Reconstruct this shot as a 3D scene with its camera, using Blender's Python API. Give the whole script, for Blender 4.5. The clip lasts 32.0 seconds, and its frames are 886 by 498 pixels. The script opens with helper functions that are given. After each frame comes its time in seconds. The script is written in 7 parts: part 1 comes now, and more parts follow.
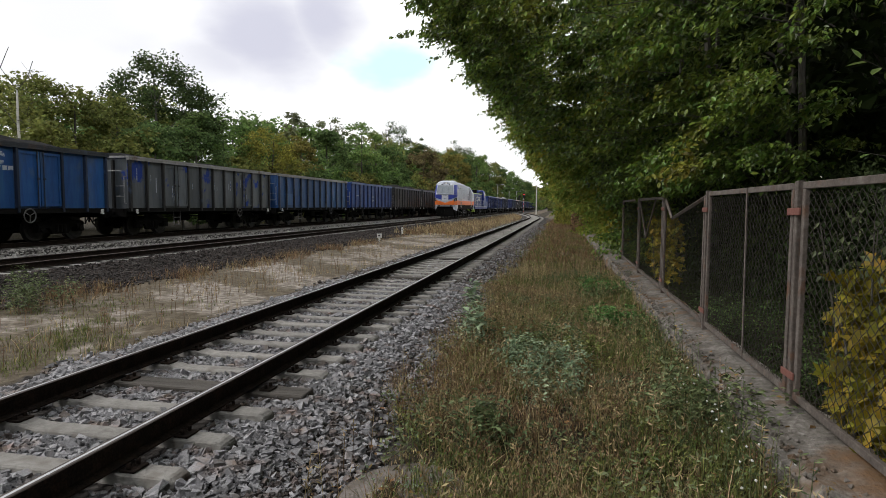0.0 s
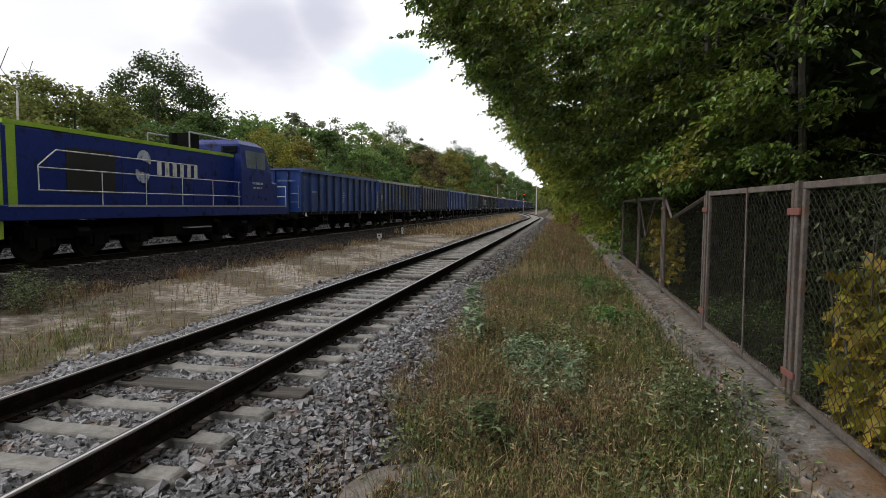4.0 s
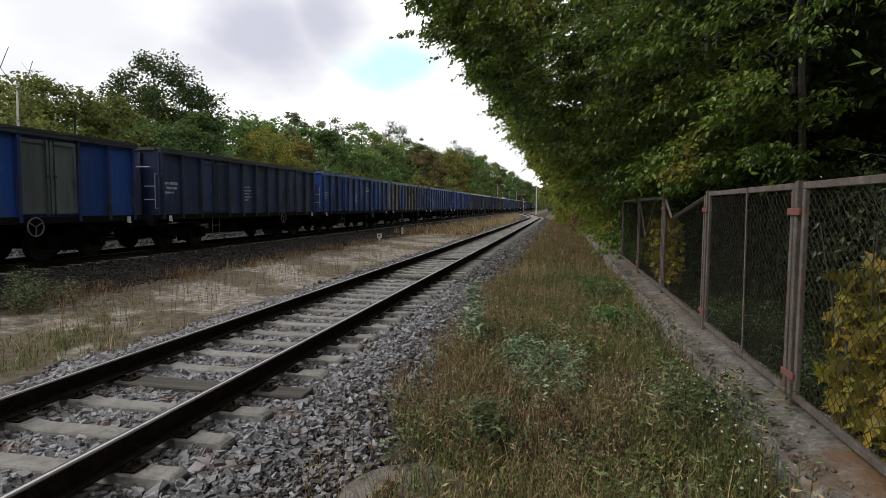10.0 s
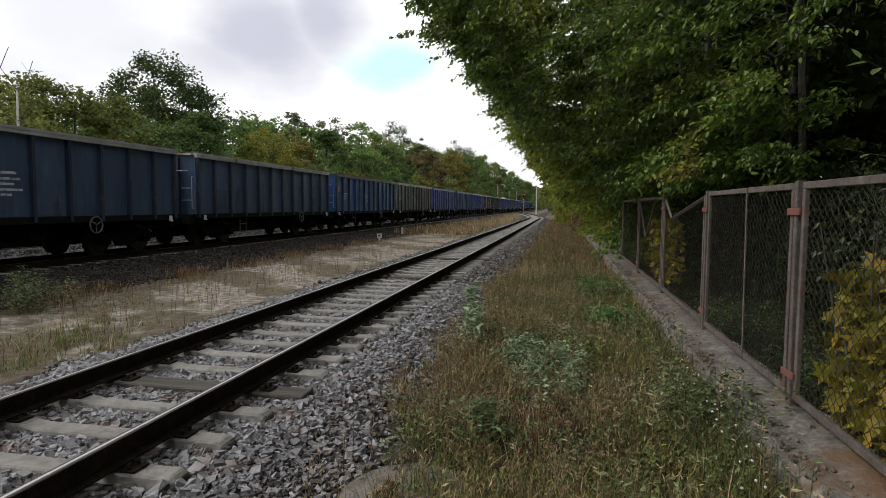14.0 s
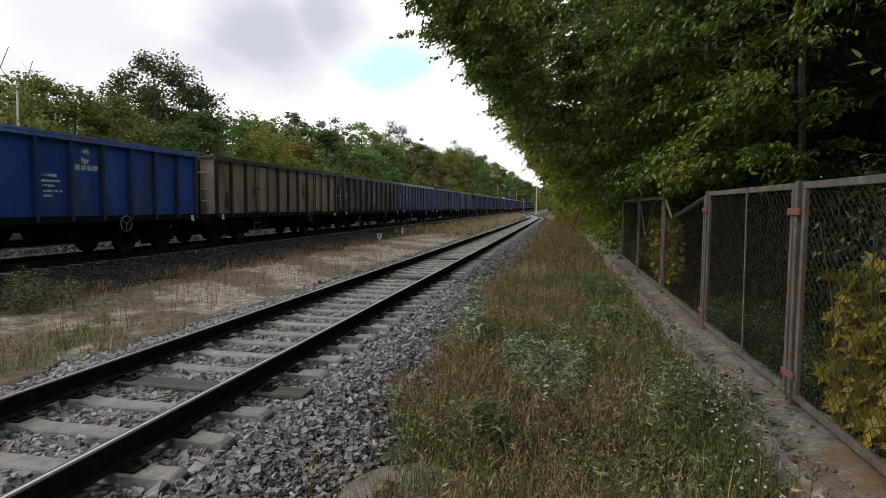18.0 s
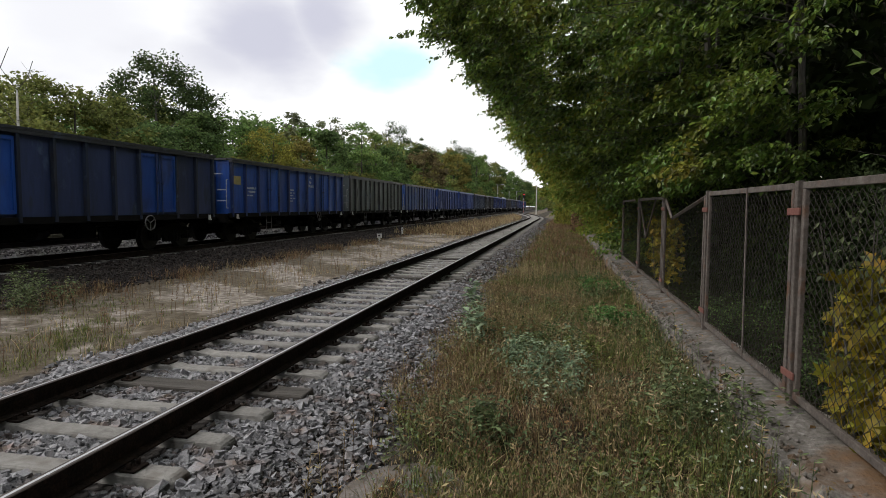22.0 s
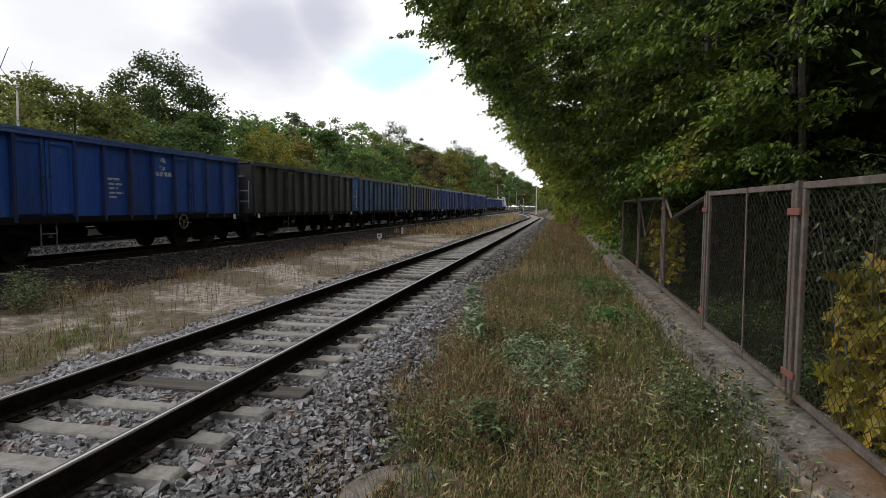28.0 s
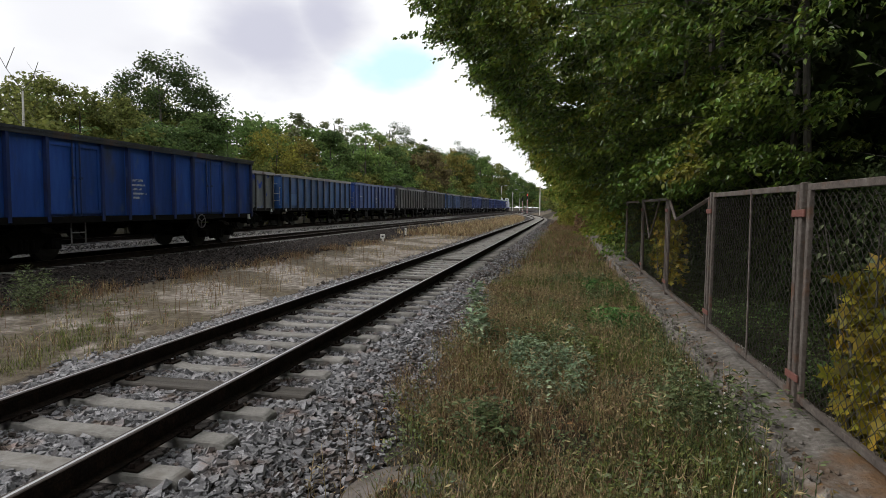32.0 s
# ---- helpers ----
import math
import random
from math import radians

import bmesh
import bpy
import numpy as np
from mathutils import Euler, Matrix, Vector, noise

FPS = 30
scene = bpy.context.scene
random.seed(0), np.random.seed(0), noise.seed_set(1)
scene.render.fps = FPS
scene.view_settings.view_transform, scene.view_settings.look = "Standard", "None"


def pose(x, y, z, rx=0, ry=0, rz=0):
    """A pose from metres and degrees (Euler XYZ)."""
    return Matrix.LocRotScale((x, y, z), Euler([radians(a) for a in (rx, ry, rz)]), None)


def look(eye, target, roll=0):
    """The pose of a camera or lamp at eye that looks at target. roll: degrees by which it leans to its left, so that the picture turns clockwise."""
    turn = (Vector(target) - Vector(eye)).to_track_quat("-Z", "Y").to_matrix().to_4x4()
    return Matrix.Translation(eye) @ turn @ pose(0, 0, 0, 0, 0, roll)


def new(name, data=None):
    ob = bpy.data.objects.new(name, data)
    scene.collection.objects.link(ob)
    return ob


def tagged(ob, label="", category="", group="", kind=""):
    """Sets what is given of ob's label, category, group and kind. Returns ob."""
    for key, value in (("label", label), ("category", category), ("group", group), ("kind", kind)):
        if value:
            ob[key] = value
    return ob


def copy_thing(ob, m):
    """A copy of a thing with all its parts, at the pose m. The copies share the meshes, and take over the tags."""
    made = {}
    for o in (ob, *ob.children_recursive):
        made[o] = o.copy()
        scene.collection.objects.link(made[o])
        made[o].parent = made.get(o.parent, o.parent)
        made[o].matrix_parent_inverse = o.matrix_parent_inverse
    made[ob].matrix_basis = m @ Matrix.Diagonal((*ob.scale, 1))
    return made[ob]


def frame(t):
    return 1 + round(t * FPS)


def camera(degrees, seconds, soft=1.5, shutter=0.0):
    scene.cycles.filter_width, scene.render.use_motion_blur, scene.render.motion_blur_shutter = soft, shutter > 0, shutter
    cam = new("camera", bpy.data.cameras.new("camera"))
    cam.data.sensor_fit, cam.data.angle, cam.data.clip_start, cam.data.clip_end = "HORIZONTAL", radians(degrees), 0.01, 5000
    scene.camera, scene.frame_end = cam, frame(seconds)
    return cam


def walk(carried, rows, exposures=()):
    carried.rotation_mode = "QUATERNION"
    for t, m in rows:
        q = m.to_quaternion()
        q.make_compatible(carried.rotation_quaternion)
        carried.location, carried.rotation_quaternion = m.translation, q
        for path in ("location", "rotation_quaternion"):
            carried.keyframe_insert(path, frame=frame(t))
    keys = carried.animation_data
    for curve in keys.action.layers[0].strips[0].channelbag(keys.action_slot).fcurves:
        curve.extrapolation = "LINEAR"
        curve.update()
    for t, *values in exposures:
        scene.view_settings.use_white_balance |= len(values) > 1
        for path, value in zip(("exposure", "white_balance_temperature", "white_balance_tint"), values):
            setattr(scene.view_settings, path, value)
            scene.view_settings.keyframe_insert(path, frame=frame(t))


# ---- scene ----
# ---------------------------------------------------------------- camera
cam = camera(73.36, 32.0, soft=0.85)
EYE = (0.0, 0.0, 1.576)


def aim(yaw, pitch, roll):
    a, b = radians(yaw), radians(pitch)
    way = Vector((-math.sin(a) * math.cos(b), math.cos(a) * math.cos(b), math.sin(b)))
    return look(EYE, Vector(EYE) + way, roll)


REST = aim(11.18, -4.146, 0.42)
walk(cam, [(0, REST), (31.0, REST), (31.4, aim(11.36, -4.15, 0.42)), (31.7, aim(11.46, -4.10, 0.48)), (32.0, aim(11.50, -4.07, 0.55))], [(0, 0.12), (3.5, 0.12), (6.0, 0.04), (32.0, 0.03)])

# ---------------------------------------------------------------- sky and sun
SUN_EL, SUN_AZ = radians(42), radians(-108)   # bearing from +y towards +x
world = bpy.data.worlds.new("sky")
scene.world = world
world.use_nodes = True


def build_sky():
    nt = world.node_tree
    nt.nodes.clear()
    N, L = nt.nodes.new, nt.links.new
    out, bg = N("ShaderNodeOutputWorld"), N("ShaderNodeBackground")
    sky = N("ShaderNodeTexSky")
    sky.sky_type, sky.sun_disc = "NISHITA", False
    sky.sun_elevation, sky.sun_rotation = SUN_EL, SUN_AZ
    sky.dust_density, sky.ozone_density = 1.5, 1.5
    dim = N("ShaderNodeMix"); dim.data_type = "RGBA"; dim.blend_type = "MULTIPLY"
    dim.inputs["Factor"].default_value = 1.0
    L(sky.outputs[0], dim.inputs["A"]); dim.inputs["B"].default_value = (0.1, 0.1, 0.1, 1)
    co = N("ShaderNodeTexCoord")

    def noise_at(scale, detail, stretch):
        mp = N("ShaderNodeMapping"); mp.inputs["Scale"].default_value = stretch
        L(co.outputs["Generated"], mp.inputs[0])
        n = N("ShaderNodeTexNoise"); n.inputs["Scale"].default_value = scale; n.inputs["Detail"].default_value = detail
        L(mp.outputs[0], n.inputs["Vector"])
        return n.outputs["Fac"]

    def math_node(op, a, b):
        m = N("ShaderNodeMath"); m.operation = op
        for i, v in enumerate((a, b)):
            if isinstance(v, (int, float)):
                m.inputs[i].default_value = v
            else:
                L(v, m.inputs[i])
        return m.outputs[0]

    def blob(way, near, far, wob, stretch=(1, 1, 1)):
        """1 close to the direction, 0 away from it, with a ragged rim."""
        o, w, d = N("ShaderNodeVectorMath"), N("ShaderNodeVectorMath"), N("ShaderNodeVectorMath")
        o.operation, w.operation, d.operation = "SUBTRACT", "MULTIPLY", "LENGTH"
        L(co.outputs["Generated"], o.inputs[0]); o.inputs[1].default_value = Vector(way).normalized()
        L(o.outputs[0], w.inputs[0]); w.inputs[1].default_value = stretch
        L(w.outputs[0], d.inputs[0])
        dd = math_node("ADD", d.outputs["Value"], math_node("MULTIPLY", math_node("SUBTRACT", rag, 0.5), wob))
        r = N("ShaderNodeMapRange"); r.interpolation_type = "SMOOTHSTEP"
        L(dd, r.inputs["Value"])
        r.inputs["From Min"].default_value, r.inputs["From Max"].default_value = near, far
        r.inputs["To Min"].default_value, r.inputs["To Max"].default_value = 1, 0
        return r.outputs[0]

    rag = noise_at(6.0, 5, (1, 1, 2.2))
    soft_n = noise_at(2.4, 4, (1, 1, 2.5))
    ramp = N("ShaderNodeValToRGB")
    L(soft_n, ramp.inputs[0])
    ramp.color_ramp.elements[0].position, ramp.color_ramp.elements[0].color = 0.3, (0.8, 0.8, 0.83, 1)
    ramp.color_ramp.elements[1].position, ramp.color_ramp.elements[1].color = 0.5, (1.0, 1.0, 1.0, 1)

    def mix(fac, a, b):
        m = N("ShaderNodeMix"); m.data_type = "RGBA"
        if isinstance(fac, float):
            m.inputs["Factor"].default_value = fac
        else:
            L(fac, m.inputs["Factor"])
        for key, v in (("A", a), ("B", b)):
            if isinstance(v, tuple):
                m.inputs[key].default_value = v
            else:
                L(v, m.inputs[key])
        return m.outputs["Result"]
    grey = math_node("MAXIMUM", blob((-0.445, 0.855, 0.263), 0.03, 0.14, 0.12), blob((-0.375, 0.885, 0.292), 0.02, 0.10, 0.10))
    grey = math_node("MAXIMUM", grey, math_node("MULTIPLY", blob((-0.50, 0.838, 0.218), 0.01, 0.09, 0.08, (0.8, 0.8, 1.4)), 0.7))
    grey = math_node("MULTIPLY", math_node("MAXIMUM", grey, math_node("MULTIPLY", blob((-0.66, 0.71, 0.26), 0.0, 0.2, 0.2), 0.4)), 0.9)
    c = mix(grey, ramp.outputs[0], (0.55, 0.55, 0.65, 1))
    open_sky = blob((-0.270, 0.936, 0.226), 0.025, 0.075, 0.13, (0.75, 0.75, 1.45))
    c = mix(math_node("MULTIPLY", open_sky, 0.9), c, (0.60, 0.88, 0.92, 1))
    gap = N("ShaderNodeMapRange")
    L(soft_n, gap.inputs["Value"])
    gap.inputs["From Min"].default_value, gap.inputs["From Max"].default_value = 0.68, 0.8
    c = mix(gap.outputs[0], c, dim.outputs["Result"])
    full = mix(0.94, dim.outputs["Result"], c)
    L(full, bg.inputs["Color"])
    bg.inputs["Strength"].default_value = 1.13
    L(bg.outputs[0], out.inputs[0])


build_sky()
sun = new("sun", bpy.data.lights.new("sun", "SUN"))
sun.data.energy, sun.data.angle, sun.data.color = 1.8, radians(16), (1.0, 0.96, 0.9)
sun.matrix_basis = look((0, 0, 60), (0 - math.sin(SUN_AZ) * 50, 0 - math.cos(SUN_AZ) * 50, 60 - math.tan(SUN_EL) * 50))


# ---------------------------------------------------------------- materials
def mat(name, colours, scale=4.0, rough=0.8, metal=0.0, bump=0.3, bump_scale=None, stretch=(1, 1, 1), fine=6.0,
        spot=None, spot_at=(0.55, 0.7), spot_scale=1.5, spot_stretch=(1, 1, 1), vary=0.0, island=0.0, hue=0.0, glow=None, spec=0.5, trans=0.0, spot_rough=0.9, scuff=None, scuff_at=(0.60, 0.74), scuff_scale=2.4, scuff_stretch=(1, 1, 0.6)):
    """A surface: a ramp of colours over noise at two scales, patches of wear of another colour, relief, and a spread from piece to piece."""
    m = bpy.data.materials.new(name)
    m.use_nodes = True
    nt = m.node_tree
    N, L = nt.nodes.new, nt.links.new
    b = nt.nodes["Principled BSDF"]
    co, info = N("ShaderNodeTexCoord"), N("ShaderNodeObjectInfo")
    off = N("ShaderNodeVectorMath"); off.operation = "ADD"
    sc = N("ShaderNodeVectorMath"); sc.operation = "SCALE"
    L(info.outputs["Random"], sc.inputs[0]); sc.inputs["Scale"].default_value = 37.0
    L(co.outputs["Object"], off.inputs[0]); L(sc.outputs[0], off.inputs[1])

    def tex(s, detail, st):
        mp = N("ShaderNodeMapping"); mp.inputs["Scale"].default_value = st
        L(off.outputs[0], mp.inputs[0])
        n = N("ShaderNodeTexNoise"); n.inputs["Scale"].default_value = s; n.inputs["Detail"].default_value = detail
        n.inputs["Roughness"].default_value = 0.6
        L(mp.outputs[0], n.inputs["Vector"])
        return n.outputs["Fac"]
    big, small = tex(scale, 4, stretch), tex(scale * fine, 3, stretch)
    mix = N("ShaderNodeMath"); mix.operation = "MULTIPLY_ADD"
    L(small, mix.inputs[0]); mix.inputs[1].default_value = 0.45
    half = N("ShaderNodeMath"); half.operation = "MULTIPLY"; L(big, half.inputs[0]); half.inputs[1].default_value = 0.55
    L(half.outputs[0], mix.inputs[2])
    ramp = N("ShaderNodeValToRGB")
    L(mix.outputs[0], ramp.inputs[0])
    els = ramp.color_ramp.elements
    n = len(colours)
    for i, c in enumerate(colours):
        pos = 0.32 + 0.36 * i / max(n - 1, 1)
        e = els[i] if i < 2 else els.new(pos)
        e.position, e.color = pos, (*c, 1)
    if n == 1:
        els[1].color, els[1].position = (*colours[0], 1), 0.7
    colour = ramp.outputs[0]
    rough_out = None
    if spot:
        sp = tex(spot_scale, 5, spot_stretch)
        r = N("ShaderNodeMapRange"); L(sp, r.inputs["Value"])
        r.inputs["From Min"].default_value, r.inputs["From Max"].default_value = spot_at
        mm = N("ShaderNodeMix"); mm.data_type = "RGBA"
        L(r.outputs[0], mm.inputs["Factor"]); L(colour, mm.inputs["A"]); mm.inputs["B"].default_value = (*spot, 1)
        colour = mm.outputs["Result"]
        rr = N("ShaderNodeMapRange"); L(r.outputs[0], rr.inputs["Value"])
        rr.inputs["To Min"].default_value, rr.inputs["To Max"].default_value = rough, spot_rough
        rough_out = rr.outputs[0]
    if scuff:
        r2 = N("ShaderNodeMapRange"); L(tex(scuff_scale, 6, scuff_stretch), r2.inputs["Value"])
        r2.inputs["From Min"].default_value, r2.inputs["From Max"].default_value = scuff_at
        r2.inputs["To Max"].default_value = 0.75
        m2 = N("ShaderNodeMix"); m2.data_type = "RGBA"
        L(r2.outputs[0], m2.inputs["Factor"]); L(colour, m2.inputs["A"]); m2.inputs["B"].default_value = (*scuff, 1)
        colour = m2.outputs["Result"]
    if vary or island or hue:
        hs = N("ShaderNodeHueSaturation")
        L(colour, hs.inputs["Color"])
        src = info.outputs["Random"]
        amount = vary
        if island:
            src, amount = N("ShaderNodeNewGeometry").outputs["Random Per Island"], island
        v = N("ShaderNodeMapRange"); L(src, v.inputs["Value"])
        v.inputs["To Min"].default_value, v.inputs["To Max"].default_value = 1 - amount, 1 + amount
        L(v.outputs[0], hs.inputs["Value"])
        if hue:
            mul = N("ShaderNodeMath"); mul.operation = "MULTIPLY"; L(src, mul.inputs[0]); mul.inputs[1].default_value = 7.31
            fr = N("ShaderNodeMath"); fr.operation = "FRACT"; L(mul.outputs[0], fr.inputs[0])
            hv = N("ShaderNodeMapRange"); L(fr.outputs[0], hv.inputs["Value"])
            hv.inputs["To Min"].default_value, hv.inputs["To Max"].default_value = 0.5 - hue, 0.5 + hue
            L(hv.outputs[0], hs.inputs["Hue"])
        colour = hs.outputs[0]
    L(colour, b.inputs["Base Color"])
    if rough_out:
        L(rough_out, b.inputs["Roughness"])
    else:
        b.inputs["Roughness"].default_value = rough
    b.inputs["Metallic"].default_value = metal
    b.inputs["Specular IOR Level"].default_value = spec
    if trans:
        tr, add = N("ShaderNodeBsdfTranslucent"), N("ShaderNodeMixShader")
        L(colour, tr.inputs["Color"])
        add.inputs[0].default_value = trans
        L(b.outputs[0], add.inputs[1]); L(tr.outputs[0], add.inputs[2])
        L(add.outputs[0], nt.nodes["Material Output"].inputs["Surface"])
    if bump:
        bm_ = N("ShaderNodeBump"); bm_.inputs["Strength"].default_value = bump; bm_.inputs["Distance"].default_value = 0.02
        L(tex(bump_scale or scale * fine, 4, stretch), bm_.inputs["Height"])
        L(bm_.outputs[0], b.inputs["Normal"])
    if glow:
        b.inputs["Emission Color"].default_value, b.inputs["Emission Strength"].default_value = (*glow[0], 1), glow[1]
    return m


STREAK = (1, 1, 0.18)
M = {}
RUST = (0.10, 0.052, 0.03)


def paints():
    """Wagon paints: faded, streaked and rusty, plus darker rib tones that hold painted shade."""
    def p(key, cols, spot=RUST, at=(0.58, 0.72), **k):
        M[key] = mat("paint_" + key, cols, 1.3, 0.42, 0.0, 0.4, 2.2, STREAK, 5.0, spot, at, k.pop("ss", 1.1), k.pop("st", (1, 1, 0.4)), vary=0.22, spec=k.pop("spec", 0.5), scuff=k.pop("scuff", (0.07, 0.105, 0.17)), **k)
    p("bright", [(0.0067, 0.0334, 0.1709), (0.0089, 0.0500, 0.2443), (0.0166, 0.0733, 0.3053)], (0.0252, 0.0316, 0.0441), (0.54, 0.76))
    p("blue", [(0.0081, 0.0342, 0.1515), (0.0114, 0.0536, 0.2495), (0.0243, 0.0828, 0.3209)], (0.0384, 0.0426, 0.0512), (0.58, 0.78))
    p("navy", [(0.0138, 0.0221, 0.0570), (0.0202, 0.0331, 0.0883), (0.0313, 0.0478, 0.1196)], (0.0310, 0.0409, 0.0372))
    p("faded", [(0.0078, 0.0446, 0.1505), (0.0138, 0.0745, 0.2446), (0.0353, 0.1191, 0.2542)], (0.0550, 0.0800, 0.1150), (0.52, 0.72))
    p("teal", [(0.0106, 0.0341, 0.0567), (0.0190, 0.0567, 0.0869), (0.0378, 0.0830, 0.1058)], (0.0413, 0.0455, 0.0455))
    p("grey", [(0.0543, 0.0672, 0.0710), (0.0795, 0.0967, 0.0996), (0.1156, 0.1342, 0.1423)], (0.0338, 0.0295, 0.0258))
    p("bluegrey", [(0.0226, 0.0422, 0.0789), (0.0341, 0.0609, 0.1147), (0.0566, 0.0890, 0.1506)], (0.0207, 0.0256, 0.0392))
    p("brown", [(0.0144, 0.0153, 0.0164), (0.0249, 0.0259, 0.0272), (0.0370, 0.0405, 0.0410)], (0.0386, 0.0253, 0.0199))
    p("cream", [(0.1331, 0.1124, 0.0832), (0.1996, 0.1663, 0.1248), (0.2495, 0.2162, 0.1663)], (0.0347, 0.0244, 0.0181), (0.54, 0.68))
    p("patched", [(0.0087, 0.0436, 0.1758), (0.0116, 0.0566, 0.2555), (0.0218, 0.0785, 0.3035)], (0.1155, 0.1155, 0.0825), (0.47, 0.55), ss=0.75, st=(1, 1, 0.9))
    p("palepatched", [(0.0100, 0.0504, 0.1980), (0.0140, 0.0672, 0.2860), (0.0260, 0.0936, 0.3410)], (0.20, 0.23, 0.27), (0.5, 0.6), ss=1.1, st=(1, 1, 0.35))
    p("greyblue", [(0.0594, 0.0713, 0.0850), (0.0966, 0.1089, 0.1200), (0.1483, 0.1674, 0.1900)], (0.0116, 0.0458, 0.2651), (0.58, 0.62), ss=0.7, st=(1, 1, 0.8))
    # rib paints: the shade beside each rib is put into their colour
    p("shadeblue", [(0.0052, 0.0138, 0.0644), (0.0078, 0.0218, 0.1035), (0.0115, 0.0299, 0.1323)], (0.012, 0.012, 0.014), (0.5, 0.7))
    p("shadenavy", [(0.0075, 0.0126, 0.0287), (0.0103, 0.0184, 0.0425), (0.0172, 0.0287, 0.0598)], (0.012, 0.012, 0.014), (0.5, 0.7))
    p("shadegrey", [(0.0090, 0.0090, 0.0095), (0.0140, 0.0140, 0.0145), (0.0230, 0.0230, 0.0235)], (0.010, 0.009, 0.008), (0.5, 0.7))
    # paler blue that puts a sky highlight into the top rim's colour
    p("litbluerim", [(0.03, 0.06, 0.19), (0.05, 0.10, 0.28), (0.09, 0.15, 0.34)])
    p("palerim", [(0.22, 0.22, 0.22), (0.3, 0.3, 0.3), (0.38, 0.37, 0.36)])
    p("rustrim", [(0.36, 0.21, 0.12), (0.46, 0.28, 0.17)])
    p("darkrim", [(0.02, 0.024, 0.035), (0.04, 0.045, 0.055)])
    # underframe and running gear: one even, near-black base colour
    M["under"] = mat("near_black_steel", [(0.002, 0.002, 0.002), (0.0035, 0.0033, 0.003), (0.007, 0.006, 0.0055)], 3, 0.9, 0, 0.3, spec=0.15)
    M["wheel"] = mat("wheel_steel", [(0.006, 0.0055, 0.005), (0.014, 0.012, 0.010)], 5, 0.6, 0.2, 0.2)
    M["white"] = mat("worn_white_paint", [(0.5, 0.5, 0.48), (0.68, 0.68, 0.66)], 6, 0.6, 0, 0.1, spot=(0.2, 0.2, 0.2), spot_scale=8)
    M["lettering"] = mat("faded_lettering", [(0.28, 0.32, 0.38), (0.5, 0.53, 0.58)], 5, 0.6, 0, 0, spot=(0.06, 0.1, 0.25), spot_scale=7, spot_at=(0.5, 0.62))
    M["ochre_mark"] = mat("ochre_marks", [(0.25, 0.2, 0.06), (0.35, 0.3, 0.12)], 5, 0.7, 0, 0)
    M["coal"] = mat("coal", [(0.004, 0.004, 0.0045), (0.015, 0.015, 0.016)], 6, 0.9, 0, 1.0, 14, spec=0.1)


paints()
# locomotive paints
M["lgrey"] = mat("loco_grey", [(0.31, 0.34, 0.41), (0.39, 0.42, 0.49), (0.46, 0.49, 0.55)], 1.6, 0.45, 0, 0.1, 8, STREAK, 5, (0.1020, 0.1020, 0.1105), (0.58, 0.8), 1.4, (1, 1, 0.3))
M["lwhite"] = mat("loco_pale_grey", [(0.5, 0.53, 0.6), (0.64, 0.66, 0.72)], 2, 0.4, 0, 0.05, spot=(0.2, 0.2, 0.2), spot_scale=3, spot_at=(0.6, 0.8))
M["lblue"] = mat("loco_blue", [(0.022, 0.040, 0.26), (0.030, 0.052, 0.34)], 2, 0.35, 0, 0.05)
M["lorange"] = mat("loco_orange", [(0.68, 0.14, 0.02), (0.82, 0.19, 0.03)], 1.5, 0.45, 0, 0.08, 8, STREAK, 5, (0.25, 0.09, 0.04), (0.6, 0.8), 2.0)
M["sblue"] = mat("shunter_blue", [(0.007, 0.018, 0.12), (0.011, 0.030, 0.19)], 2, 0.45, 0, 0.05, spot=(0.015, 0.015, 0.02), spot_scale=2, spec=0.25)
M["sgreen"] = mat("shunter_lime", [(0.22, 0.36, 0.03), (0.3, 0.46, 0.05)], 2, 0.4, 0, 0.05)
M["black"] = mat("black_rubber", [(0.006, 0.006, 0.007), (0.012, 0.012, 0.013)], 5, 0.5, 0, 0.05)
M["glass"] = mat("dark_window_glass", [(0.008, 0.01, 0.012), (0.012, 0.015, 0.018)], 2, 0.04, 0, 0, spec=0.9)
# screen glass: the sky's reflection is put into its pale base colour
M["screen"] = mat("sky_toned_glass", [(0.13, 0.16, 0.185), (0.22, 0.25, 0.28)], 1.5, 0.06, 0, 0, spec=0.9)
M["headlamp"] = mat("lit_headlamp", [(0.9, 0.88, 0.8)], 2, 0.3, 0, 0, glow=((1.0, 0.93, 0.8), 0.5))
M["red_lamp"] = mat("lit_red_signal", [(0.8, 0.02, 0.02)], 2, 0.3, 0, 0, glow=((1.0, 0.03, 0.02), 14.0))
M["galv"] = mat("galvanised_steel", [(0.32, 0.33, 0.34), (0.45, 0.46, 0.47)], 4, 0.55, 0.4, 0.05)
M["handle"] = mat("grimy_handle_steel", [(0.06, 0.06, 0.06), (0.14, 0.14, 0.14)], 4, 0.7, 0.1, 0.1)
M["palehandle"] = mat("pale_handle_paint", [(0.20, 0.20, 0.20), (0.36, 0.36, 0.36)], 4, 0.6, 0.1, 0.1)
M["signal_red"] = mat("signal_red_paint", [(0.35, 0.03, 0.02), (0.45, 0.05, 0.03)], 4, 0.6, 0, 0.05)
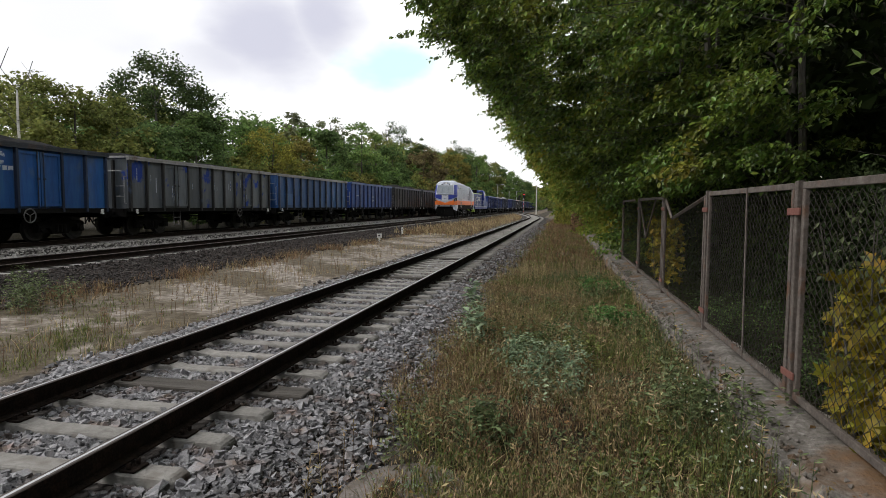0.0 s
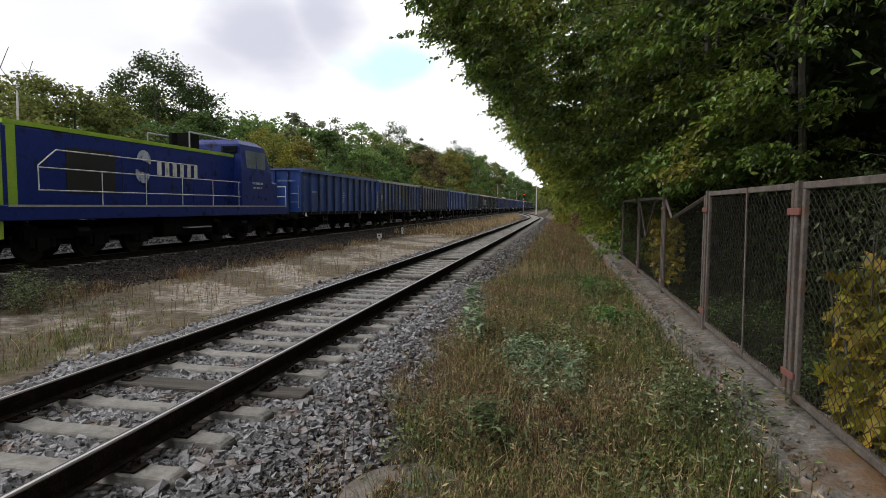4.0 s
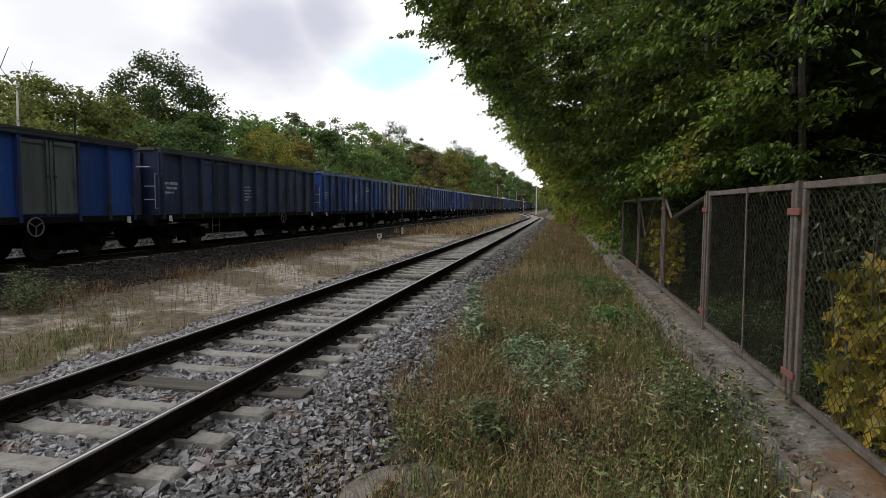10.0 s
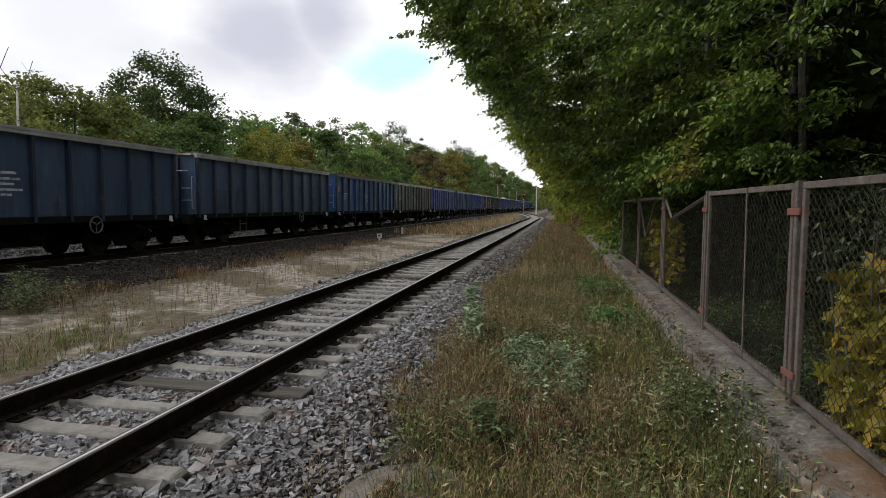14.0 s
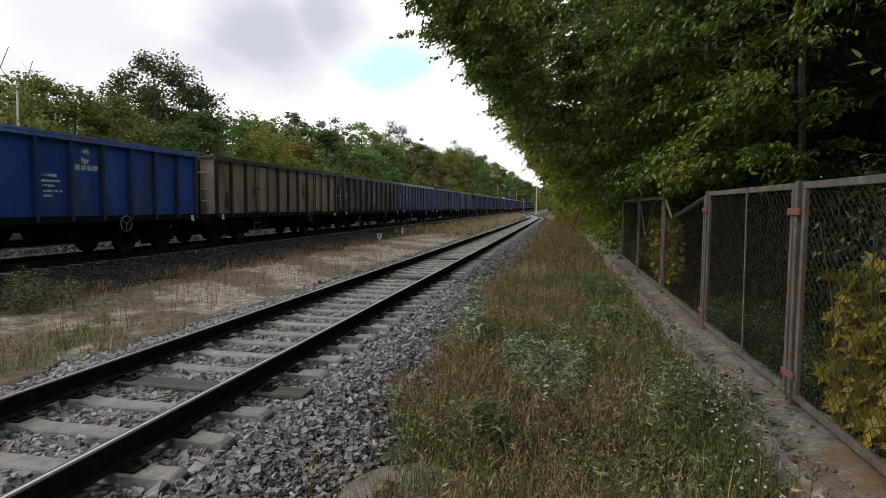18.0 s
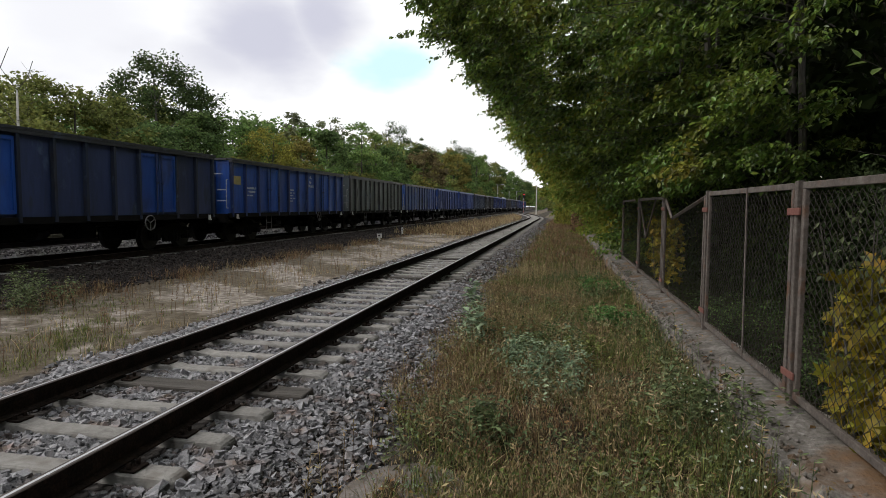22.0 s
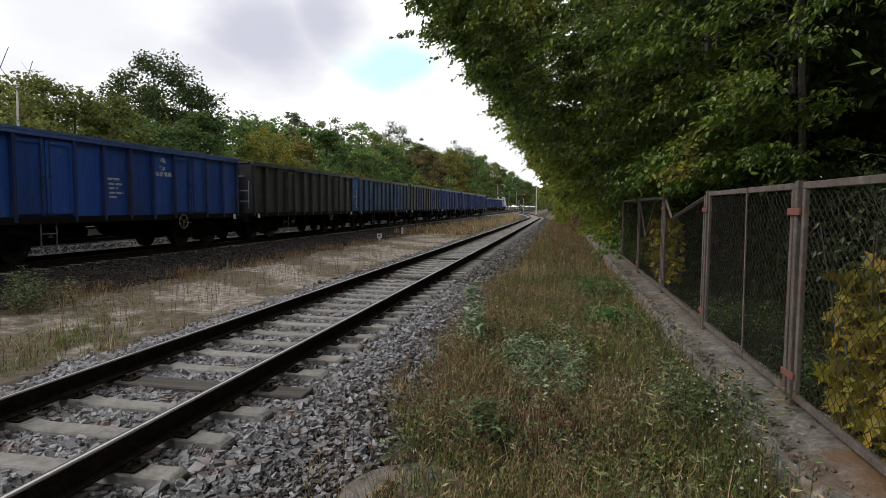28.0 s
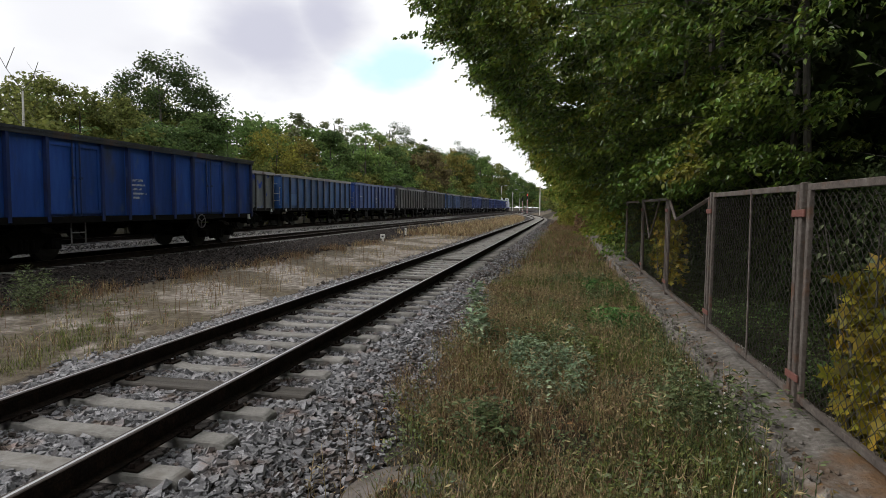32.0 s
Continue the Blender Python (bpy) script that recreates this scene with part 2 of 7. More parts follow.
# track and ground
M["rail"] = mat("rusty_rail", [(0.008, 0.0065, 0.0058), (0.018, 0.013, 0.0105), (0.040, 0.025, 0.018)], 9, 0.95, 0.0, 0.9, 30, spec=0.12)
M["dullhead"] = mat("dull_brown_rail_head", [(0.05, 0.036, 0.03), (0.10, 0.08, 0.07)], 4, 0.7, 0.3, 0.2, stretch=(6, 0.3, 1))
M["railhead"] = mat("polished_rail_head", [(0.42, 0.43, 0.45), (0.56, 0.57, 0.58)], 3, 0.3, 0.9, 0.02, stretch=(6, 0.3, 1))
M["concrete"] = mat("sleeper_concrete", [(0.16, 0.15, 0.14), (0.25, 0.24, 0.225), (0.33, 0.32, 0.30)], 4, 0.9, 0, 0.5, 60, spot=(0.085, 0.06, 0.045), spot_at=(0.58, 0.75), spot_scale=3, vary=0.14)
M["oldwood"] = mat("weathered_sleeper_wood", [(0.03, 0.026, 0.023), (0.07, 0.062, 0.054), (0.12, 0.11, 0.10)], 2.2, 0.92, 0, 0.8, 26, (0.25, 3, 3), vary=0.1)
M["ballast"] = mat("granite_ballast", [(0.125, 0.124, 0.132), (0.220, 0.218, 0.230), (0.34, 0.337, 0.352)], 14, 0.8, 0, 0.4, 70, island=0.55, hue=0.02, spot=(0.165, 0.120, 0.10), spot_at=(0.53, 0.68), spot_scale=3.5)
M["paleballast"] = mat("pale_limestone_ballast", [(0.26, 0.25, 0.235), (0.4, 0.385, 0.36)], 10, 0.9, 0, 0.6, 40, island=0.3)
M["brownballast"] = mat("rust_stained_ballast", [(0.06, 0.05, 0.047), (0.11, 0.092, 0.085), (0.17, 0.145, 0.135)], 12, 0.9, 0, 0.6, 50, island=0.5, hue=0.02)
# dark brown bank stones, with the passing train's shade put into their colour
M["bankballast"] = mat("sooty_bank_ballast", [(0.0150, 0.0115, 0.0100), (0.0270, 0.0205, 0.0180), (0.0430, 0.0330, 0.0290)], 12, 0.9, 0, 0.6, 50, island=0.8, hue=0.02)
M["plinth"] = mat("weathered_plinth_concrete", [(0.052, 0.045, 0.038), (0.112, 0.100, 0.088), (0.190, 0.174, 0.158), (0.37, 0.35, 0.325)], 3.2, 0.92, 0, 1.0, 34, fine=5.0, spot=(0.15, 0.085, 0.042), spot_at=(0.54, 0.66), spot_scale=1.1, scuff=(0.045, 0.04, 0.028), scuff_scale=5.0)
M["slab"] = mat("old_concrete_slab", [(0.09, 0.076, 0.068), (0.15, 0.130, 0.118), (0.22, 0.195, 0.175)], 4, 0.95, 0, 0.6, 30, spot=(0.12, 0.1, 0.075), spot_scale=3)
M["fence"] = mat("rusty_brown_fence_steel", [(0.055, 0.045, 0.04), (0.10, 0.082, 0.072), (0.17, 0.15, 0.135)], 5, 0.8, 0.1, 0.3, 40, spot=(0.12, 0.06, 0.035), spot_scale=4)
M["clamp"] = mat("red_brown_clamp_paint", [(0.13, 0.05, 0.038), (0.19, 0.075, 0.06)], 5, 0.75, 0, 0.2)
M["mesh"] = mat("rusty_fence_wire", [(0.025, 0.022, 0.019), (0.06, 0.052, 0.044)], 9, 0.8, 0.2, 0)
# plants
M["hornbeam"] = mat("hornbeam_leaves", [(0.058, 0.112, 0.018), (0.104, 0.165, 0.027), (0.200, 0.232, 0.036)], 0.55, 0.38, 0, 0, fine=8, island=0.7, hue=0.025, trans=0.3, spec=0.45, spot=(0.2912, 0.2236, 0.0274), spot_at=(0.6, 0.8), spot_scale=0.5)
M["hornbeam_far"] = mat("roadside_leaves", [(0.0980, 0.1611, 0.0280), (0.1680, 0.2171, 0.0392), (0.2940, 0.2660, 0.0448)], 0.3, 0.6, 0, 0, fine=8, island=0.4, hue=0.03, trans=0.3, spec=0.12, spot=(0.3640, 0.2380, 0.0280), spot_at=(0.6, 0.75), spot_scale=0.3)
M["maple"] = mat("yellow_maple_leaves", [(0.10, 0.12, 0.017), (0.24, 0.205, 0.025), (0.43, 0.28, 0.022)], 3, 0.55, 0, 0, island=0.35, hue=0.02, trans=0.35, spec=0.3)
M["twig_leaf"] = mat("pale_twig_leaves", [(0.13, 0.19, 0.05), (0.20, 0.26, 0.08)], 6, 0.4, 0, 0.1, hue=0.02, vary=0.3, trans=0.35, spec=0.4)
M["ivy"] = mat("pale_creeper_leaves", [(0.05, 0.075, 0.02), (0.13, 0.15, 0.08)], 3, 0.6, 0, 0, island=0.5, trans=0.25)
M["bark"] = mat("grey_bark", [(0.045, 0.04, 0.034), (0.085, 0.078, 0.068), (0.13, 0.12, 0.105)], 6, 0.95, 0, 0.8, 30, (1, 1, 0.25))
M["birchbark"] = mat("birch_bark", [(0.42, 0.40, 0.36), (0.6, 0.58, 0.54)], 3, 0.8, 0, 0.3, spot=(0.04, 0.035, 0.03), spot_at=(0.56, 0.62), spot_scale=3, spot_stretch=(0.3, 0.3, 2))
for key, cols in {"oak": [(0.032, 0.052, 0.018), (0.052, 0.080, 0.025), (0.088, 0.110, 0.034)],
                  # deep: oak foliage darkened in colour for the shade behind the fence
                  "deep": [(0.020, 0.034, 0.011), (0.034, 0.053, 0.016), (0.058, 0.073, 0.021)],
                  "dark": [(0.0627, 0.1008, 0.0381), (0.0941, 0.1501, 0.0493), (0.1568, 0.2106, 0.0672)],
                  "green": [(0.0829, 0.1434, 0.0448), (0.1344, 0.2128, 0.0605), (0.2240, 0.2912, 0.0851)],
                  "olive": [(0.0941, 0.1165, 0.0358), (0.1635, 0.1859, 0.0538), (0.2688, 0.2688, 0.0739)],
                  "yellow": [(0.1120, 0.1344, 0.0347), (0.2128, 0.2128, 0.0448), (0.3472, 0.3136, 0.0560)],
                  "ochre": [(0.1120, 0.1176, 0.0347), (0.1848, 0.1680, 0.0448), (0.2688, 0.2184, 0.0616)],
                  "rust": [(0.0896, 0.0806, 0.0392), (0.1456, 0.1176, 0.0560), (0.2016, 0.1568, 0.0694)],
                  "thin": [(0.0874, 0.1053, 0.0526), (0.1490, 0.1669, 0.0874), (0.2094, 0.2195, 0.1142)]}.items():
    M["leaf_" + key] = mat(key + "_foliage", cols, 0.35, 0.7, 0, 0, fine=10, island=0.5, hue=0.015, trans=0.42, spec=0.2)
for key, cols in {"grass": [(0.0760, 0.1066, 0.0276), (0.1380, 0.1658, 0.0460), (0.2346, 0.2251, 0.0805)],
                  "dry": [(0.1987, 0.1509, 0.0805), (0.3353, 0.2596, 0.1437), (0.4968, 0.3985, 0.2415)],
                  "redgrass": [(0.1150, 0.0704, 0.0380), (0.1898, 0.1204, 0.0640), (0.2875, 0.1938, 0.1150)],
                  "mugwort": [(0.0719, 0.1056, 0.0403), (0.1222, 0.1552, 0.0690), (0.2156, 0.2360, 0.1265)],
                  "silver": [(0.1187, 0.1750, 0.1000), (0.2000, 0.2687, 0.1625), (0.3375, 0.4000, 0.2750)],
                  "fresh": [(0.050, 0.115, 0.030), (0.085, 0.185, 0.050), (0.140, 0.260, 0.085)],
                  "litter": [(0.1265, 0.0690, 0.0287), (0.2300, 0.1323, 0.0460), (0.3450, 0.2415, 0.1035)]}.items():
    M[key] = mat(key + "_plants", cols, 1.2, 0.75, 0, 0, island=0.62, hue=0.025, trans=0.15, spec=0.25)
M["petal"] = mat("white_petals", [(0.6, 0.6, 0.56), (0.75, 0.75, 0.72)], 5, 0.7, 0, 0)


# ---------------------------------------------------------------- mesh helpers
def part(name, bm, material, parent=None, label="", m=None):
    """Links a bmesh as one mesh object, under a thing or a part."""
    me = bpy.data.meshes.new(name)
    bm.to_mesh(me)
    bm.free()
    for mt in (material if isinstance(material, (list, tuple)) else [material]):
        me.materials.append(mt)
    return link(name, me, parent, label, m)


def link(name, me, parent=None, label="", m=None):
    ob = new(name, me)
    if parent:
        ob.parent = parent
    if m is not None:
        ob.matrix_basis = m
    return tagged(ob, label) if label else ob


def box(bm, x0, x1, y0, y1, z0, z1):
    v = [bm.verts.new((x, y, z)) for x in (x0, x1) for y in (y0, y1) for z in (z0, z1)]
    for q in ((0, 1, 3, 2), (4, 6, 7, 5), (0, 4, 5, 1), (2, 3, 7, 6), (0, 2, 6, 4), (1, 5, 7, 3)):
        bm.faces.new([v[i] for i in q])
    return v


def boxes(*dims, bevel=0.0):
    bm = bmesh.new()
    for d in dims:
        box(bm, *d)
    if bevel:
        bmesh.ops.bevel(bm, geom=bm.edges[:], offset=bevel, segments=1, affect="EDGES", clamp_overlap=True)
    return bm


def rod(bm, a, b, r, n=8, r2=None):
    """A round bar from a to b."""
    a, b = Vector(a), Vector(b)
    m = (b - a).to_track_quat("Z", "Y").to_matrix()
    r2 = r if r2 is None else r2
    rings = [[bm.verts.new(p + m @ Vector((math.cos(t) * q, math.sin(t) * q, 0))) for t in [2 * math.pi * i / n for i in range(n)]] for p, q in ((a, r), (b, r2))]
    for i in range(n):
        bm.faces.new((rings[0][i], rings[0][(i + 1) % n], rings[1][(i + 1) % n], rings[1][i]))
    bm.faces.new(rings[0][::-1])
    bm.faces.new(rings[1])


def rods(*bars, n=8):
    bm = bmesh.new()
    for a, b, r in bars:
        rod(bm, a, b, r, n)
    return bm


def prism(bm, outline, axis, lo, hi):
    """An outline of (u, v) pairs swept along an axis: x: (y, z), y: (x, z), z: (x, y)."""
    def at(u, v, w):
        return {"x": (w, u, v), "y": (u, w, v), "z": (u, v, w)}[axis]
    rings = [[bm.verts.new(at(u, v, w)) for u, v in outline] for w in (lo, hi)]
    n = len(outline)
    for i in range(n):
        bm.faces.new((rings[0][i], rings[0][(i + 1) % n], rings[1][(i + 1) % n], rings[1][i]))
    bm.faces.new(rings[0][::-1])
    bm.faces.new(rings[1])
    bmesh.ops.recalc_face_normals(bm, faces=bm.faces[:])


def mesh_np(name, verts, faces, material, smooth=False):
    """A mesh from arrays: verts (n, 3), faces (m, 3 or 4)."""
    verts, faces = np.asarray(verts, np.float32), np.asarray(faces, np.int32)
    me = bpy.data.meshes.new(name)
    k = faces.shape[1]
    me.vertices.add(len(verts)); me.vertices.foreach_set("co", verts.ravel())
    me.loops.add(faces.size); me.loops.foreach_set("vertex_index", faces.ravel())
    me.polygons.add(len(faces)); me.polygons.foreach_set("loop_start", np.arange(0, faces.size, k, dtype=np.int32))
    me.polygons.foreach_set("use_smooth", np.full(len(faces), smooth))
    me.materials.append(material)
    me.update(calc_edges=True)
    return me


def scatter(template_v, template_f, pos, frames):
    """Copies of a small template at many places. frames: (n, 3, 3) matrices (turn and size)."""
    n, k = len(pos), len(template_v)
    v = np.einsum("nij,kj->nki", frames, template_v) + pos[:, None, :]
    f = template_f[None] + (np.arange(n) * k)[:, None, None]
    return v.reshape(-1, 3), f.reshape(-1, template_f.shape[1])


def turns(rng, n, size, tilt=math.pi):
    """Random turns about z, leant by up to tilt, times size (n,) or (n, 3)."""
    a, b, c = rng.uniform(0, 2 * math.pi, n), rng.uniform(-tilt, tilt, n), rng.uniform(0, 2 * math.pi, n)
    def rz(t):
        m = np.zeros((n, 3, 3)); m[:, 0, 0] = m[:, 1, 1] = np.cos(t); m[:, 0, 1] = -np.sin(t); m[:, 1, 0] = np.sin(t); m[:, 2, 2] = 1
        return m
    rx = np.zeros((n, 3, 3)); rx[:, 0, 0] = 1; rx[:, 1, 1] = rx[:, 2, 2] = np.cos(b); rx[:, 1, 2] = -np.sin(b); rx[:, 2, 1] = np.sin(b)
    size = np.asarray(size)
    if size.ndim < 2:
        size = np.repeat(np.broadcast_to(size, n)[:, None], 3, 1)
    return (rz(a) @ rx @ rz(c)) * size[:, None, :]


# ---------------------------------------------------------------- ground
NEAR_X, MID_X, FAR_X = -3.66, -14.87, -19.98      # the three track centre lines


def near_x(y):
    """The near track runs straight, then swings over to join the middle one."""
    t = np.clip((np.asarray(y, float) - 82) / 130, 0, 1)
    return NEAR_X + (MID_X - NEAR_X) * (t * t * (3 - 2 * t))


def bump_noise(x, y, s):
    return (np.sin(x * 1.7 * s + 1.3 * np.sin(y * 1.1 * s)) + np.sin(y * 2.3 * s + 1.7 * np.sin(x * 1.9 * s + 2)) + np.sin((x + y) * 3.1 * s)) / 3


def ground_z(x, y):
    x, y = np.asarray(x, float), np.asarray(y, float)
    def bed(c, top, half, drop, run):
        return top - np.clip((np.abs(x - c) - half) / run, 0, 1) * drop
    base = np.where(x > -1.2, -0.34, -0.44)
    base = np.where(x > 2.0, -0.30, base)
    base = base + 0.025 * bump_noise(x, y, 1.0) + 0.012 * bump_noise(x, y, 4.3)
    z = np.maximum(base, bed(near_x(y), -0.262, 1.5, 0.27, 1.0))
    z = np.maximum(z, bed(MID_X, -0.235, 1.45, 0.4, 2.6))
    z = np.maximum(z, bed(FAR_X, -0.10, 1.6, 0.45, 1.6))
    z = np.maximum(z, np.where((x < MID_X) & (x > FAR_X), -0.23, -9))
    return z


def spread(stops):
    """Grid lines: stops of (position, step)."""
    out = [stops[0][0]]
    for (a, s), (b, _) in zip(stops, stops[1:]):
        out += list(np.linspace(a, b, max(2, int(round(abs(b - a) / s)) + 1))[1:])
    return np.array(out)


def ground_material():
    m = bpy.data.materials.new("ground")
    m.use_nodes = True
    nt = m.node_tree
    N, L = nt.nodes.new, nt.links.new
    b = nt.nodes["Principled BSDF"]
    co = N("ShaderNodeTexCoord")
    zone = N("ShaderNodeVertexColor"); zone.layer_name = "soil"
    sep = N("ShaderNodeSeparateColor"); L(zone.outputs[0], sep.inputs[0])

    def tex(s, d=4, kind="ShaderNodeTexNoise"):
        n = N(kind); n.inputs["Scale"].default_value = s
        if kind == "ShaderNodeTexNoise":
            n.inputs["Detail"].default_value = d; n.inputs["Roughness"].default_value = 0.65
        L(co.outputs["Object"], n.inputs["Vector"])
        return n

    def ramp(src, cols, lo=0.3, hi=0.7):
        r = N("ShaderNodeValToRGB"); L(src, r.inputs[0])
        for i, c in enumerate(cols):
            pos = lo + (hi - lo) * i / (len(cols) - 1)
            e = r.color_ramp.elements[i] if i < 2 else r.color_ramp.elements.new(pos)
            e.position, e.color = pos, (*c, 1)
        return r.outputs[0]

    def mix(f, a, c):
        x = N("ShaderNodeMix"); x.data_type = "RGBA"; L(f, x.inputs["Factor"]); L(a, x.inputs["A"]); L(c, x.inputs["B"])
        return x.outputs["Result"]

    def edge(src, wob):
        """Frays the border of a kind of soil."""
        a = N("ShaderNodeMath"); a.operation = "MULTIPLY_ADD"; L(wob, a.inputs[0]); a.inputs[1].default_value = 0.9; a.inputs[2].default_value = -0.45
        s = N("ShaderNodeMath"); s.operation = "ADD"; L(src, s.inputs[0]); L(a.outputs[0], s.inputs[1])
        r = N("ShaderNodeMapRange"); L(s.outputs[0], r.inputs["Value"])
        r.inputs["From Min"].default_value, r.inputs["From Max"].default_value = 0.38, 0.62
        return r.outputs[0]
    fine, mid, wide = tex(28), tex(5), tex(0.9)
    stone = tex(17, kind="ShaderNodeTexVoronoi")
    soil = ramp(mid.outputs[0], [(0.016, 0.013, 0.008), (0.034, 0.028, 0.017), (0.07, 0.055, 0.034)])
    sand = ramp(mid.outputs[0], [(0.10, 0.085, 0.068), (0.23, 0.20, 0.17), (0.46, 0.415, 0.37)])
    sep2 = N("ShaderNodeSeparateColor"); L(stone.outputs["Color"], sep2.inputs[0])
    # gravel colour is darkened for the shade under wagons and between stones
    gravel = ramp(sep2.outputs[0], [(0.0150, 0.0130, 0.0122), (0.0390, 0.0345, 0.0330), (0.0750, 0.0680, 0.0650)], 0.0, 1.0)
    straw = ramp(mid.outputs[0], [(0.065, 0.052, 0.036), (0.115, 0.094, 0.066), (0.17, 0.142, 0.10)])
    c = mix(edge(sep.outputs[2], wide.outputs[0]), soil, straw)
    c = mix(edge(sep.outputs[1], wide.outputs[0]), c, sand)
    c = mix(edge(sep.outputs[0], mid.outputs[0]), c, gravel)
    L(c, b.inputs["Base Color"])
    b.inputs["Roughness"].default_value = 0.95
    b.inputs["Specular IOR Level"].default_value = 0.2
    bu = N("ShaderNodeBump"); bu.inputs["Strength"].default_value = 0.8; bu.inputs["Distance"].default_value = 0.03
    h = N("ShaderNodeMath"); h.operation = "ADD"; L(fine.outputs[0], h.inputs[0]); L(stone.outputs["Distance"], h.inputs[1])
    L(h.outputs[0], bu.inputs["Height"]); L(bu.outputs[0], b.inputs["Normal"])
    return m


def build_ground():
    xs = spread([(-1800, 350), (-400, 60), (-60, 4), (-24, 0.6), (-12, 0.3), (-7, 0.14), (2.2, 0.5), (12, 6), (60, 60), (400, 350), (1800, 1)])
    ys = spread([(-400, 90), (-30, 4), (1, 0.16), (18, 0.5), (60, 2.0), (240, 12), (600, 80), (1800, 300), (3600, 1)])
    X, Y = np.meshgrid(xs, ys)
    Z = ground_z(X, Y)
    nx, ny = len(xs), len(ys)
    i = (np.arange(ny - 1)[:, None] * nx + np.arange(nx - 1)[None]).ravel()
    me = mesh_np("ground", np.stack([X, Y, Z], -1).reshape(-1, 3), np.stack([i, i + 1, i + nx + 1, i + nx], 1), ground_material(), True)
    x, y = X.ravel(), Y.ravel()
    def band(lo, hi, s):
        return np.clip((x - lo) / s + 0.5, 0, 1) * np.clip((hi - x) / s + 0.5, 0, 1)
    c = near_x(y)
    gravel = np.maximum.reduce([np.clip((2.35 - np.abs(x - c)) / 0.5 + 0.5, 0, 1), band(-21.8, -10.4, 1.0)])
    sand = band(-9.9, -6.0, 0.9) * np.clip((55 - y) / 14, 0, 1) * (0.6 + 0.6 * bump_noise(x, y, 0.55) + 0.25 * bump_noise(x, y, 1.7))
    straw = np.maximum(band(-12.5, -5.6, 0.8), band(-3, 1.2, 1.0) * np.clip((y - 16) / 10, 0, 1))
    col = np.ones((len(x), 4), np.float32)
    col[:, 0], col[:, 1], col[:, 2] = gravel, sand, straw
    a = me.color_attributes.new("soil", "FLOAT_COLOR", "POINT")
    a.data.foreach_set("color", col.ravel())
    tagged(link("ground", me), "trackside ground of gravel, pale sand, dry grass and soil", "ground", kind="structure")


build_ground()


# ---------------------------------------------------------------- tracks
def rail_profile():
    h = [(0.075, -0.172), (0.075, -0.160), (0.015, -0.142), (0.009, -0.045), (0.036, -0.032), (0.036, -0.006), (0.030, -0.001), (0.011, 0.0)]
    return h + [(-u, v) for u, v in h[::-1]]


def rail_mesh(ys, cx, head="railhead"):
    prof = rail_profile()
    n = len(prof)
    verts = [(cx(y) + u, y, v) for y in ys for u, v in prof]
    faces, heads = [], []
    for j in range(len(ys) - 1):
        for i in range(n):
            a, b = j * n + i, j * n + (i + 1) % n
            faces.append((a, b, b + n, a + n))
            heads.append(1 if i == 7 else 2 if i in (5, 6, 8, 9) else 0)
    me = mesh_np("rail", verts, faces, M["rail"])
    me.materials.append(M[head])
    me.materials.append(M["dullhead"])
    me.polygons.foreach_set("material_index", np.array(heads, np.int32))
    return me


def sleeper_mesh(half=1.25, wood=False):
    bm = bmesh.new()
    if wood:
        box(bm, -1.3, 1.3, -0.13, 0.13, -0.16, 0.0)
    else:
        prism(bm, [(-half, -0.2), (half, -0.2), (half, -0.03), (half - 0.05, 0.0), (0.55, 0.0), (0.42, -0.025), (-0.42, -0.025), (-0.55, 0.0), (-half + 0.05, 0.0), (-half, -0.03)], "y", -0.135, 0.135)
        for v in bm.verts:
            if v.co.z > -0.05:
                v.co.y *= 0.70
    bmesh.ops.bevel(bm, geom=bm.edges[:], offset=0.012, segments=1, affect="EDGES", clamp_overlap=True)
    me = bpy.data.meshes.new("sleeper")
    bm.to_mesh(me)
    bm.free()
    me.materials.append(M["oldwood" if wood else "concrete"])
    return me


def clip_mesh():
    me = bpy.data.meshes.new("rail_clip")
    bm = boxes((-0.06, 0.06, -0.075, 0.075, 0.0, 0.018), bevel=0.004)
    for s in (-1, 1):
        rod(bm, (0, s * 0.045, 0.018), (0, s * 0.045, 0.055), 0.016, 6)
    bm.to_mesh(me)
    bm.free()
    me.materials.append(M["rail"])
    return me


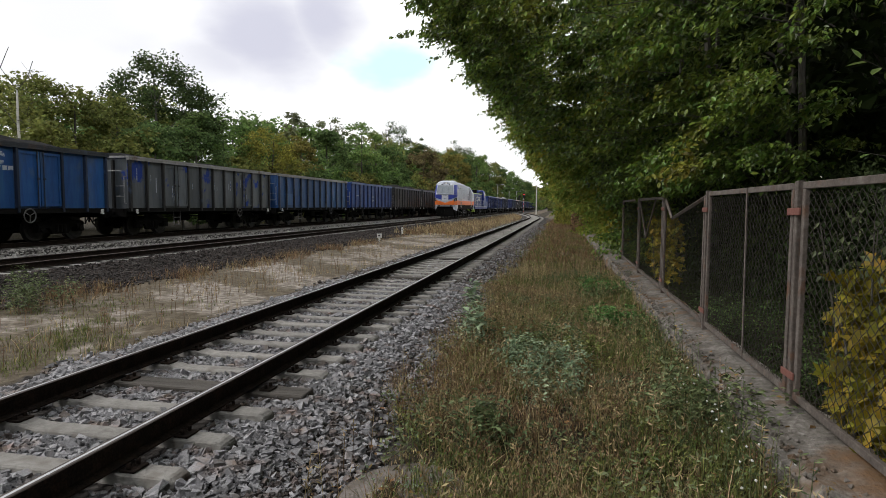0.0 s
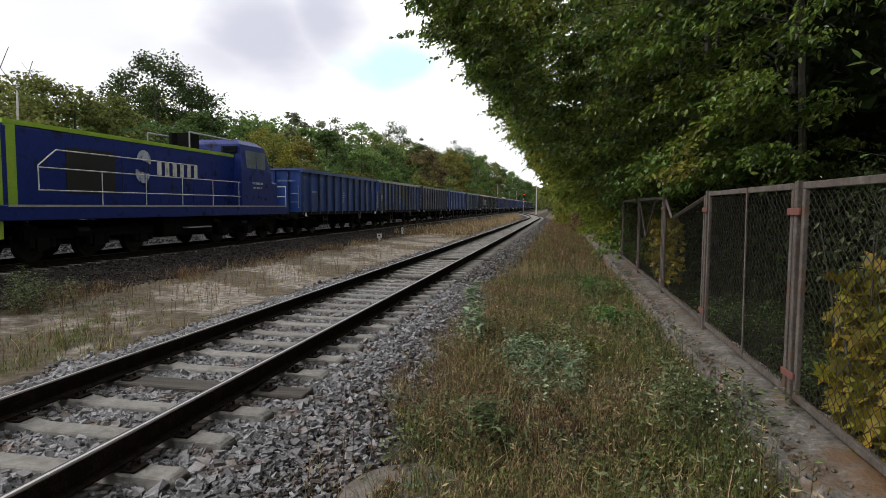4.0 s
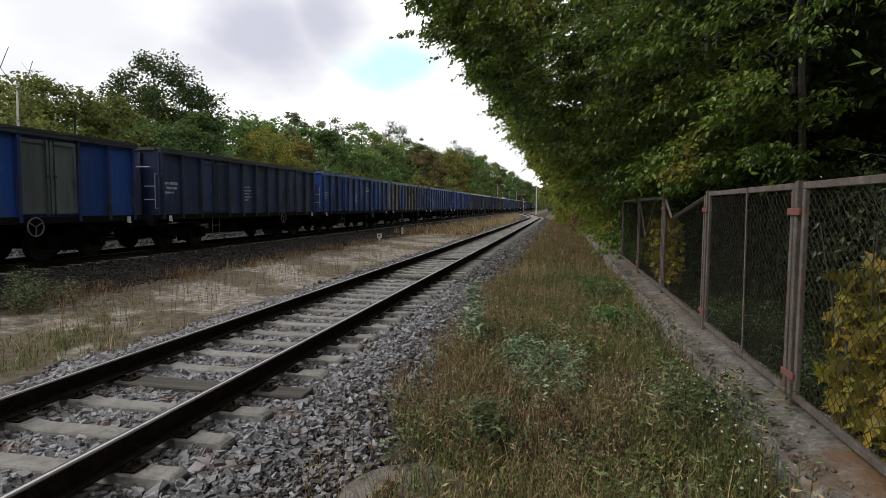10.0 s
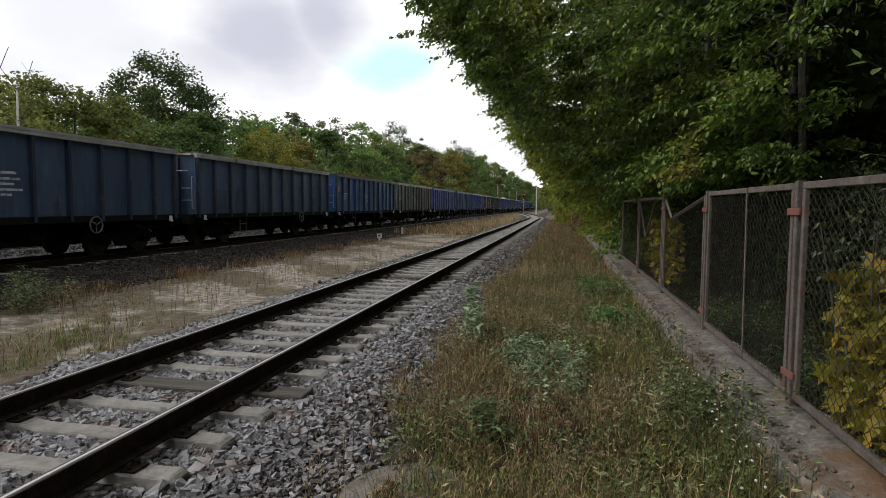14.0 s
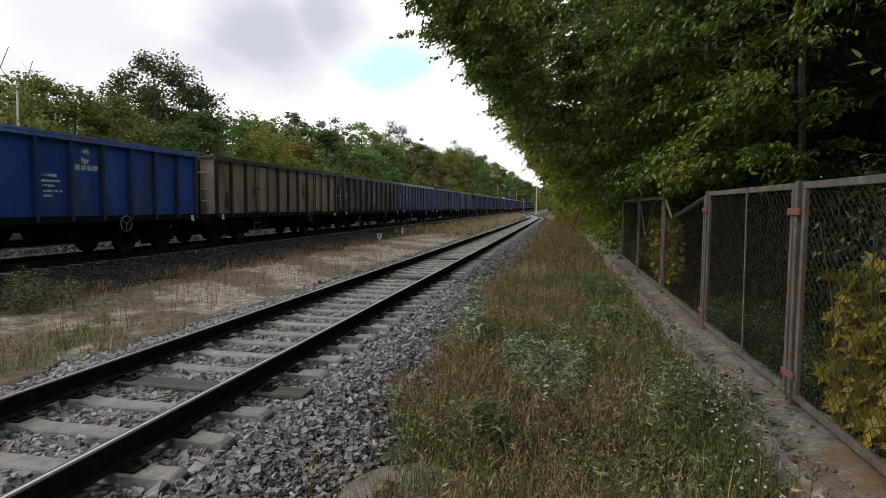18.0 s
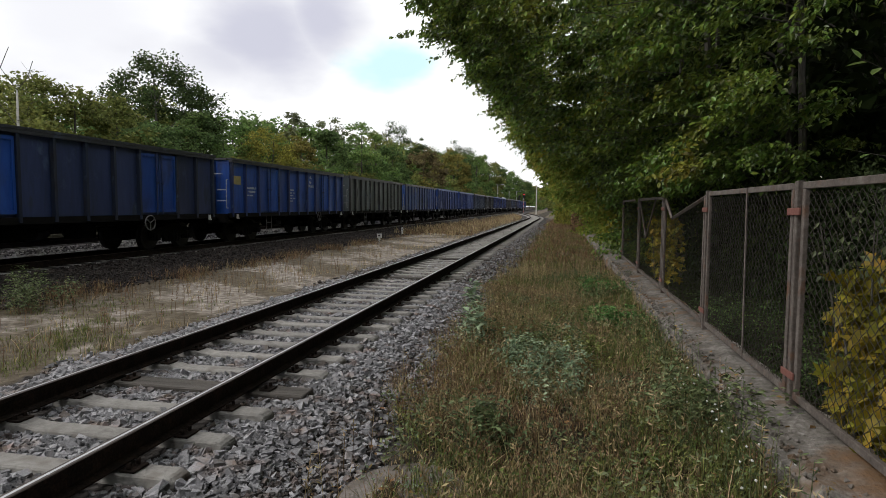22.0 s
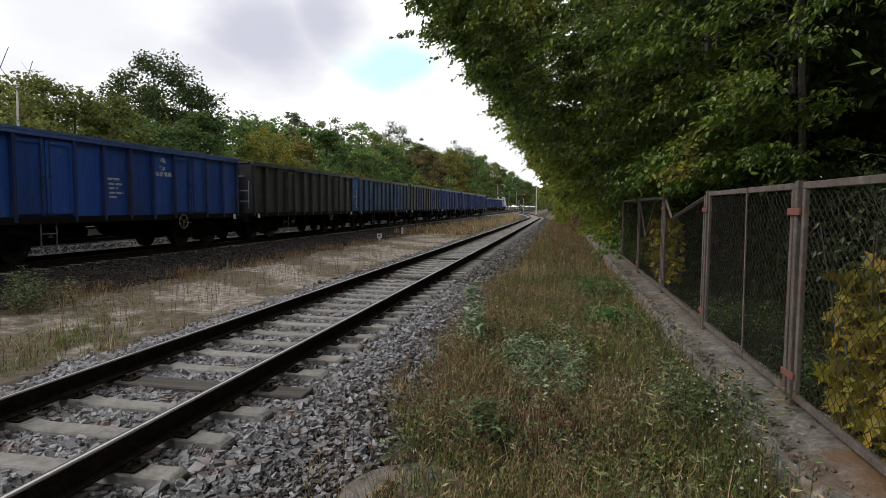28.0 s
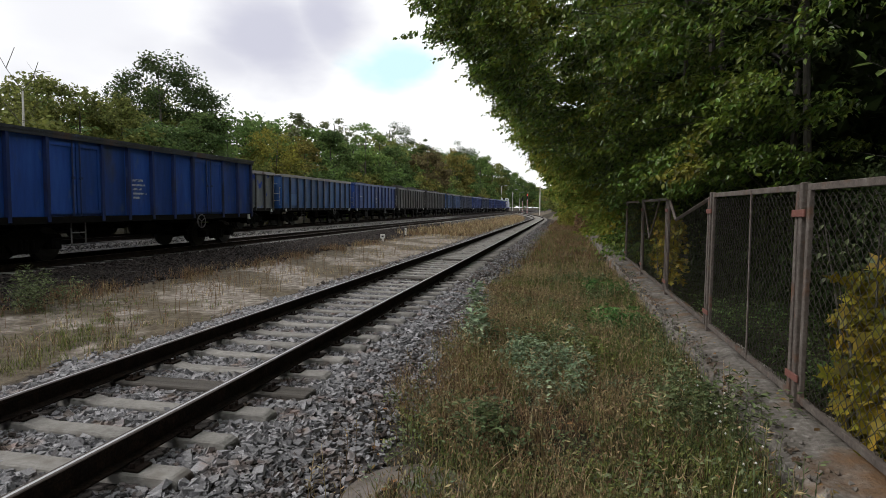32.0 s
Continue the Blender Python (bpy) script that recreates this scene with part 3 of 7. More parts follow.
def build_track(name, label, cx, y0, y1, z, first, spacing, count, wooden=(), fine=False):
    root = tagged(new(name), label, "railway track", kind="structure")
    root.location = (0, 0, z)
    ys = spread([(y0, 3.0 if fine else 40.0), (80, 4.0 if fine else 40.0), (230, 60.0), (y1, 1)])
    if not fine:
        ys = np.array([y0, 80.0, 230.0, y1])
    for s in (-1, 1):
        link("rail", rail_mesh(ys, lambda y: float(cx(y)) + s * 0.7535, "railhead" if fine else "dullhead"), root)
    con, wood, clip = sleeper_mesh(), sleeper_mesh(wood=True), clip_mesh()
    rng = np.random.default_rng(5)
    rest = []
    for k in range(count):
        y = first + k * spacing
        wooden_one = k in wooden
        ang = math.atan((float(cx(y + 0.5)) - float(cx(y - 0.5))))
        m = Matrix.Translation((float(cx(y)) + rng.normal(0, 0.015) + (0.06 if wooden_one else 0), y + rng.normal(0, 0.012), -0.185 + rng.normal(0, 0.004) - (0.012 if wooden_one else 0))) @ Matrix.Rotation(-ang + rng.normal(0, 0.006), 4, "Z")
        if k < 170:
            sl = link("sleeper", wood if wooden_one else con, root, "weathered grey wooden sleeper" if wooden_one else "", m)
            if fine and k < 26:
                for s in (-1, 1):
                    for o in (-0.135, 0.135):
                        link("rail_clip", clip, sl, "", Matrix.Translation((s * 0.7535 + o, 0, 0.0)))
        else:
            rest.append(m)
    if rest:
        v0 = np.array([v.co[:] for v in con.vertices])
        f0 = [list(p.vertices) for p in con.polygons]
        verts, faces = [], []
        for m in rest:
            o = len(verts)
            verts += [tuple(m @ Vector(p)) for p in v0]
            faces += [[o + i for i in f] for f in f0]
        me = bpy.data.meshes.new("far_sleepers")
        me.from_pydata(verts, [], faces)
        me.materials.append(M["concrete"])
        tagged(link("far_sleepers", me, root), "pale concrete sleepers further down the track", kind="stuff")
    return root


NEAR_FIRST = 3.38 - 4 * 0.607
build_track("track_near", "single track with shiny rails on grey concrete sleepers", near_x, -6.0, 214.0, 0.0, NEAR_FIRST - 2 * 0.607, 0.607, 350, (9, 24, 33), True)
build_track("track_middle", "main track with brown rails on concrete sleepers", lambda y: MID_X, -12.0, 900.0, -0.03, 4.0, 0.607, 300)
build_track("track_far", "siding track under the parked wagons", lambda y: FAR_X, -12.0, 900.0, 0.14, 6.0, 0.607, 170)


# ---------------------------------------------------------------- ballast stones
BOX_V = np.array([(x, y, z) for x in (-1, 1) for y in (-1, 1) for z in (-1, 1)], float) * 0.8
BOX_F = np.array([(0, 1, 3), (0, 3, 2), (4, 6, 7), (4, 7, 5), (0, 4, 5), (0, 5, 1), (2, 3, 7), (2, 7, 6), (0, 2, 6), (0, 6, 4), (1, 5, 7), (1, 7, 3)])
OCT_V = np.array([(1, 0, 0), (0, 1, 0), (-1, 0, 0), (0, -1, 0), (0, 0, 1), (0, 0, -1.0)])
OCT_F = np.array([(0, 1, 4), (1, 2, 4), (2, 3, 4), (3, 0, 4), (1, 0, 5), (2, 1, 5), (3, 2, 5), (0, 3, 5)])


def stones(name, label, material, x, y, size, seed, shape="ico", sink=0.3):
    rng = np.random.default_rng(seed)
    tv, tf = (BOX_V, BOX_F) if shape == "ico" else (OCT_V, OCT_F)
    n = len(x)
    kinds = rng.integers(0, 12, n)
    z = ground_z(x, y)
    V, F, o = [], [], 0
    for k in range(12):
        s = kinds == k
        t = tv * (1 + rng.uniform(-0.38, 0.2, (len(tv), 1))) + rng.normal(0, 0.13, tv.shape)
        r = size * rng.lognormal(0, 0.27, s.sum())
        sc = r[:, None] * rng.uniform((0.9, 0.6, 0.4), (1.5, 1.1, 0.8), (s.sum(), 3))
        v, f = scatter(t, tf, np.stack([x[s], y[s], z[s] + r * sink], 1), turns(rng, s.sum(), sc, 0.85))
        V.append(v); F.append(f + o); o += len(v)
    me = mesh_np(name, np.concatenate(V), np.concatenate(F), material)
    return tagged(link(name, me), label, "gravel", kind="stuff")


def near_stones():
    rng = np.random.default_rng(11)
    n = 84000
    y = 1.6 + 12.0 * rng.power(0.9, n)
    x = rng.uniform(-6.15, -1.15, n)
    edge = np.abs(x - NEAR_X) - 1.9 - 0.25 * bump_noise(x, y, 1.5)
    keep = rng.random(n) > np.clip(edge / 0.55, 0, 1) ** 0.7
    phase = np.abs(((y - NEAR_FIRST) / 0.607 + 0.5) % 1 - 0.5) * 0.607
    on_sleeper = (phase < 0.118) & (np.abs(x - NEAR_X) < 1.28)
    on_rail = np.abs(np.abs(x - NEAR_X) - 0.7535) < 0.09
    keep &= ~(on_sleeper & (rng.random(n) > 0.02)) & ~on_rail
    x, y = x[keep], y[keep]
    shade_brown = (np.abs(np.abs(x - NEAR_X) - 0.7535) < 0.32) & (rng.random(len(x)) < 0.28)
    far_right = (x > -1.95) & (rng.random(len(x)) < 0.4)
    b = shade_brown | far_right
    stones("ballast_stones", "loose sharp grey granite ballast stones", M["ballast"], x[~b], y[~b], 0.0215, 1, sink=0.6)
    stones("stained_stones", "rust-brown stained ballast stones near the rails", M["brownballast"], x[b], y[b], 0.020, 2, sink=0.5)
    n = 26000
    y = 13.4 + 50 * rng.power(0.75, n)
    x = rng.uniform(-6.1, -1.2, n)
    phase = np.abs(((y - NEAR_FIRST) / 0.607 + 0.5) % 1 - 0.5) * 0.607
    keep = ~((phase < 0.135) & (np.abs(x - NEAR_X) < 1.27)) & (np.abs(np.abs(x - NEAR_X) - 0.7535) > 0.09) & (np.abs(x - NEAR_X) < 2.0 + 0.5 * rng.random(n))
    b = rng.random(n) < 0.35
    stones("ballast_further_on", "grey ballast stones along the single track", M["ballast"], x[keep & ~b], y[keep & ~b], 0.035, 3, "oct", 0.5)
    stones("brown_ballast_further_on", "brownish ballast stones along the single track", M["brownballast"], x[keep & b], y[keep & b], 0.035, 6, "oct", 0.5)
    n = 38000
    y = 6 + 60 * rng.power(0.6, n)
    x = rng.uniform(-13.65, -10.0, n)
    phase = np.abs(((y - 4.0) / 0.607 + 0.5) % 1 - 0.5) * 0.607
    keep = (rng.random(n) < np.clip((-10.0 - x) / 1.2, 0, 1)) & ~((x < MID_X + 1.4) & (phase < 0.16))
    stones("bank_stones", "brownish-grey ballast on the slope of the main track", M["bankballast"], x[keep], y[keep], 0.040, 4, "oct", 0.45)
    n = 16000
    y = 6 + 90 * rng.power(0.7, n)
    x = rng.uniform(-18.75, -16.1, n)
    stones("pale_stones", "pale limestone ballast between the two tracks", M["paleballast"], x, y, 0.045, 5, "oct", 0.45)


near_stones()


# ---------------------------------------------------------------- open freight wagons
PITCH = 14.04
BAYS = {"doors": [1.15, 1.15, 1.9, 1.1, 1.1, 1.1, 1.1, 1.9, 1.15, 1.15], "plain": [1.163] * 11}
TOP, FLOOR, HALF, ENDY = 3.42, 1.22, 1.42, 6.4


def as_mesh(name, bm, material):
    me = bpy.data.meshes.new(name)
    bm.to_mesh(me)
    bm.free()
    me.materials.append(material)
    return me


def wheel_mesh(r=0.46, hub=0.12):
    bm = bmesh.new()
    rod(bm, (-0.065, 0, 0), (0.065, 0, 0), r, 20)
    rod(bm, (0.06, 0, 0), (0.075, 0, 0), r * 0.8, 20, r * 0.72)
    rod(bm, (0.07, 0, 0), (0.16, 0, 0), hub, 10)
    rod(bm, (-0.105, 0, 0), (-0.064, 0, 0), r + 0.03, 20)
    me = bpy.data.meshes.new("wheel")
    bm.to_mesh(me)
    bm.free()
    me.materials.append(M["wheel"])
    return me


def bogie_mesh(wb=1.8):
    """Cast side frames with axle boxes and springs, and the bolster between them."""
    bm = bmesh.new()
    h = wb / 2
    for s in (-1, 1):
        x0, x1 = s * 1.0 - 0.07, s * 1.0 + 0.07
        prism(bm, [(-h - 0.28, 0.62), (-h - 0.2, 0.74), (-0.55, 0.78), (-0.35, 0.92), (0.35, 0.92), (0.55, 0.78), (h + 0.2, 0.74), (h + 0.28, 0.62),
                   (h + 0.1, 0.56), (0.5, 0.50), (0.36, 0.26), (-0.36, 0.26), (-0.5, 0.50), (-h - 0.1, 0.56)], "x", x0, x1)
        for y in (-h, h):
            box(bm, s * 1.0 - 0.12, s * 1.0 + 0.14, y - 0.16, y + 0.16, 0.34, 0.62)
            rod(bm, (s * 1.12, y, 0.46), (s * 1.2, y, 0.46), 0.1, 10)
        for y in (-0.18, 0.0, 0.18):
            rod(bm, (s * 1.06, y, 0.34), (s * 1.06, y, 0.62), 0.07, 8)
    box(bm, -1.0, 1.0, -0.2, 0.2, 0.62, 0.86)
    for y in (-h, h):
        rod(bm, (-1.0, y, 0.46), (1.0, y, 0.46), 0.08, 8)
    me = bpy.data.meshes.new("bogie")
    bm.to_mesh(me)
    bm.free()
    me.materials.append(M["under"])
    return me


WHEEL, BOGIE = wheel_mesh(), bogie_mesh()


def add_bogie(parent, y, wb=1.8, axles=(-0.9, 0.9), mesh=None, wheel=None, r=0.46):
    b = link("bogie", mesh or BOGIE, parent, "", Matrix.Translation((0, y, 0)))
    for a in axles:
        for s in (-1, 1):
            link("wheel", wheel or WHEEL, b, "", Matrix.Translation((s * 0.7535, a, r + 0.005)) @ Matrix.Rotation(0 if s > 0 else math.pi, 4, "Z"))
    return b


def buffer_mesh():
    bm = rods(((0, 0, 0), (0, 0.36, 0), 0.10), ((0, 0.34, 0), (0, 0.55, 0), 0.075), n=10)
    rod(bm, (0, 0.55, 0), (0, 0.585, 0), 0.235, 16)
    me = bpy.data.meshes.new("buffer")
    bm.to_mesh(me)
    bm.free()
    me.materials.append(M["under"])
    return me


BUFFER = buffer_mesh()


def hook_mesh():
    bm = boxes((-0.05, 0.05, 0, 0.35, -0.06, 0.06), (-0.12, 0.12, 0.35, 0.62, -0.1, 0.02))
    rod(bm, (-0.11, 0.5, -0.04), (-0.11, 0.5, -0.42), 0.025, 6)
    rod(bm, (0.11, 0.5, -0.04), (0.11, 0.5, -0.42), 0.025, 6)
    rod(bm, (0.35, 0.1, 0.0), (0.38, 0.42, -0.5), 0.03, 6)
    me = bpy.data.meshes.new("coupling")
    bm.to_mesh(me)
    bm.free()
    me.materials.append(M["under"])
    return me


HOOK = hook_mesh()


def add_ends(parent, end, z=1.04):
    for s in (-1, 1):
        rot = Matrix.Rotation(0 if s > 0 else math.pi, 4, "Z")
        for x in (-0.88, 0.88):
            link("buffer", BUFFER, parent, "", Matrix.Translation((x, s * end, z)) @ rot)
        link("coupling", HOOK, parent, "", Matrix.Translation((0, s * end, z)) @ rot)


def build_wagon(kind):
    """An open bogie wagon for bulk goods: ribbed steel sides, doors, rim, underframe and running gear. Rails at z 0, centre at the origin."""
    root = new("freight_wagon")
    bays = BAYS[kind]
    lines = np.concatenate([[0], np.cumsum(bays)]) - ENDY
    t = 0.045
    for s in (-1, 1):
        part("side_wall", boxes((s * HALF - t / 2, s * HALF + t / 2, -ENDY, ENDY, FLOOR, TOP)), M["blue"], root)
        part("end_wall", boxes((-HALF + t / 2, HALF - t / 2, s * (ENDY - t) - t / 2, s * (ENDY - t) + t / 2, FLOOR, TOP)), M["blue"], root)
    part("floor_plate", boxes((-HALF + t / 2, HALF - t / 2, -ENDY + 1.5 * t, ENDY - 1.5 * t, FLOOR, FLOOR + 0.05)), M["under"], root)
    bm = bmesh.new()
    for s in (-1, 1):
        w0, w1 = sorted((s * (HALF - 0.06), s * (HALF + 0.16)))
        box(bm, w0, w1, -ENDY - 0.05, ENDY + 0.05, TOP + 0.02, TOP + 0.09)
        w0, w1 = sorted((s * (HALF + 0.024), s * (HALF + 0.148)))
        box(bm, w0, w1, -ENDY - 0.04, ENDY + 0.04, TOP - 0.08, TOP + 0.02)
        box(bm, -HALF + 0.06, HALF - 0.06, s * ENDY - 0.1, s * ENDY + 0.05, TOP + 0.004, TOP + 0.085)
    part("top_rim", bm, M["darkrim"], root)
    rib = bpy.data.meshes.new("rib")
    rb = bmesh.new()
    prism(rb, [(0, -0.058), (0.115, -0.045), (0.115, 0.045), (0, 0.058)], "z", FLOOR - 0.12, TOP - 0.08)
    rb.to_mesh(rib)
    rb.free()
    rib.materials.append(M["blue"])
    for s in (-1, 1):
        rot = Matrix.Rotation(0 if s > 0 else math.pi, 4, "Z")
        for i, y in enumerate(lines):
            yy = min(max(y, -ENDY + 0.09), ENDY - 0.09)
            link("rib", rib, root, "", Matrix.Translation((s * (HALF + t / 2), yy, 0)) @ rot)
        for x in (-0.75, 0.0, 0.75):
            link("rib", rib, root, "", Matrix.Translation((x, s * (ENDY - t / 2), 0)) @ Matrix.Rotation(s * math.pi / 2, 4, "Z"))
    sheets = {}
    for i, w in enumerate(bays):
        if kind == "doors" and i in (2, 7):
            continue
        if w not in sheets:
            sheets[w] = as_mesh("panel", boxes((0, 0.008, -w / 2 + 0.10, w / 2 - 0.10, FLOOR + 0.03, TOP - 0.05)), M["blue"])
        link("panel", sheets[w], root, "", Matrix.Translation((HALF + t / 2, (lines[i] + lines[i + 1]) / 2, 0)))
    if kind == "doors":
        dm = bpy.data.meshes.new("door")
        db = boxes((0, 0.035, -0.43, 0.43, FLOOR + 0.10, TOP - 0.16))
        for y0, y1, z0, z1 in ((-0.43, -0.35, FLOOR + 0.10, TOP - 0.16), (0.35, 0.43, FLOOR + 0.10, TOP - 0.16), (-0.35, 0.35, FLOOR + 0.10, FLOOR + 0.2), (-0.35, 0.35, TOP - 0.26, TOP - 0.16)):
            box(db, 0.0, 0.07, y0, y1, z0, z1)
        db.to_mesh(dm)
        db.free()
        dm.materials.append(M["blue"])
        bar = bpy.data.meshes.new("door_bar")
        bb = rods(((0.085, 0, FLOOR + 0.04), (0.085, 0, TOP - 0.12), 0.02))
        rod(bb, (0.085, 0, 2.3), (0.13, 0.0, 2.3), 0.05, 6)
        bb.to_mesh(bar)
        bb.free()
        bar.materials.append(M["under"])
        for s in (-1, 1):
            rot = Matrix.Rotation(0 if s > 0 else math.pi, 4, "Z")
            for k in (2, 7):
                c = (lines[k] + lines[k + 1]) / 2
                for o in (-0.45, 0.45):
                    d = link("door", dm, root, "", Matrix.Translation((s * (HALF + t / 2), c + o, 0)) @ rot)
                    link("door_bar", bar, d, "", Matrix.Translation((0, -s * 0.32 * (1 if o > 0 else -1), 0)))
    else:
        hb = boxes((0, 0.05, -0.42, 0.42, FLOOR + 0.2, FLOOR + 0.98), (0.05, 0.07, -0.36, 0.36, FLOOR + 0.26, FLOOR + 0.32), (0.05, 0.07, -0.36, 0.36, FLOOR + 0.86, FLOOR + 0.92))
        part("hatch", hb, M["blue"], root, "", Matrix.Translation((HALF + t / 2 + 0.008, (lines[1] + lines[2]) / 2, 0)))
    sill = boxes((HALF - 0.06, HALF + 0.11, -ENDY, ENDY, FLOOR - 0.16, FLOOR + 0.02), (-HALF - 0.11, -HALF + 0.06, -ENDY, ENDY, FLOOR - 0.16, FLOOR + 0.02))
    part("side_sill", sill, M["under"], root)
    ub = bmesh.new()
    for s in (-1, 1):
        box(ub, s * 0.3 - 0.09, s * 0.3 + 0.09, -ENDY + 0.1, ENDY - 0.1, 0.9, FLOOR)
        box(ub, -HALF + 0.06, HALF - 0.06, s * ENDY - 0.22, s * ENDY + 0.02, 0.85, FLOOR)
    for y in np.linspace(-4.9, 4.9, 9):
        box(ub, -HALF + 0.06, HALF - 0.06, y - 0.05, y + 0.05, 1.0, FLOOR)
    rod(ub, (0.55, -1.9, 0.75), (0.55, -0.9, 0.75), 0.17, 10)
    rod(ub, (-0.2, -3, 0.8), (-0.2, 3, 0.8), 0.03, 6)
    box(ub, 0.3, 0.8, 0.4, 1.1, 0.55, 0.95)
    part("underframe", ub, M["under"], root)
    for y in (-4.4, 4.4):
        add_bogie(root, y)
    add_ends(root, ENDY + 0.02)
    st = rods(((HALF + 0.02, -0.25, 1.06), (HALF + 0.02, -0.25, 0.42), 0.02), ((HALF + 0.02, 0.25, 1.06), (HALF + 0.02, 0.25, 0.42), 0.02), ((HALF + 0.02, -0.25, 0.44), (HALF + 0.02, 0.25, 0.44), 0.025), ((HALF + 0.02, -0.25, 0.78), (HALF + 0.02, 0.25, 0.78), 0.022), n=6)
    part("step", st, M["handle"], root, "grimy steel step", Matrix.Translation((0, -3.05, 0)))
    hw = bmesh.new()
    for k in range(20):
        a, b = 2 * math.pi * k / 20, 2 * math.pi * (k + 1) / 20
        rod(hw, (0, 0.24 * math.cos(a), 0.24 * math.sin(a)), (0, 0.24 * math.cos(b), 0.24 * math.sin(b)), 0.022, 5)
    for k in range(3):
        a = 2 * math.pi * k / 3 + 0.5
        rod(hw, (0, 0, 0), (0, 0.24 * math.cos(a), 0.24 * math.sin(a)), 0.018, 5)
    part("brake_wheel", hw, M["handle"], root, "round grimy brake wheel", Matrix.Translation((HALF + 0.14, 2.6, 0.98)))
    gr = rods(((0.0, 0, 1.75), (0.08, 0, 1.75), 0.021), ((0.08, 0, 1.75), (0.08, 0, 2.75), 0.021), ((0.08, 0, 2.75), (0, 0, 2.75), 0.021), n=6)
    part("grab_handle", gr, M["palehandle"], root, "pale steel grab handle", Matrix.Translation((HALF - 0.06, ENDY + 0.03, 0)))
    eh = rods(((-0.5, 0, 2.85), (0.5, 0, 2.85), 0.016), ((-0.5, 0, 2.85), (-0.5, 0.08, 2.85), 0.016), ((0.5, 0, 2.85), (0.5, 0.08, 2.85), 0.016), n=6)
    part("end_handle", eh, M["palehandle"], root, "pale steel end handle", Matrix.Translation((HALF - 0.75, -ENDY - 0.12, 0)))
    ladder = rods(((0.46, 0, 1.45), (0.46, 0, 2.62), 0.02), ((0.46, 0, 1.45), (0.46, 0.13, 1.45), 0.016), ((0.46, 0, 2.62), (0.46, 0.13, 2.62), 0.016), ((0.05, 0, 1.75), (0.46, 0, 1.75), 0.016), ((0.05, 0, 2.2), (0.46, 0, 2.2), 0.016), ((0.05, 0, 1.75), (0.05, 0.13, 1.75), 0.016), ((0.05, 0, 2.2), (0.05, 0.13, 2.2), 0.016), n=5)
    part("end_ladder", ladder, M["palehandle"], root, "pale steel end ladder", Matrix.Translation((HALF - 0.5, -ENDY - 0.15, 0)))
    for y in (-ENDY + 0.4, ENDY - 0.4):
        part("rope_hook", boxes((0, 0.06, -0.05, 0.05, 1.02, 1.2), (0.03, 0.1, -0.03, 0.03, 1.0, 1.05)), M["white"], root, "", Matrix.Translation((HALF + 0.1, y, 0)))
    return root


def bars(rows):
    """Short plain bars standing for small writing: (y, z, width, height)."""
    bm = bmesh.new()
    for y, z, w, h in rows:
        box(bm, 0, 0.004, y - w / 2, y + w / 2, z - h / 2, z + h / 2)
    return bm


def swirl():
    """A round two-armed mark."""
    bm = bmesh.new()
    for s in (0, math.pi):
        prev = None
        for k in range(9):
            a = s + 0.3 + k * 0.27
            w = 0.075 * math.sin(math.pi * (k + 0.6) / 9.2)
            ring = [bm.verts.new((0.004, (0.15 + q * w) * math.cos(a), (0.15 + q * w) * math.sin(a))) for q in (-1, 1)]
            if prev:
                bm.faces.new((prev[0], prev[1], ring[1], ring[0]))
            prev = ring
    bmesh.ops.recalc_face_normals(bm, faces=bm.faces[:])
    return bm


MARKS = {
    "emblem": as_mesh("emblem", swirl(), M["lettering"]),
    "name": as_mesh("name_mark", bars([(-0.3, 0, 0.17, 0.15), (-0.08, 0, 0.17, 0.15), (0.14, 0, 0.17, 0.15), (0.36, 0, 0.2, 0.15)]), M["lettering"]),
    "data": as_mesh("data_marks", bars([(-0.1, 0.3, 0.5, 0.07), (-0.05, 0.15, 0.6, 0.06), (-0.12, 0.02, 0.4, 0.06), (0.0, -0.12, 0.62, 0.06), (-0.15, -0.25, 0.3, 0.06)]), M["lettering"]),
    "numbers": as_mesh("number_bars", bars([(0, 0.12, 0.75, 0.09), (0.05, -0.04, 0.6, 0.09), (-0.1, -0.2, 0.5, 0.06)]), M["lettering"]),
    "placard": as_mesh("placard", bars([(0, 0, 0.55, 0.36)]), M["ochre_mark"]),
    "blocks": as_mesh("large_marks", bars([(-1.0, 0.0, 0.55, 0.6), (0.1, 0, 0.22, 0.62), (0.34, 0.12, 0.3, 0.2), (0.3, -0.2, 0.22, 0.2), (1.2, 0.0, 0.2, 0.62), (1.6, 0.0, 0.2, 0.62), (1.4, 0.1, 0.2, 0.25), (0.2, -0.48, 3.2, 0.07)]), M["white"]),
}
TEMPLATES = {k: build_wagon(k) for k in BAYS}
COLOUR_WORDS = {"bright": "bright blue", "blue": "blue", "navy": "dark navy", "faded": "faded blue", "teal": "dark teal", "grey": "grey", "bluegrey": "blue-grey", "brown": "dirty brown", "cream": "dirty cream",
                "patched": "patchy blue", "palepatched": "blue pale-patched", "greyblue": "grey blue-patched"}


# darker paints that put shade into the ribs' colour; door bars share them
RIB_SHADE = {"bright": "shadeblue", "blue": "shadeblue", "navy": "shadenavy", "faded": "shadenavy", "teal": "shadenavy", "grey": "shadegrey", "bluegrey": "shadenavy", "brown": "shadegrey", "cream": "shadegrey", "patched": "shadeblue", "palepatched": "shadeblue", "greyblue": "shadegrey"}


def recolour(ob, material):
    ob.material_slots[0].link = "OBJECT"
    ob.material_slots[0].material = material


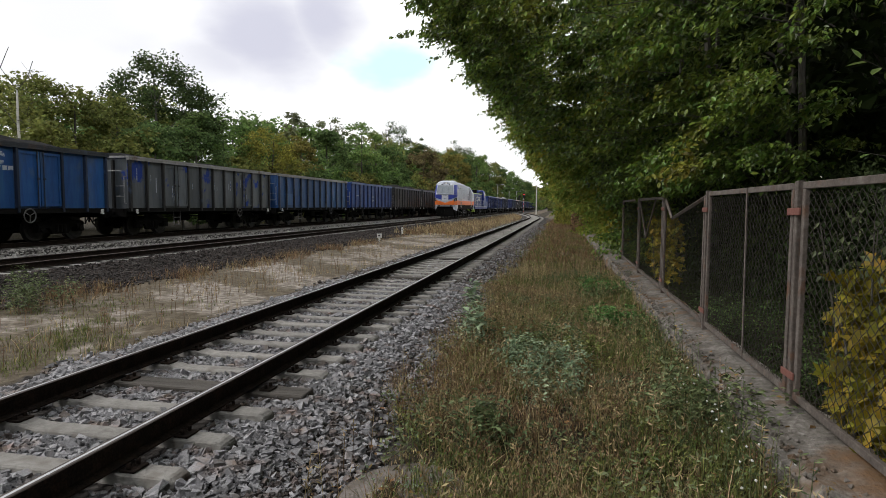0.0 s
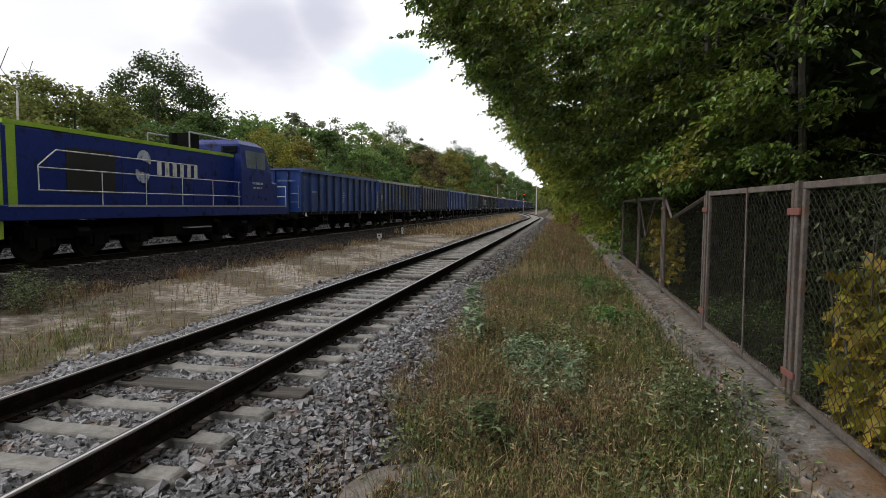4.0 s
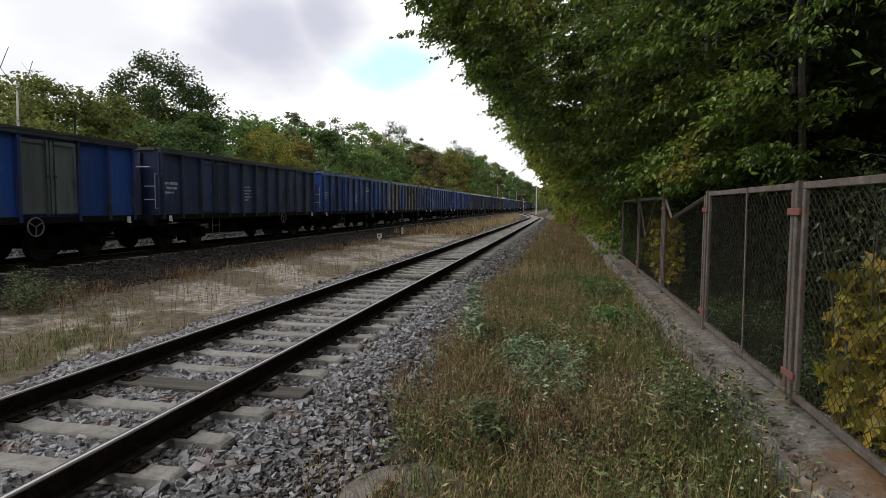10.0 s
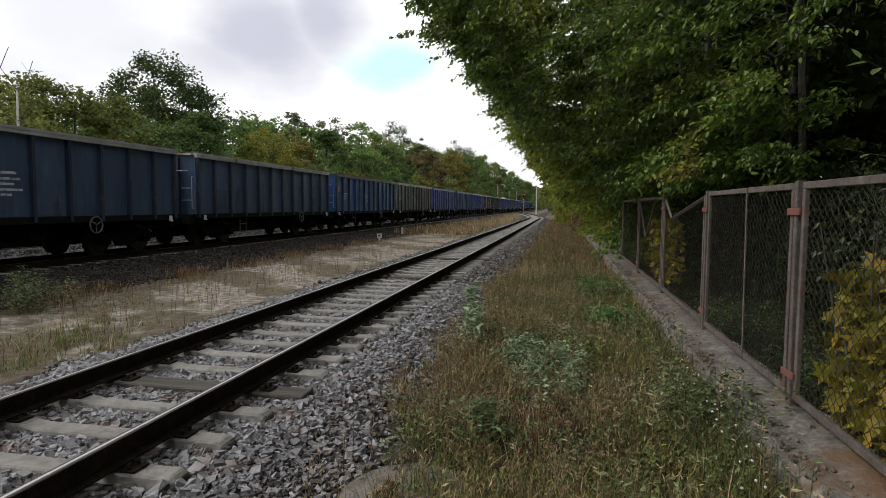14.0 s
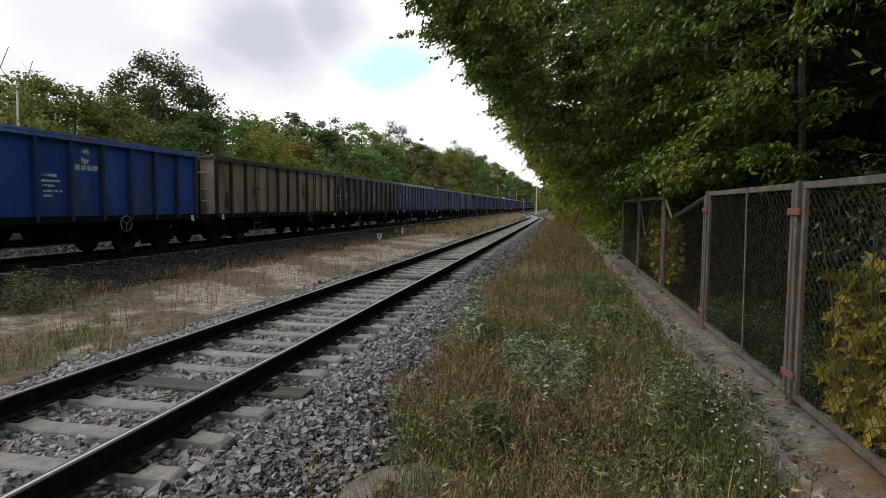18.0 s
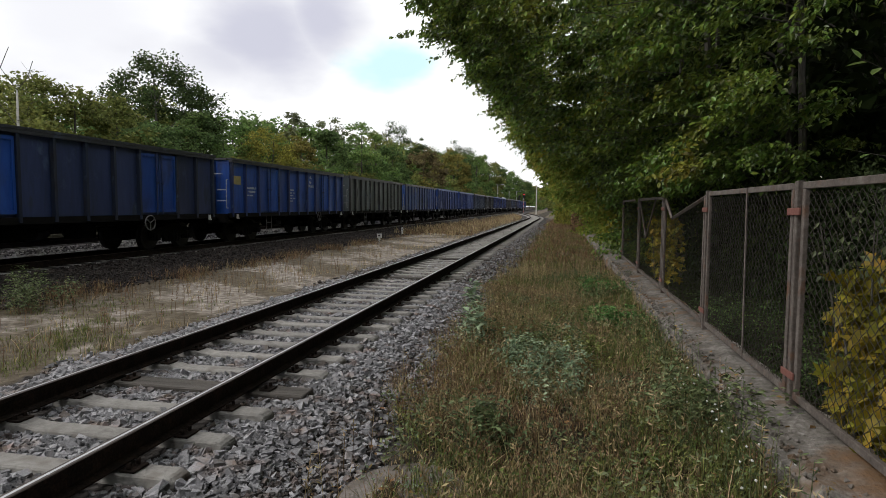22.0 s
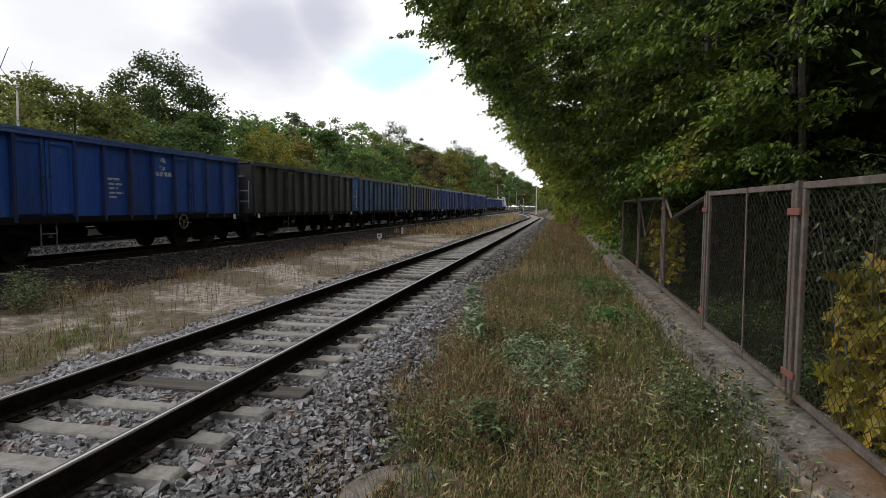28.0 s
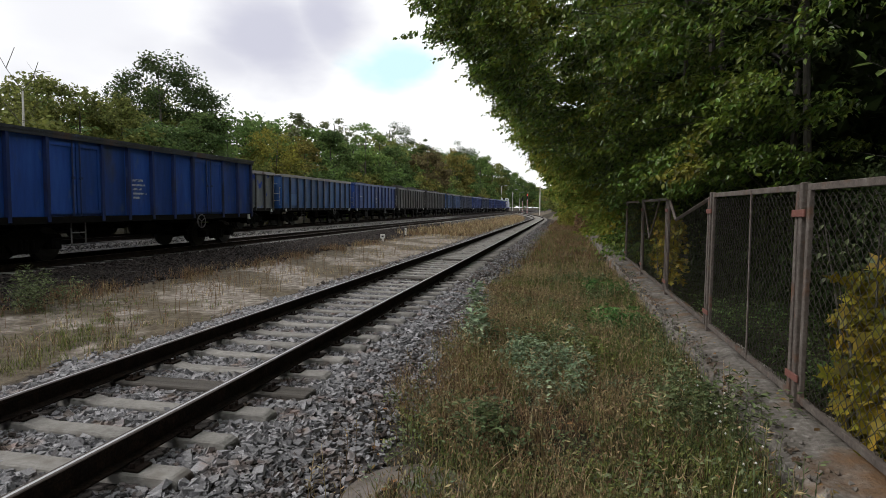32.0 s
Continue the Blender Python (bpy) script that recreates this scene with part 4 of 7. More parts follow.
def make_wagon(m, kind, paint, doors=None, rim="darkrim", marks="logo", coal=True, state="in the passing train", group="wagons of the passing train", seed=0):
    w = copy_thing(TEMPLATES[kind], m)
    rng = random.Random(seed)
    doors = doors or paint
    for o in w.children_recursive:
        base = o.name.split(".")[0]
        if base in ("side_wall", "end_wall", "hatch", "panel"):
            recolour(o, M[paint])
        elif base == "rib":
            recolour(o, M[RIB_SHADE[paint]])
        elif base == "door":
            recolour(o, M[doors])
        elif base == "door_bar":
            recolour(o, M[RIB_SHADE[doors]])
        elif base == "top_rim":
            recolour(o, M[("litbluerim" if paint in ("blue", "bright", "patched") else paint) if rim == "same" else rim])
    x = HALF + 0.034
    lines = np.concatenate([[0], np.cumsum(BAYS[kind])]) - ENDY
    def put(name, key, bay, z):
        link(name, MARKS[key], w, "", Matrix.Translation((x, (lines[bay] + lines[bay + 1]) / 2, z)))
    if marks == "logo":
        put("emblem", "emblem", 6, 2.95)
        put("name_mark", "name", 6, 2.62)
    if marks in ("logo", "data"):
        put("data_marks", "data", 4 if kind == "doors" else 5, 2.05)
        put("number_bars", "numbers", 0 if rng.random() < 0.6 else 1, 2.2)
        if rng.random() < 0.35:
            put("placard", "placard", 0, 2.62)
    if marks == "streaks":
        for n in range(9):
            bay = (0, 1, 2, 3, 5, 6, 7, 2, 7)[n]
            h = rng.uniform(0.25, 0.8)
            streak = bars([(rng.uniform(-0.35, 0.35), 0, 0.05, h), (rng.uniform(-0.35, 0.35), rng.uniform(-0.3, 0.3), 0.03, h * 0.6)])
            part("white_streak", streak, M["lettering"], w, "", Matrix.Translation((x + (0.045 if bay in (2, 7) else 0), (lines[bay] + lines[bay + 1]) / 2, rng.uniform(1.9, 2.8))))
    if marks == "ochre":
        put("placard", "placard", 6, 2.75)
        put("placard", "placard", 4, 2.0)
    if marks == "blocks":
        bm = boxes((0, 0.006, -2.15, 2.5, FLOOR + 0.1, TOP - 0.05))
        part("painted_panel", bm, M["blue"], w, "blue painted panel", Matrix.Translation((x, 0, 0)))
        link("large_marks", MARKS["blocks"], w, "", Matrix.Translation((x + 0.09, 0, 2.45)))
    if coal:
        ys = np.linspace(-ENDY + 0.15, ENDY - 0.15, 22)
        xs = np.linspace(-HALF + 0.05, HALF - 0.05, 7)
        r2 = np.random.default_rng(seed + 50)
        X, Y = np.meshgrid(xs, ys)
        Z = TOP - 0.16 + coal * (np.cos(X / HALF * 1.5) * (0.8 + 0.2 * np.sin(Y * 0.9 + seed))) + r2.normal(0, 0.03, X.shape)
        edge = (np.abs(Y) > ENDY - 0.5)
        Z[edge] = TOP - 0.2
        i = (np.arange(21)[:, None] * 7 + np.arange(6)[None]).ravel()
        me = mesh_np("coal_load", np.stack([X, Y, Z], -1).reshape(-1, 3), np.stack([i, i + 1, i + 8, i + 7], 1), M["coal"])
        link("coal_load", me, w, "heaped black coal")
    has = "with doors" if kind == "doors" else "with ribbed sides"
    return tagged(w, "%s steel open wagon %s %s" % (COLOUR_WORDS[paint], has, state), "freight wagon", group)


# paint, side kind, doors, rim, marks
ROLLING = [("blue", "plain", None, "same", "data"), ("patched", "doors", None, "palerim", "data"), ("navy", "plain", None, "darkrim", "data"), ("bright", "plain", None, "same", "ochre"),
           ("teal", "doors", None, "same", "data"), ("brown", "doors", None, "rustrim", "blocks"), ("brown", "doors", None, "palerim", ""), ("blue", "doors", "grey", "darkrim", "data"),
           ("navy", "doors", None, "darkrim", "data"), ("bright", "doors", None, "same", "logo"), ("greyblue", "doors", "blue", "same", "data"), ("bright", "plain", None, "same", "logo"),
           ("bright", "doors", None, "same", "logo"), ("bluegrey", "plain", None, "palerim", "data"), ("bluegrey", "plain", None, "palerim", ""), ("faded", "doors", None, "darkrim", "data"),
           ("grey", "doors", "grey", "palerim", "data"), ("blue", "doors", None, "same", "logo"), ("faded", "doors", None, "darkrim", ""), ("bright", "plain", None, "same", "logo"),
           ("cream", "doors", None, "darkrim", ""), ("brown", "plain", None, "darkrim", "data"), ("bright", "plain", None, "palerim", "data"), ("patched", "doors", None, "same", "data"),
           ("faded", "doors", "grey", "darkrim", ""), ("navy", "doors", "bright", "darkrim", ""), ("blue", "doors", None, "darkrim", "logo"), ("grey", "doors", None, "darkrim", ""),
           ("palepatched", "doors", None, "darkrim", ""), ("bright", "plain", None, "same", "logo"), ("bright", "doors", None, "same", "logo"), ("bluegrey", "plain", None, "darkrim", ""),
           ("grey", "doors", None, "darkrim", ""), ("bright", "plain", None, "same", "logo"), ("blue", "doors", None, "same", "logo"), ("brown", "doors", None, "darkrim", ""),
           ("faded", "doors", None, "darkrim", ""), ("grey", "doors", "bright", "darkrim", ""), ("blue", "doors", None, "same", "logo"), ("blue", "doors", None, "darkrim", "data"), ("blue", "doors", None, "darkrim", "data")]
PARKED = [("faded", "doors", None, "same", "logo"), ("faded", "doors", None, "darkrim", "logo"), ("greyblue", "doors", "greyblue", "palerim", "streaks"), ("faded", "plain", None, "palerim", ""), ("bright", "plain", None, "same", "data"),
          ("brown", "plain", None, "darkrim", ""), ("brown", "doors", None, "darkrim", ""), ("faded", "doors", None, "darkrim", ""), ("navy", "doors", None, "darkrim", ""), ("blue", "plain", None, "same", ""),
          ("bluegrey", "doors", None, "darkrim", ""), ("blue", "doors", None, "same", ""), ("bright", "plain", None, "same", ""), ("blue", "doors", None, "same", "")]
TRAIN = []      # (thing, its place along the train behind the reference point)
MID_Z, FAR_Z = -0.03, 0.14
for k, (paint, kind, doors, rim, marks) in enumerate(ROLLING):
    back = (k - 1.5) * PITCH
    if k == 0:
        back += 0.3
    TRAIN.append((make_wagon(pose(MID_X, 138.6 + back, MID_Z), kind, paint, doors, rim, marks, 0, seed=k), back))
for k, (paint, kind, doors, rim, marks) in enumerate(PARKED):
    make_wagon(pose(FAR_X, 22.25 + (k - 1.5) * PITCH, FAR_Z), kind, paint, doors, rim, marks, (0.72, 0.62, 0.48, 0.2, 0.5)[k % 5], "parked on siding", "parked wagons", seed=80 + k)
for ob in TEMPLATES.values():
    for o in (*ob.children_recursive, ob):
        bpy.data.objects.remove(o)


# ---------------------------------------------------------------- locomotives
def plate(name, pts, material, parent, label="", thick=0.02):
    """A flat plate through corner points, given its thickness along its normal."""
    bm = bmesh.new()
    v = [bm.verts.new(p) for p in pts]
    f = bm.faces.new(v)
    f.normal_update()
    n = f.normal.copy()
    top = bmesh.ops.extrude_face_region(bm, geom=[f])["geom"]
    for e in top:
        if isinstance(e, bmesh.types.BMVert):
            e.co += n * thick
    bmesh.ops.recalc_face_normals(bm, faces=bm.faces[:])
    return part(name, bm, material, parent, label)


def loft(sections, cap=True):
    """Skins rings of equal count."""
    bm = bmesh.new()
    rings = [[bm.verts.new(p) for p in s] for s in sections]
    n = len(rings[0])
    for a, b in zip(rings, rings[1:]):
        for i in range(n):
            bm.faces.new((a[i], a[(i + 1) % n], b[(i + 1) % n], b[i]))
    if cap:
        bm.faces.new(rings[0][::-1])
        bm.faces.new(rings[-1])
    bmesh.ops.recalc_face_normals(bm, faces=bm.faces[:])
    return bm


def hood_ring(y, w, z0, z1, r):
    """A cross-section with rounded shoulders."""
    pts = [(w, y, z0)]
    for k in range(5):
        a = math.pi / 2 * k / 4
        pts.append((w - r + r * math.cos(a), y, z1 - 0.55 * r + 0.55 * r * math.sin(a)))
    return pts + [(-x, yy, z) for x, yy, z in pts[::-1]]


def three_axle_bogie():
    bm = bmesh.new()
    for s in (-1, 1):
        box(bm, s * 1.05 - 0.08, s * 1.05 + 0.08, -2.6, 2.6, 0.62, 0.88)
        for y in (-2.05, 0.0, 2.05):
            box(bm, s * 1.05 - 0.13, s * 1.05 + 0.15, y - 0.2, y + 0.2, 0.34, 0.66)
            for o in (-0.36, 0.36):
                rod(bm, (s * 1.12, y + o, 0.4), (s * 1.12, y + o, 0.66), 0.1, 8)
        rod(bm, (s * 1.25, -1.0, 0.8), (s * 1.25, -0.55, 0.8), 0.13, 8)
    for y in (-2.05, 0.0, 2.05):
        rod(bm, (-1, y, 0.525), (1, y, 0.525), 0.09, 8)
    box(bm, -1, 1, -0.3, 0.3, 0.7, 1.1)
    return as_mesh("bogie", bm, M["under"])


def steps(parent, x, y, z0, z1, material=None):
    """Boarding handrails with treads."""
    part("boarding_rail", rods(((x, y - 0.36, z0), (x, y - 0.36, z1), 0.022), n=6), material or M["white"], parent)
    part("boarding_rail", rods(((x, y + 0.36, z0), (x, y + 0.36, z1), 0.022), n=6), material or M["white"], parent)
    for k in range(3):
        part("tread", boxes((x - 0.22, x + 0.03, y - 0.24, y + 0.24, z0 - 0.02 - 0.36 * k, z0 + 0.02 - 0.36 * k)), M["galv"] if k == 0 else M["under"], parent)
        if k:
            part("tread_edge", boxes((x + 0.03, x + 0.045, y - 0.2, y + 0.2, z0 - 0.02 - 0.36 * k, z0 + 0.02 - 0.36 * k)), M["white"], parent)


def build_diesel(m):
    """A heavy double-cab diesel: full-width leading cab, narrower engine hood with side walkways, rear cab, orange frame band. Front towards -y."""
    root = new("diesel_locomotive")
    W, Z0, Z1, F, R = 1.46, 1.70, 2.30, -7.92, 8.15
    # frame band
    bm = bmesh.new()
    prism(bm, [(F + 2.35, Z0), (R, Z0), (R, Z1), (F + 2.35, Z1)], "x", -W, W)
    part("frame_band", bm, M["lorange"], root, "orange frame band")
    part("frame_underside", boxes((-1.35, 1.35, F + 0.5, R - 0.2, 1.15, Z0)), M["under"], root)
    part("walkway_edge", boxes((W, W + 0.012, F + 2.6, R - 1.5, Z1 - 0.035, Z1 + 0.012), (-W - 0.012, -W, F + 2.6, R - 1.5, Z1 - 0.035, Z1 + 0.012)), M["lwhite"], root)
    # leading cab: a leaning face, chamfered corners and a sloping brow
    def cab_ring(dy, w, z):
        c = 0.21
        return [(w, F + dy + c + 0.25, z), (w, F + 2.35, z), (-w, F + 2.35, z), (-w, F + dy + c + 0.25, z), (-w + 0.26, F + dy, z), (w - 0.26, F + dy, z)]
    LEV = [(Z0 + 0.02, 0.06, W), (3.02, 0.0, W), (4.28, 0.42, W - 0.10), (4.66, 0.80, W - 0.30), (4.86, 1.6, W - 0.62)]
    part("front_cab", loft([cab_ring(dy, w, z) for z, dy, w in LEV]), M["lgrey"], root)

    def on_face(z):
        """y of the front: nearly upright below the windscreen, leaning above."""
        return F + float(np.interp(z, [a for a, _, _ in LEV], [b for _, b, _ in LEV]))

    def wide(z):
        return float(np.interp(z, [a for a, _, _ in LEV], [c for _, _, c in LEV]))

    def face(name, pts, material, label="", out=0.015):
        return plate(name, [(x, on_face(z) - out, z) for x, z in pts], material, root, label, 0.012)

    def corner(name, z0, z1, material, s, label="", cut=0.0):
        """A panel on the chamfered corner between two heights; cut raises its rear foot."""
        def near_(z):
            return (s * (wide(z) - 0.26), on_face(z) - 0.012, z)
        def rear_(z):
            return (s * (wide(z) + 0.006), on_face(z) + 0.45, z)
        q = [near_(z0), rear_(z0 + cut), rear_(z1), near_(z1)]
        return plate(name, q, material, root, label, 0.016)
    for s in (-1, 1):
        e = s * (W - 0.26)
        face("blue_panel", [(s * 0.44, 2.36), (e, 2.58), (e, 3.0), (s * 0.44, 3.0)], M["lblue"], "blue front panel")
        corner("blue_corner", 2.58, 3.01, M["lblue"], s, "blue cab corner", 0.14)
        corner("blue_corner", 3.03, 4.27, M["lblue"], s, "blue cab corner")
        corner("orange_corner", Z0 + 0.03, 2.30, M["lorange"], s, "orange cab corner")
        face("chevron", [(0.0, Z0 + 0.03), (e, Z0 + 0.03), (e, 2.34), (0.0, 1.98)], M["lorange"], "orange chevron")
        plate("orange_side", [(s * (W + 0.004), y, z) for y, z in ((F + 0.48, Z0 + 0.03), (F + 2.35, Z0 + 0.03), (F + 2.35, Z1), (F + 0.48, Z1))], M["lorange"], root, "orange band on the cab side", 0.012)
        sweep = [(F + 0.47, 2.70), (F + 1.22, 2.94), (F + 1.36, 3.01), (F + 0.47, 3.01)]
        plate("blue_sweep", [(s * (W + 0.004), y, z) for y, z in sweep], M["lblue"], root, "blue sweep on the cab side", 0.012)
        lean = lambda y, z: (s * (wide(z) + 0.006), y, z)
        plate("blue_sweep", [lean(F + 0.49, 3.03), lean(F + 1.38, 3.03), lean(F + 1.74, 3.20), lean(F + 1.76, 3.70), lean(F + 2.32, 3.80), lean(F + 2.33, 3.90), lean(F + 1.85, 4.27), lean(F + 0.89, 4.27)], M["lblue"], root, "blue sweep on the cab side", 0.012)
        part("side_window", boxes((s * W - 0.09, s * W + 0.012, F + 0.94, F + 1.60, 3.14, 3.62)), M["glass"], root)
        for d in ((F + 0.88, F + 0.94, 3.08, 3.68), (F + 1.60, F + 1.66, 3.08, 3.68), (F + 0.94, F + 1.60, 3.08, 3.14), (F + 0.94, F + 1.60, 3.62, 3.68)):
            part("window_surround", boxes((s * W - 0.09, s * W + 0.02, *d)), M["galv"], root)
        plate("headlight_housing", [(s * (W - 0.29), F - 0.02, 2.12), (s * (W + 0.02), F + 0.48, 2.24), (s * (W + 0.02), F + 0.48, 2.66), (s * (W - 0.26), F - 0.0, 2.50)], M["black"], root, "black headlight housing", 0.03)
        hb = bmesh.new()
        rod(hb, (s * 1.31, F + 0.19, 2.32), (s * 1.34, F + 0.15, 2.32), 0.045, 12)
        part("headlight", hb, M["headlamp"], root, "lit headlight")
        plate("apron", [(s * 1.05, F + 0.05, Z0), (s * 1.44, F + 0.47, Z0), (s * 1.40, F + 0.60, 0.98), (s * 1.1, F + 0.12, 1.15)], M["lwhite"], root, "pale grey apron", 0.03)
        plate("apron_side", [(s * 1.44, F + 0.47, Z0), (s * 1.44, F + 1.7, Z0), (s * 1.40, F + 1.35, 0.98), (s * 1.40, F + 0.60, 0.98)], M["lwhite"], root, "pale grey apron", 0.03)
        hb = bmesh.new()
        rod(hb, (s * 0.48, F + 0.6, 4.33), (s * 0.48, F + 0.36, 4.33), 0.085, 10)
        part("brow_lamp", hb, M["black"], root)
    face("centre_panel", [(-0.44, 2.25), (0.44, 2.25), (0.44, 3.0), (-0.44, 3.0)], M["lwhite"], "pale grey centre panel", 0.012)
    face("windscreen_frame", [(-1.10, 3.03), (1.10, 3.03), (1.16, 3.10), (1.08, 4.18), (1.02, 4.25), (-1.02, 4.25), (-1.08, 4.18), (-1.16, 3.10)], M["lwhite"], "", 0.016)
    face("windscreen", [(-1.05, 3.13), (1.05, 3.13), (1.11, 3.19), (1.04, 4.15), (0.98, 4.21), (-0.98, 4.21), (-1.04, 4.15), (-1.11, 3.19)], M["screen"], "wide windscreen", 0.03)
    part("windscreen_sill", boxes((-1.0, 1.0, F - 0.07, F + 0.02, 3.02, 3.11), bevel=0.02), M["lgrey"], root)
    for x in (-0.45, 0.35):
        part("wiper", rods(((x, on_face(3.2) - 0.06, 3.2), (x + 0.12, on_face(3.95) - 0.06, 3.95), 0.015), n=5), M["black"], root)
    part("brow_lamp_box", boxes((-0.36, 0.36, F + 0.47, F + 1.1, 4.34, 4.64), bevel=0.05), M["lgrey"], root)
    hb = bmesh.new()
    rod(hb, (0.05, F + 0.48, 4.49), (0.05, F + 0.45, 4.49), 0.075, 14)
    part("top_headlight", hb, M["headlamp"], root, "lit top headlight")
    part("buffer_beam", boxes((-1.3, 1.3, F + 0.12, F + 0.35, 1.5, Z0), bevel=0.02), M["lgrey"], root)
    for x in (-0.78, 0.78):
        lb = bmesh.new()
        rod(lb, (x, F + 0.1, 1.58), (x, F - 0.02, 1.58), 0.1, 12)
        part("lower_lamp", lb, M["black"], root)
    part("plough", boxes((-1.15, 1.15, F + 0.25, F + 0.4, 0.25, 1.2), bevel=0.05), M["under"], root)
    add_ends(root, 8.12)
    for z, w in ((2.93, 0.5), (2.52, 0.36)):
        face("plate_bar", [(-w / 2, z - 0.05), (w / 2, z - 0.05), (w / 2, z + 0.05), (-w / 2, z + 0.05)], M["lettering"], "", 0.032)
    # louvred wedge from the cab to the hood
    for s in (-1, 1):
        wedge = loft([[(s * x, y, Z1) for x, y in ((0.9, F + 2.3), (W, F + 2.35), (1.12, F + 3.75), (0.9, F + 3.75))], [(s * x, y, 4.3) for x, y in ((0.9, F + 2.3), (W - 0.12, F + 2.35), (1.1, F + 2.75), (0.9, F + 2.75))]])
        part("cab_wedge", wedge, M["lgrey"], root)
        for k in range(17):
            z = Z1 + 0.08 + 0.085 * k
            f = (z - Z1) / 2.0
            part("louvre", boxes((0.0, 0.02, 0.0, 1.25 * (1 - f * 0.62), 0, 0.035)), M["lwhite"], root, "", Matrix.Translation((s * (W + 0.01 - 0.12 * f), F + 2.38, z)) @ Matrix.Rotation(s * radians(13 + 4 * f), 4, "Z"))
    part("dark_doorway", boxes((1.0, 1.135, F + 3.06, F + 3.46, Z1 + 1.1, 4.3)), M["black"], root)
    # engine hood
    hood = loft([hood_ring(F + 2.3, 1.12, Z1, 4.66, 0.5), hood_ring(F + 3.9, 1.12, Z1, 4.72, 0.5), hood_ring(1.5, 1.12, Z1, 4.68, 0.5), hood_ring(2.6, 1.12, Z1, 4.56, 0.45), hood_ring(5.6, 1.12, Z1, 4.50, 0.45)])
    part("engine_hood", hood, M["lgrey"], root)
    part("roof_ridge", boxes((-0.55, 0.55, F + 4.2, 1.2, 4.64, 4.80), bevel=0.05), M["lgrey"], root)
    for y in (-3.4, -2.0, -0.6, 0.8, 2.2, 3.5):
        for s in (-1, 1):
            part("hood_door_seam", boxes((s * 1.123 - 0.005, s * 1.123 + 0.005, y - 0.008, y + 0.008, Z1 + 0.12, 4.0)), M["lettering"], root)
    for y, z in ((-3.1, 3.95), (-2.7, 3.95), (-0.4, 3.7), (1.2, 3.7)):
        part("vent", boxes((1.118, 1.135, y - 0.06, y + 0.06, z - 0.08, z + 0.08)), M["black"], root)
    for k in range(5):
        part("vent_slat", boxes((1.118, 1.14, -1.32, -1.06, 3.42 + 0.07 * k, 3.45 + 0.07 * k)), M["lettering"], root)
    part("hood_window_frame", boxes((1.11, 1.15, 2.75, 3.45, 3.36, 3.92)), M["lwhite"], root)
    part("hood_window", boxes((1.11, 1.16, 2.82, 3.38, 3.43, 3.85)), M["glass"], root)
    part("rear_doorway", boxes((1.11, 1.14, 5.0, 5.48, Z1 + 0.1, 3.75)), M["black"], root)
    for z in (2.45, 2.8, 3.15):
        part("grille_window", boxes((1.11, 1.145, 4.02, 4.22, z, z + 0.26)), M["glass"], root)
        part("grille_window", boxes((1.11, 1.145, 4.36, 4.86, z, z + 0.26)), M["glass"], root)
    for d in ((4.26, 4.32, 2.40, 3.47), (4.90, 4.95, 2.40, 3.47), (4.32, 4.90, 2.72, 2.79), (4.32, 4.90, 3.07, 3.14), (4.32, 4.90, 3.42, 3.47)):
        part("grille_frame", boxes((1.11, 1.17, *d)), M["lwhite"], root)
    # rear cab
    rear = loft([[(W, 6.35, Z1), (W, R, Z1), (-W, R, Z1), (-W, 6.35, Z1)], [(W - 0.03, 6.2, 3.35), (W - 0.03, R - 0.12, 3.35), (-W + 0.03, R - 0.12, 3.35), (-W + 0.03, 6.2, 3.35)], [(W - 0.4, 5.5, 4.44), (W - 0.4, 6.3, 4.36), (-W + 0.4, 6.3, 4.36), (-W + 0.4, 5.5, 4.44)]])
    part("rear_cab", rear, M["lgrey"], root)
    part("rear_cab_roof", loft([[(W - 0.03, 6.2, 3.40), (W - 0.03, R - 0.1, 3.40), (-W + 0.03, R - 0.1, 3.40), (-W + 0.03, 6.2, 3.40)], [(W - 0.39, 5.5, 4.47), (W - 0.39, 6.33, 4.39), (-W + 0.39, 6.33, 4.39), (-W + 0.39, 5.5, 4.47)]]), M["lgrey"], root)
    part("rear_wedge", loft([[(1.1, 5.3, Z1), (W, 6.35, Z1), (1.1, 6.35, Z1)], [(1.1, 5.6, 3.9), (W - 0.22, 6.25, 3.6), (1.1, 6.25, 3.9)]]), M["lgrey"], root)
    for k in range(15):
        part("louvre", boxes((0.0, 0.02, 0.0, 0.72, 0, 0.03)), M["lwhite"], root, "", Matrix.Translation((W - 0.33 - 0.006 * k, 5.5, Z1 + 0.1 + 0.085 * k)) @ Matrix.Rotation(radians(-24), 4, "Z"))
    part("side_window", boxes((W - 0.08, W + 0.01, 7.05, 7.7, 2.80, 3.34)), M["glass"], root)
    part("rear_skirt", boxes((1.36, 1.42, 7.7, 8.0, 1.05, Z0), bevel=0.01), M["lwhite"], root)
    # walkway rails
    part("walkway_rail", rods(((1.40, -3.6, 2.44), (1.40, 4.6, 2.44), 0.018), n=6), M["white"], root)
    for y in (-3.6, -1.5, 0.6, 2.7, 4.6):
        part("rail_post", rods(((1.40, y, Z1), (1.40, y, 2.44), 0.014), n=6), M["lgrey"], root)
    for z in (2.62, 2.95, 3.28, 3.6):
        part("hand_rail", rods(((1.19, F + 3.3, z), (1.19, F + 5.2, z), 0.012), n=6), M["lgrey"], root)
    for y in (-4.03, 5.2):
        part("step_recess", boxes((W - 0.1, W + 0.008, y - 0.2, y + 0.2, 1.86, 2.12)), M["black"], root)
        steps(root, W + 0.03, y, 1.42, 2.5 if y < 0 else 3.45)
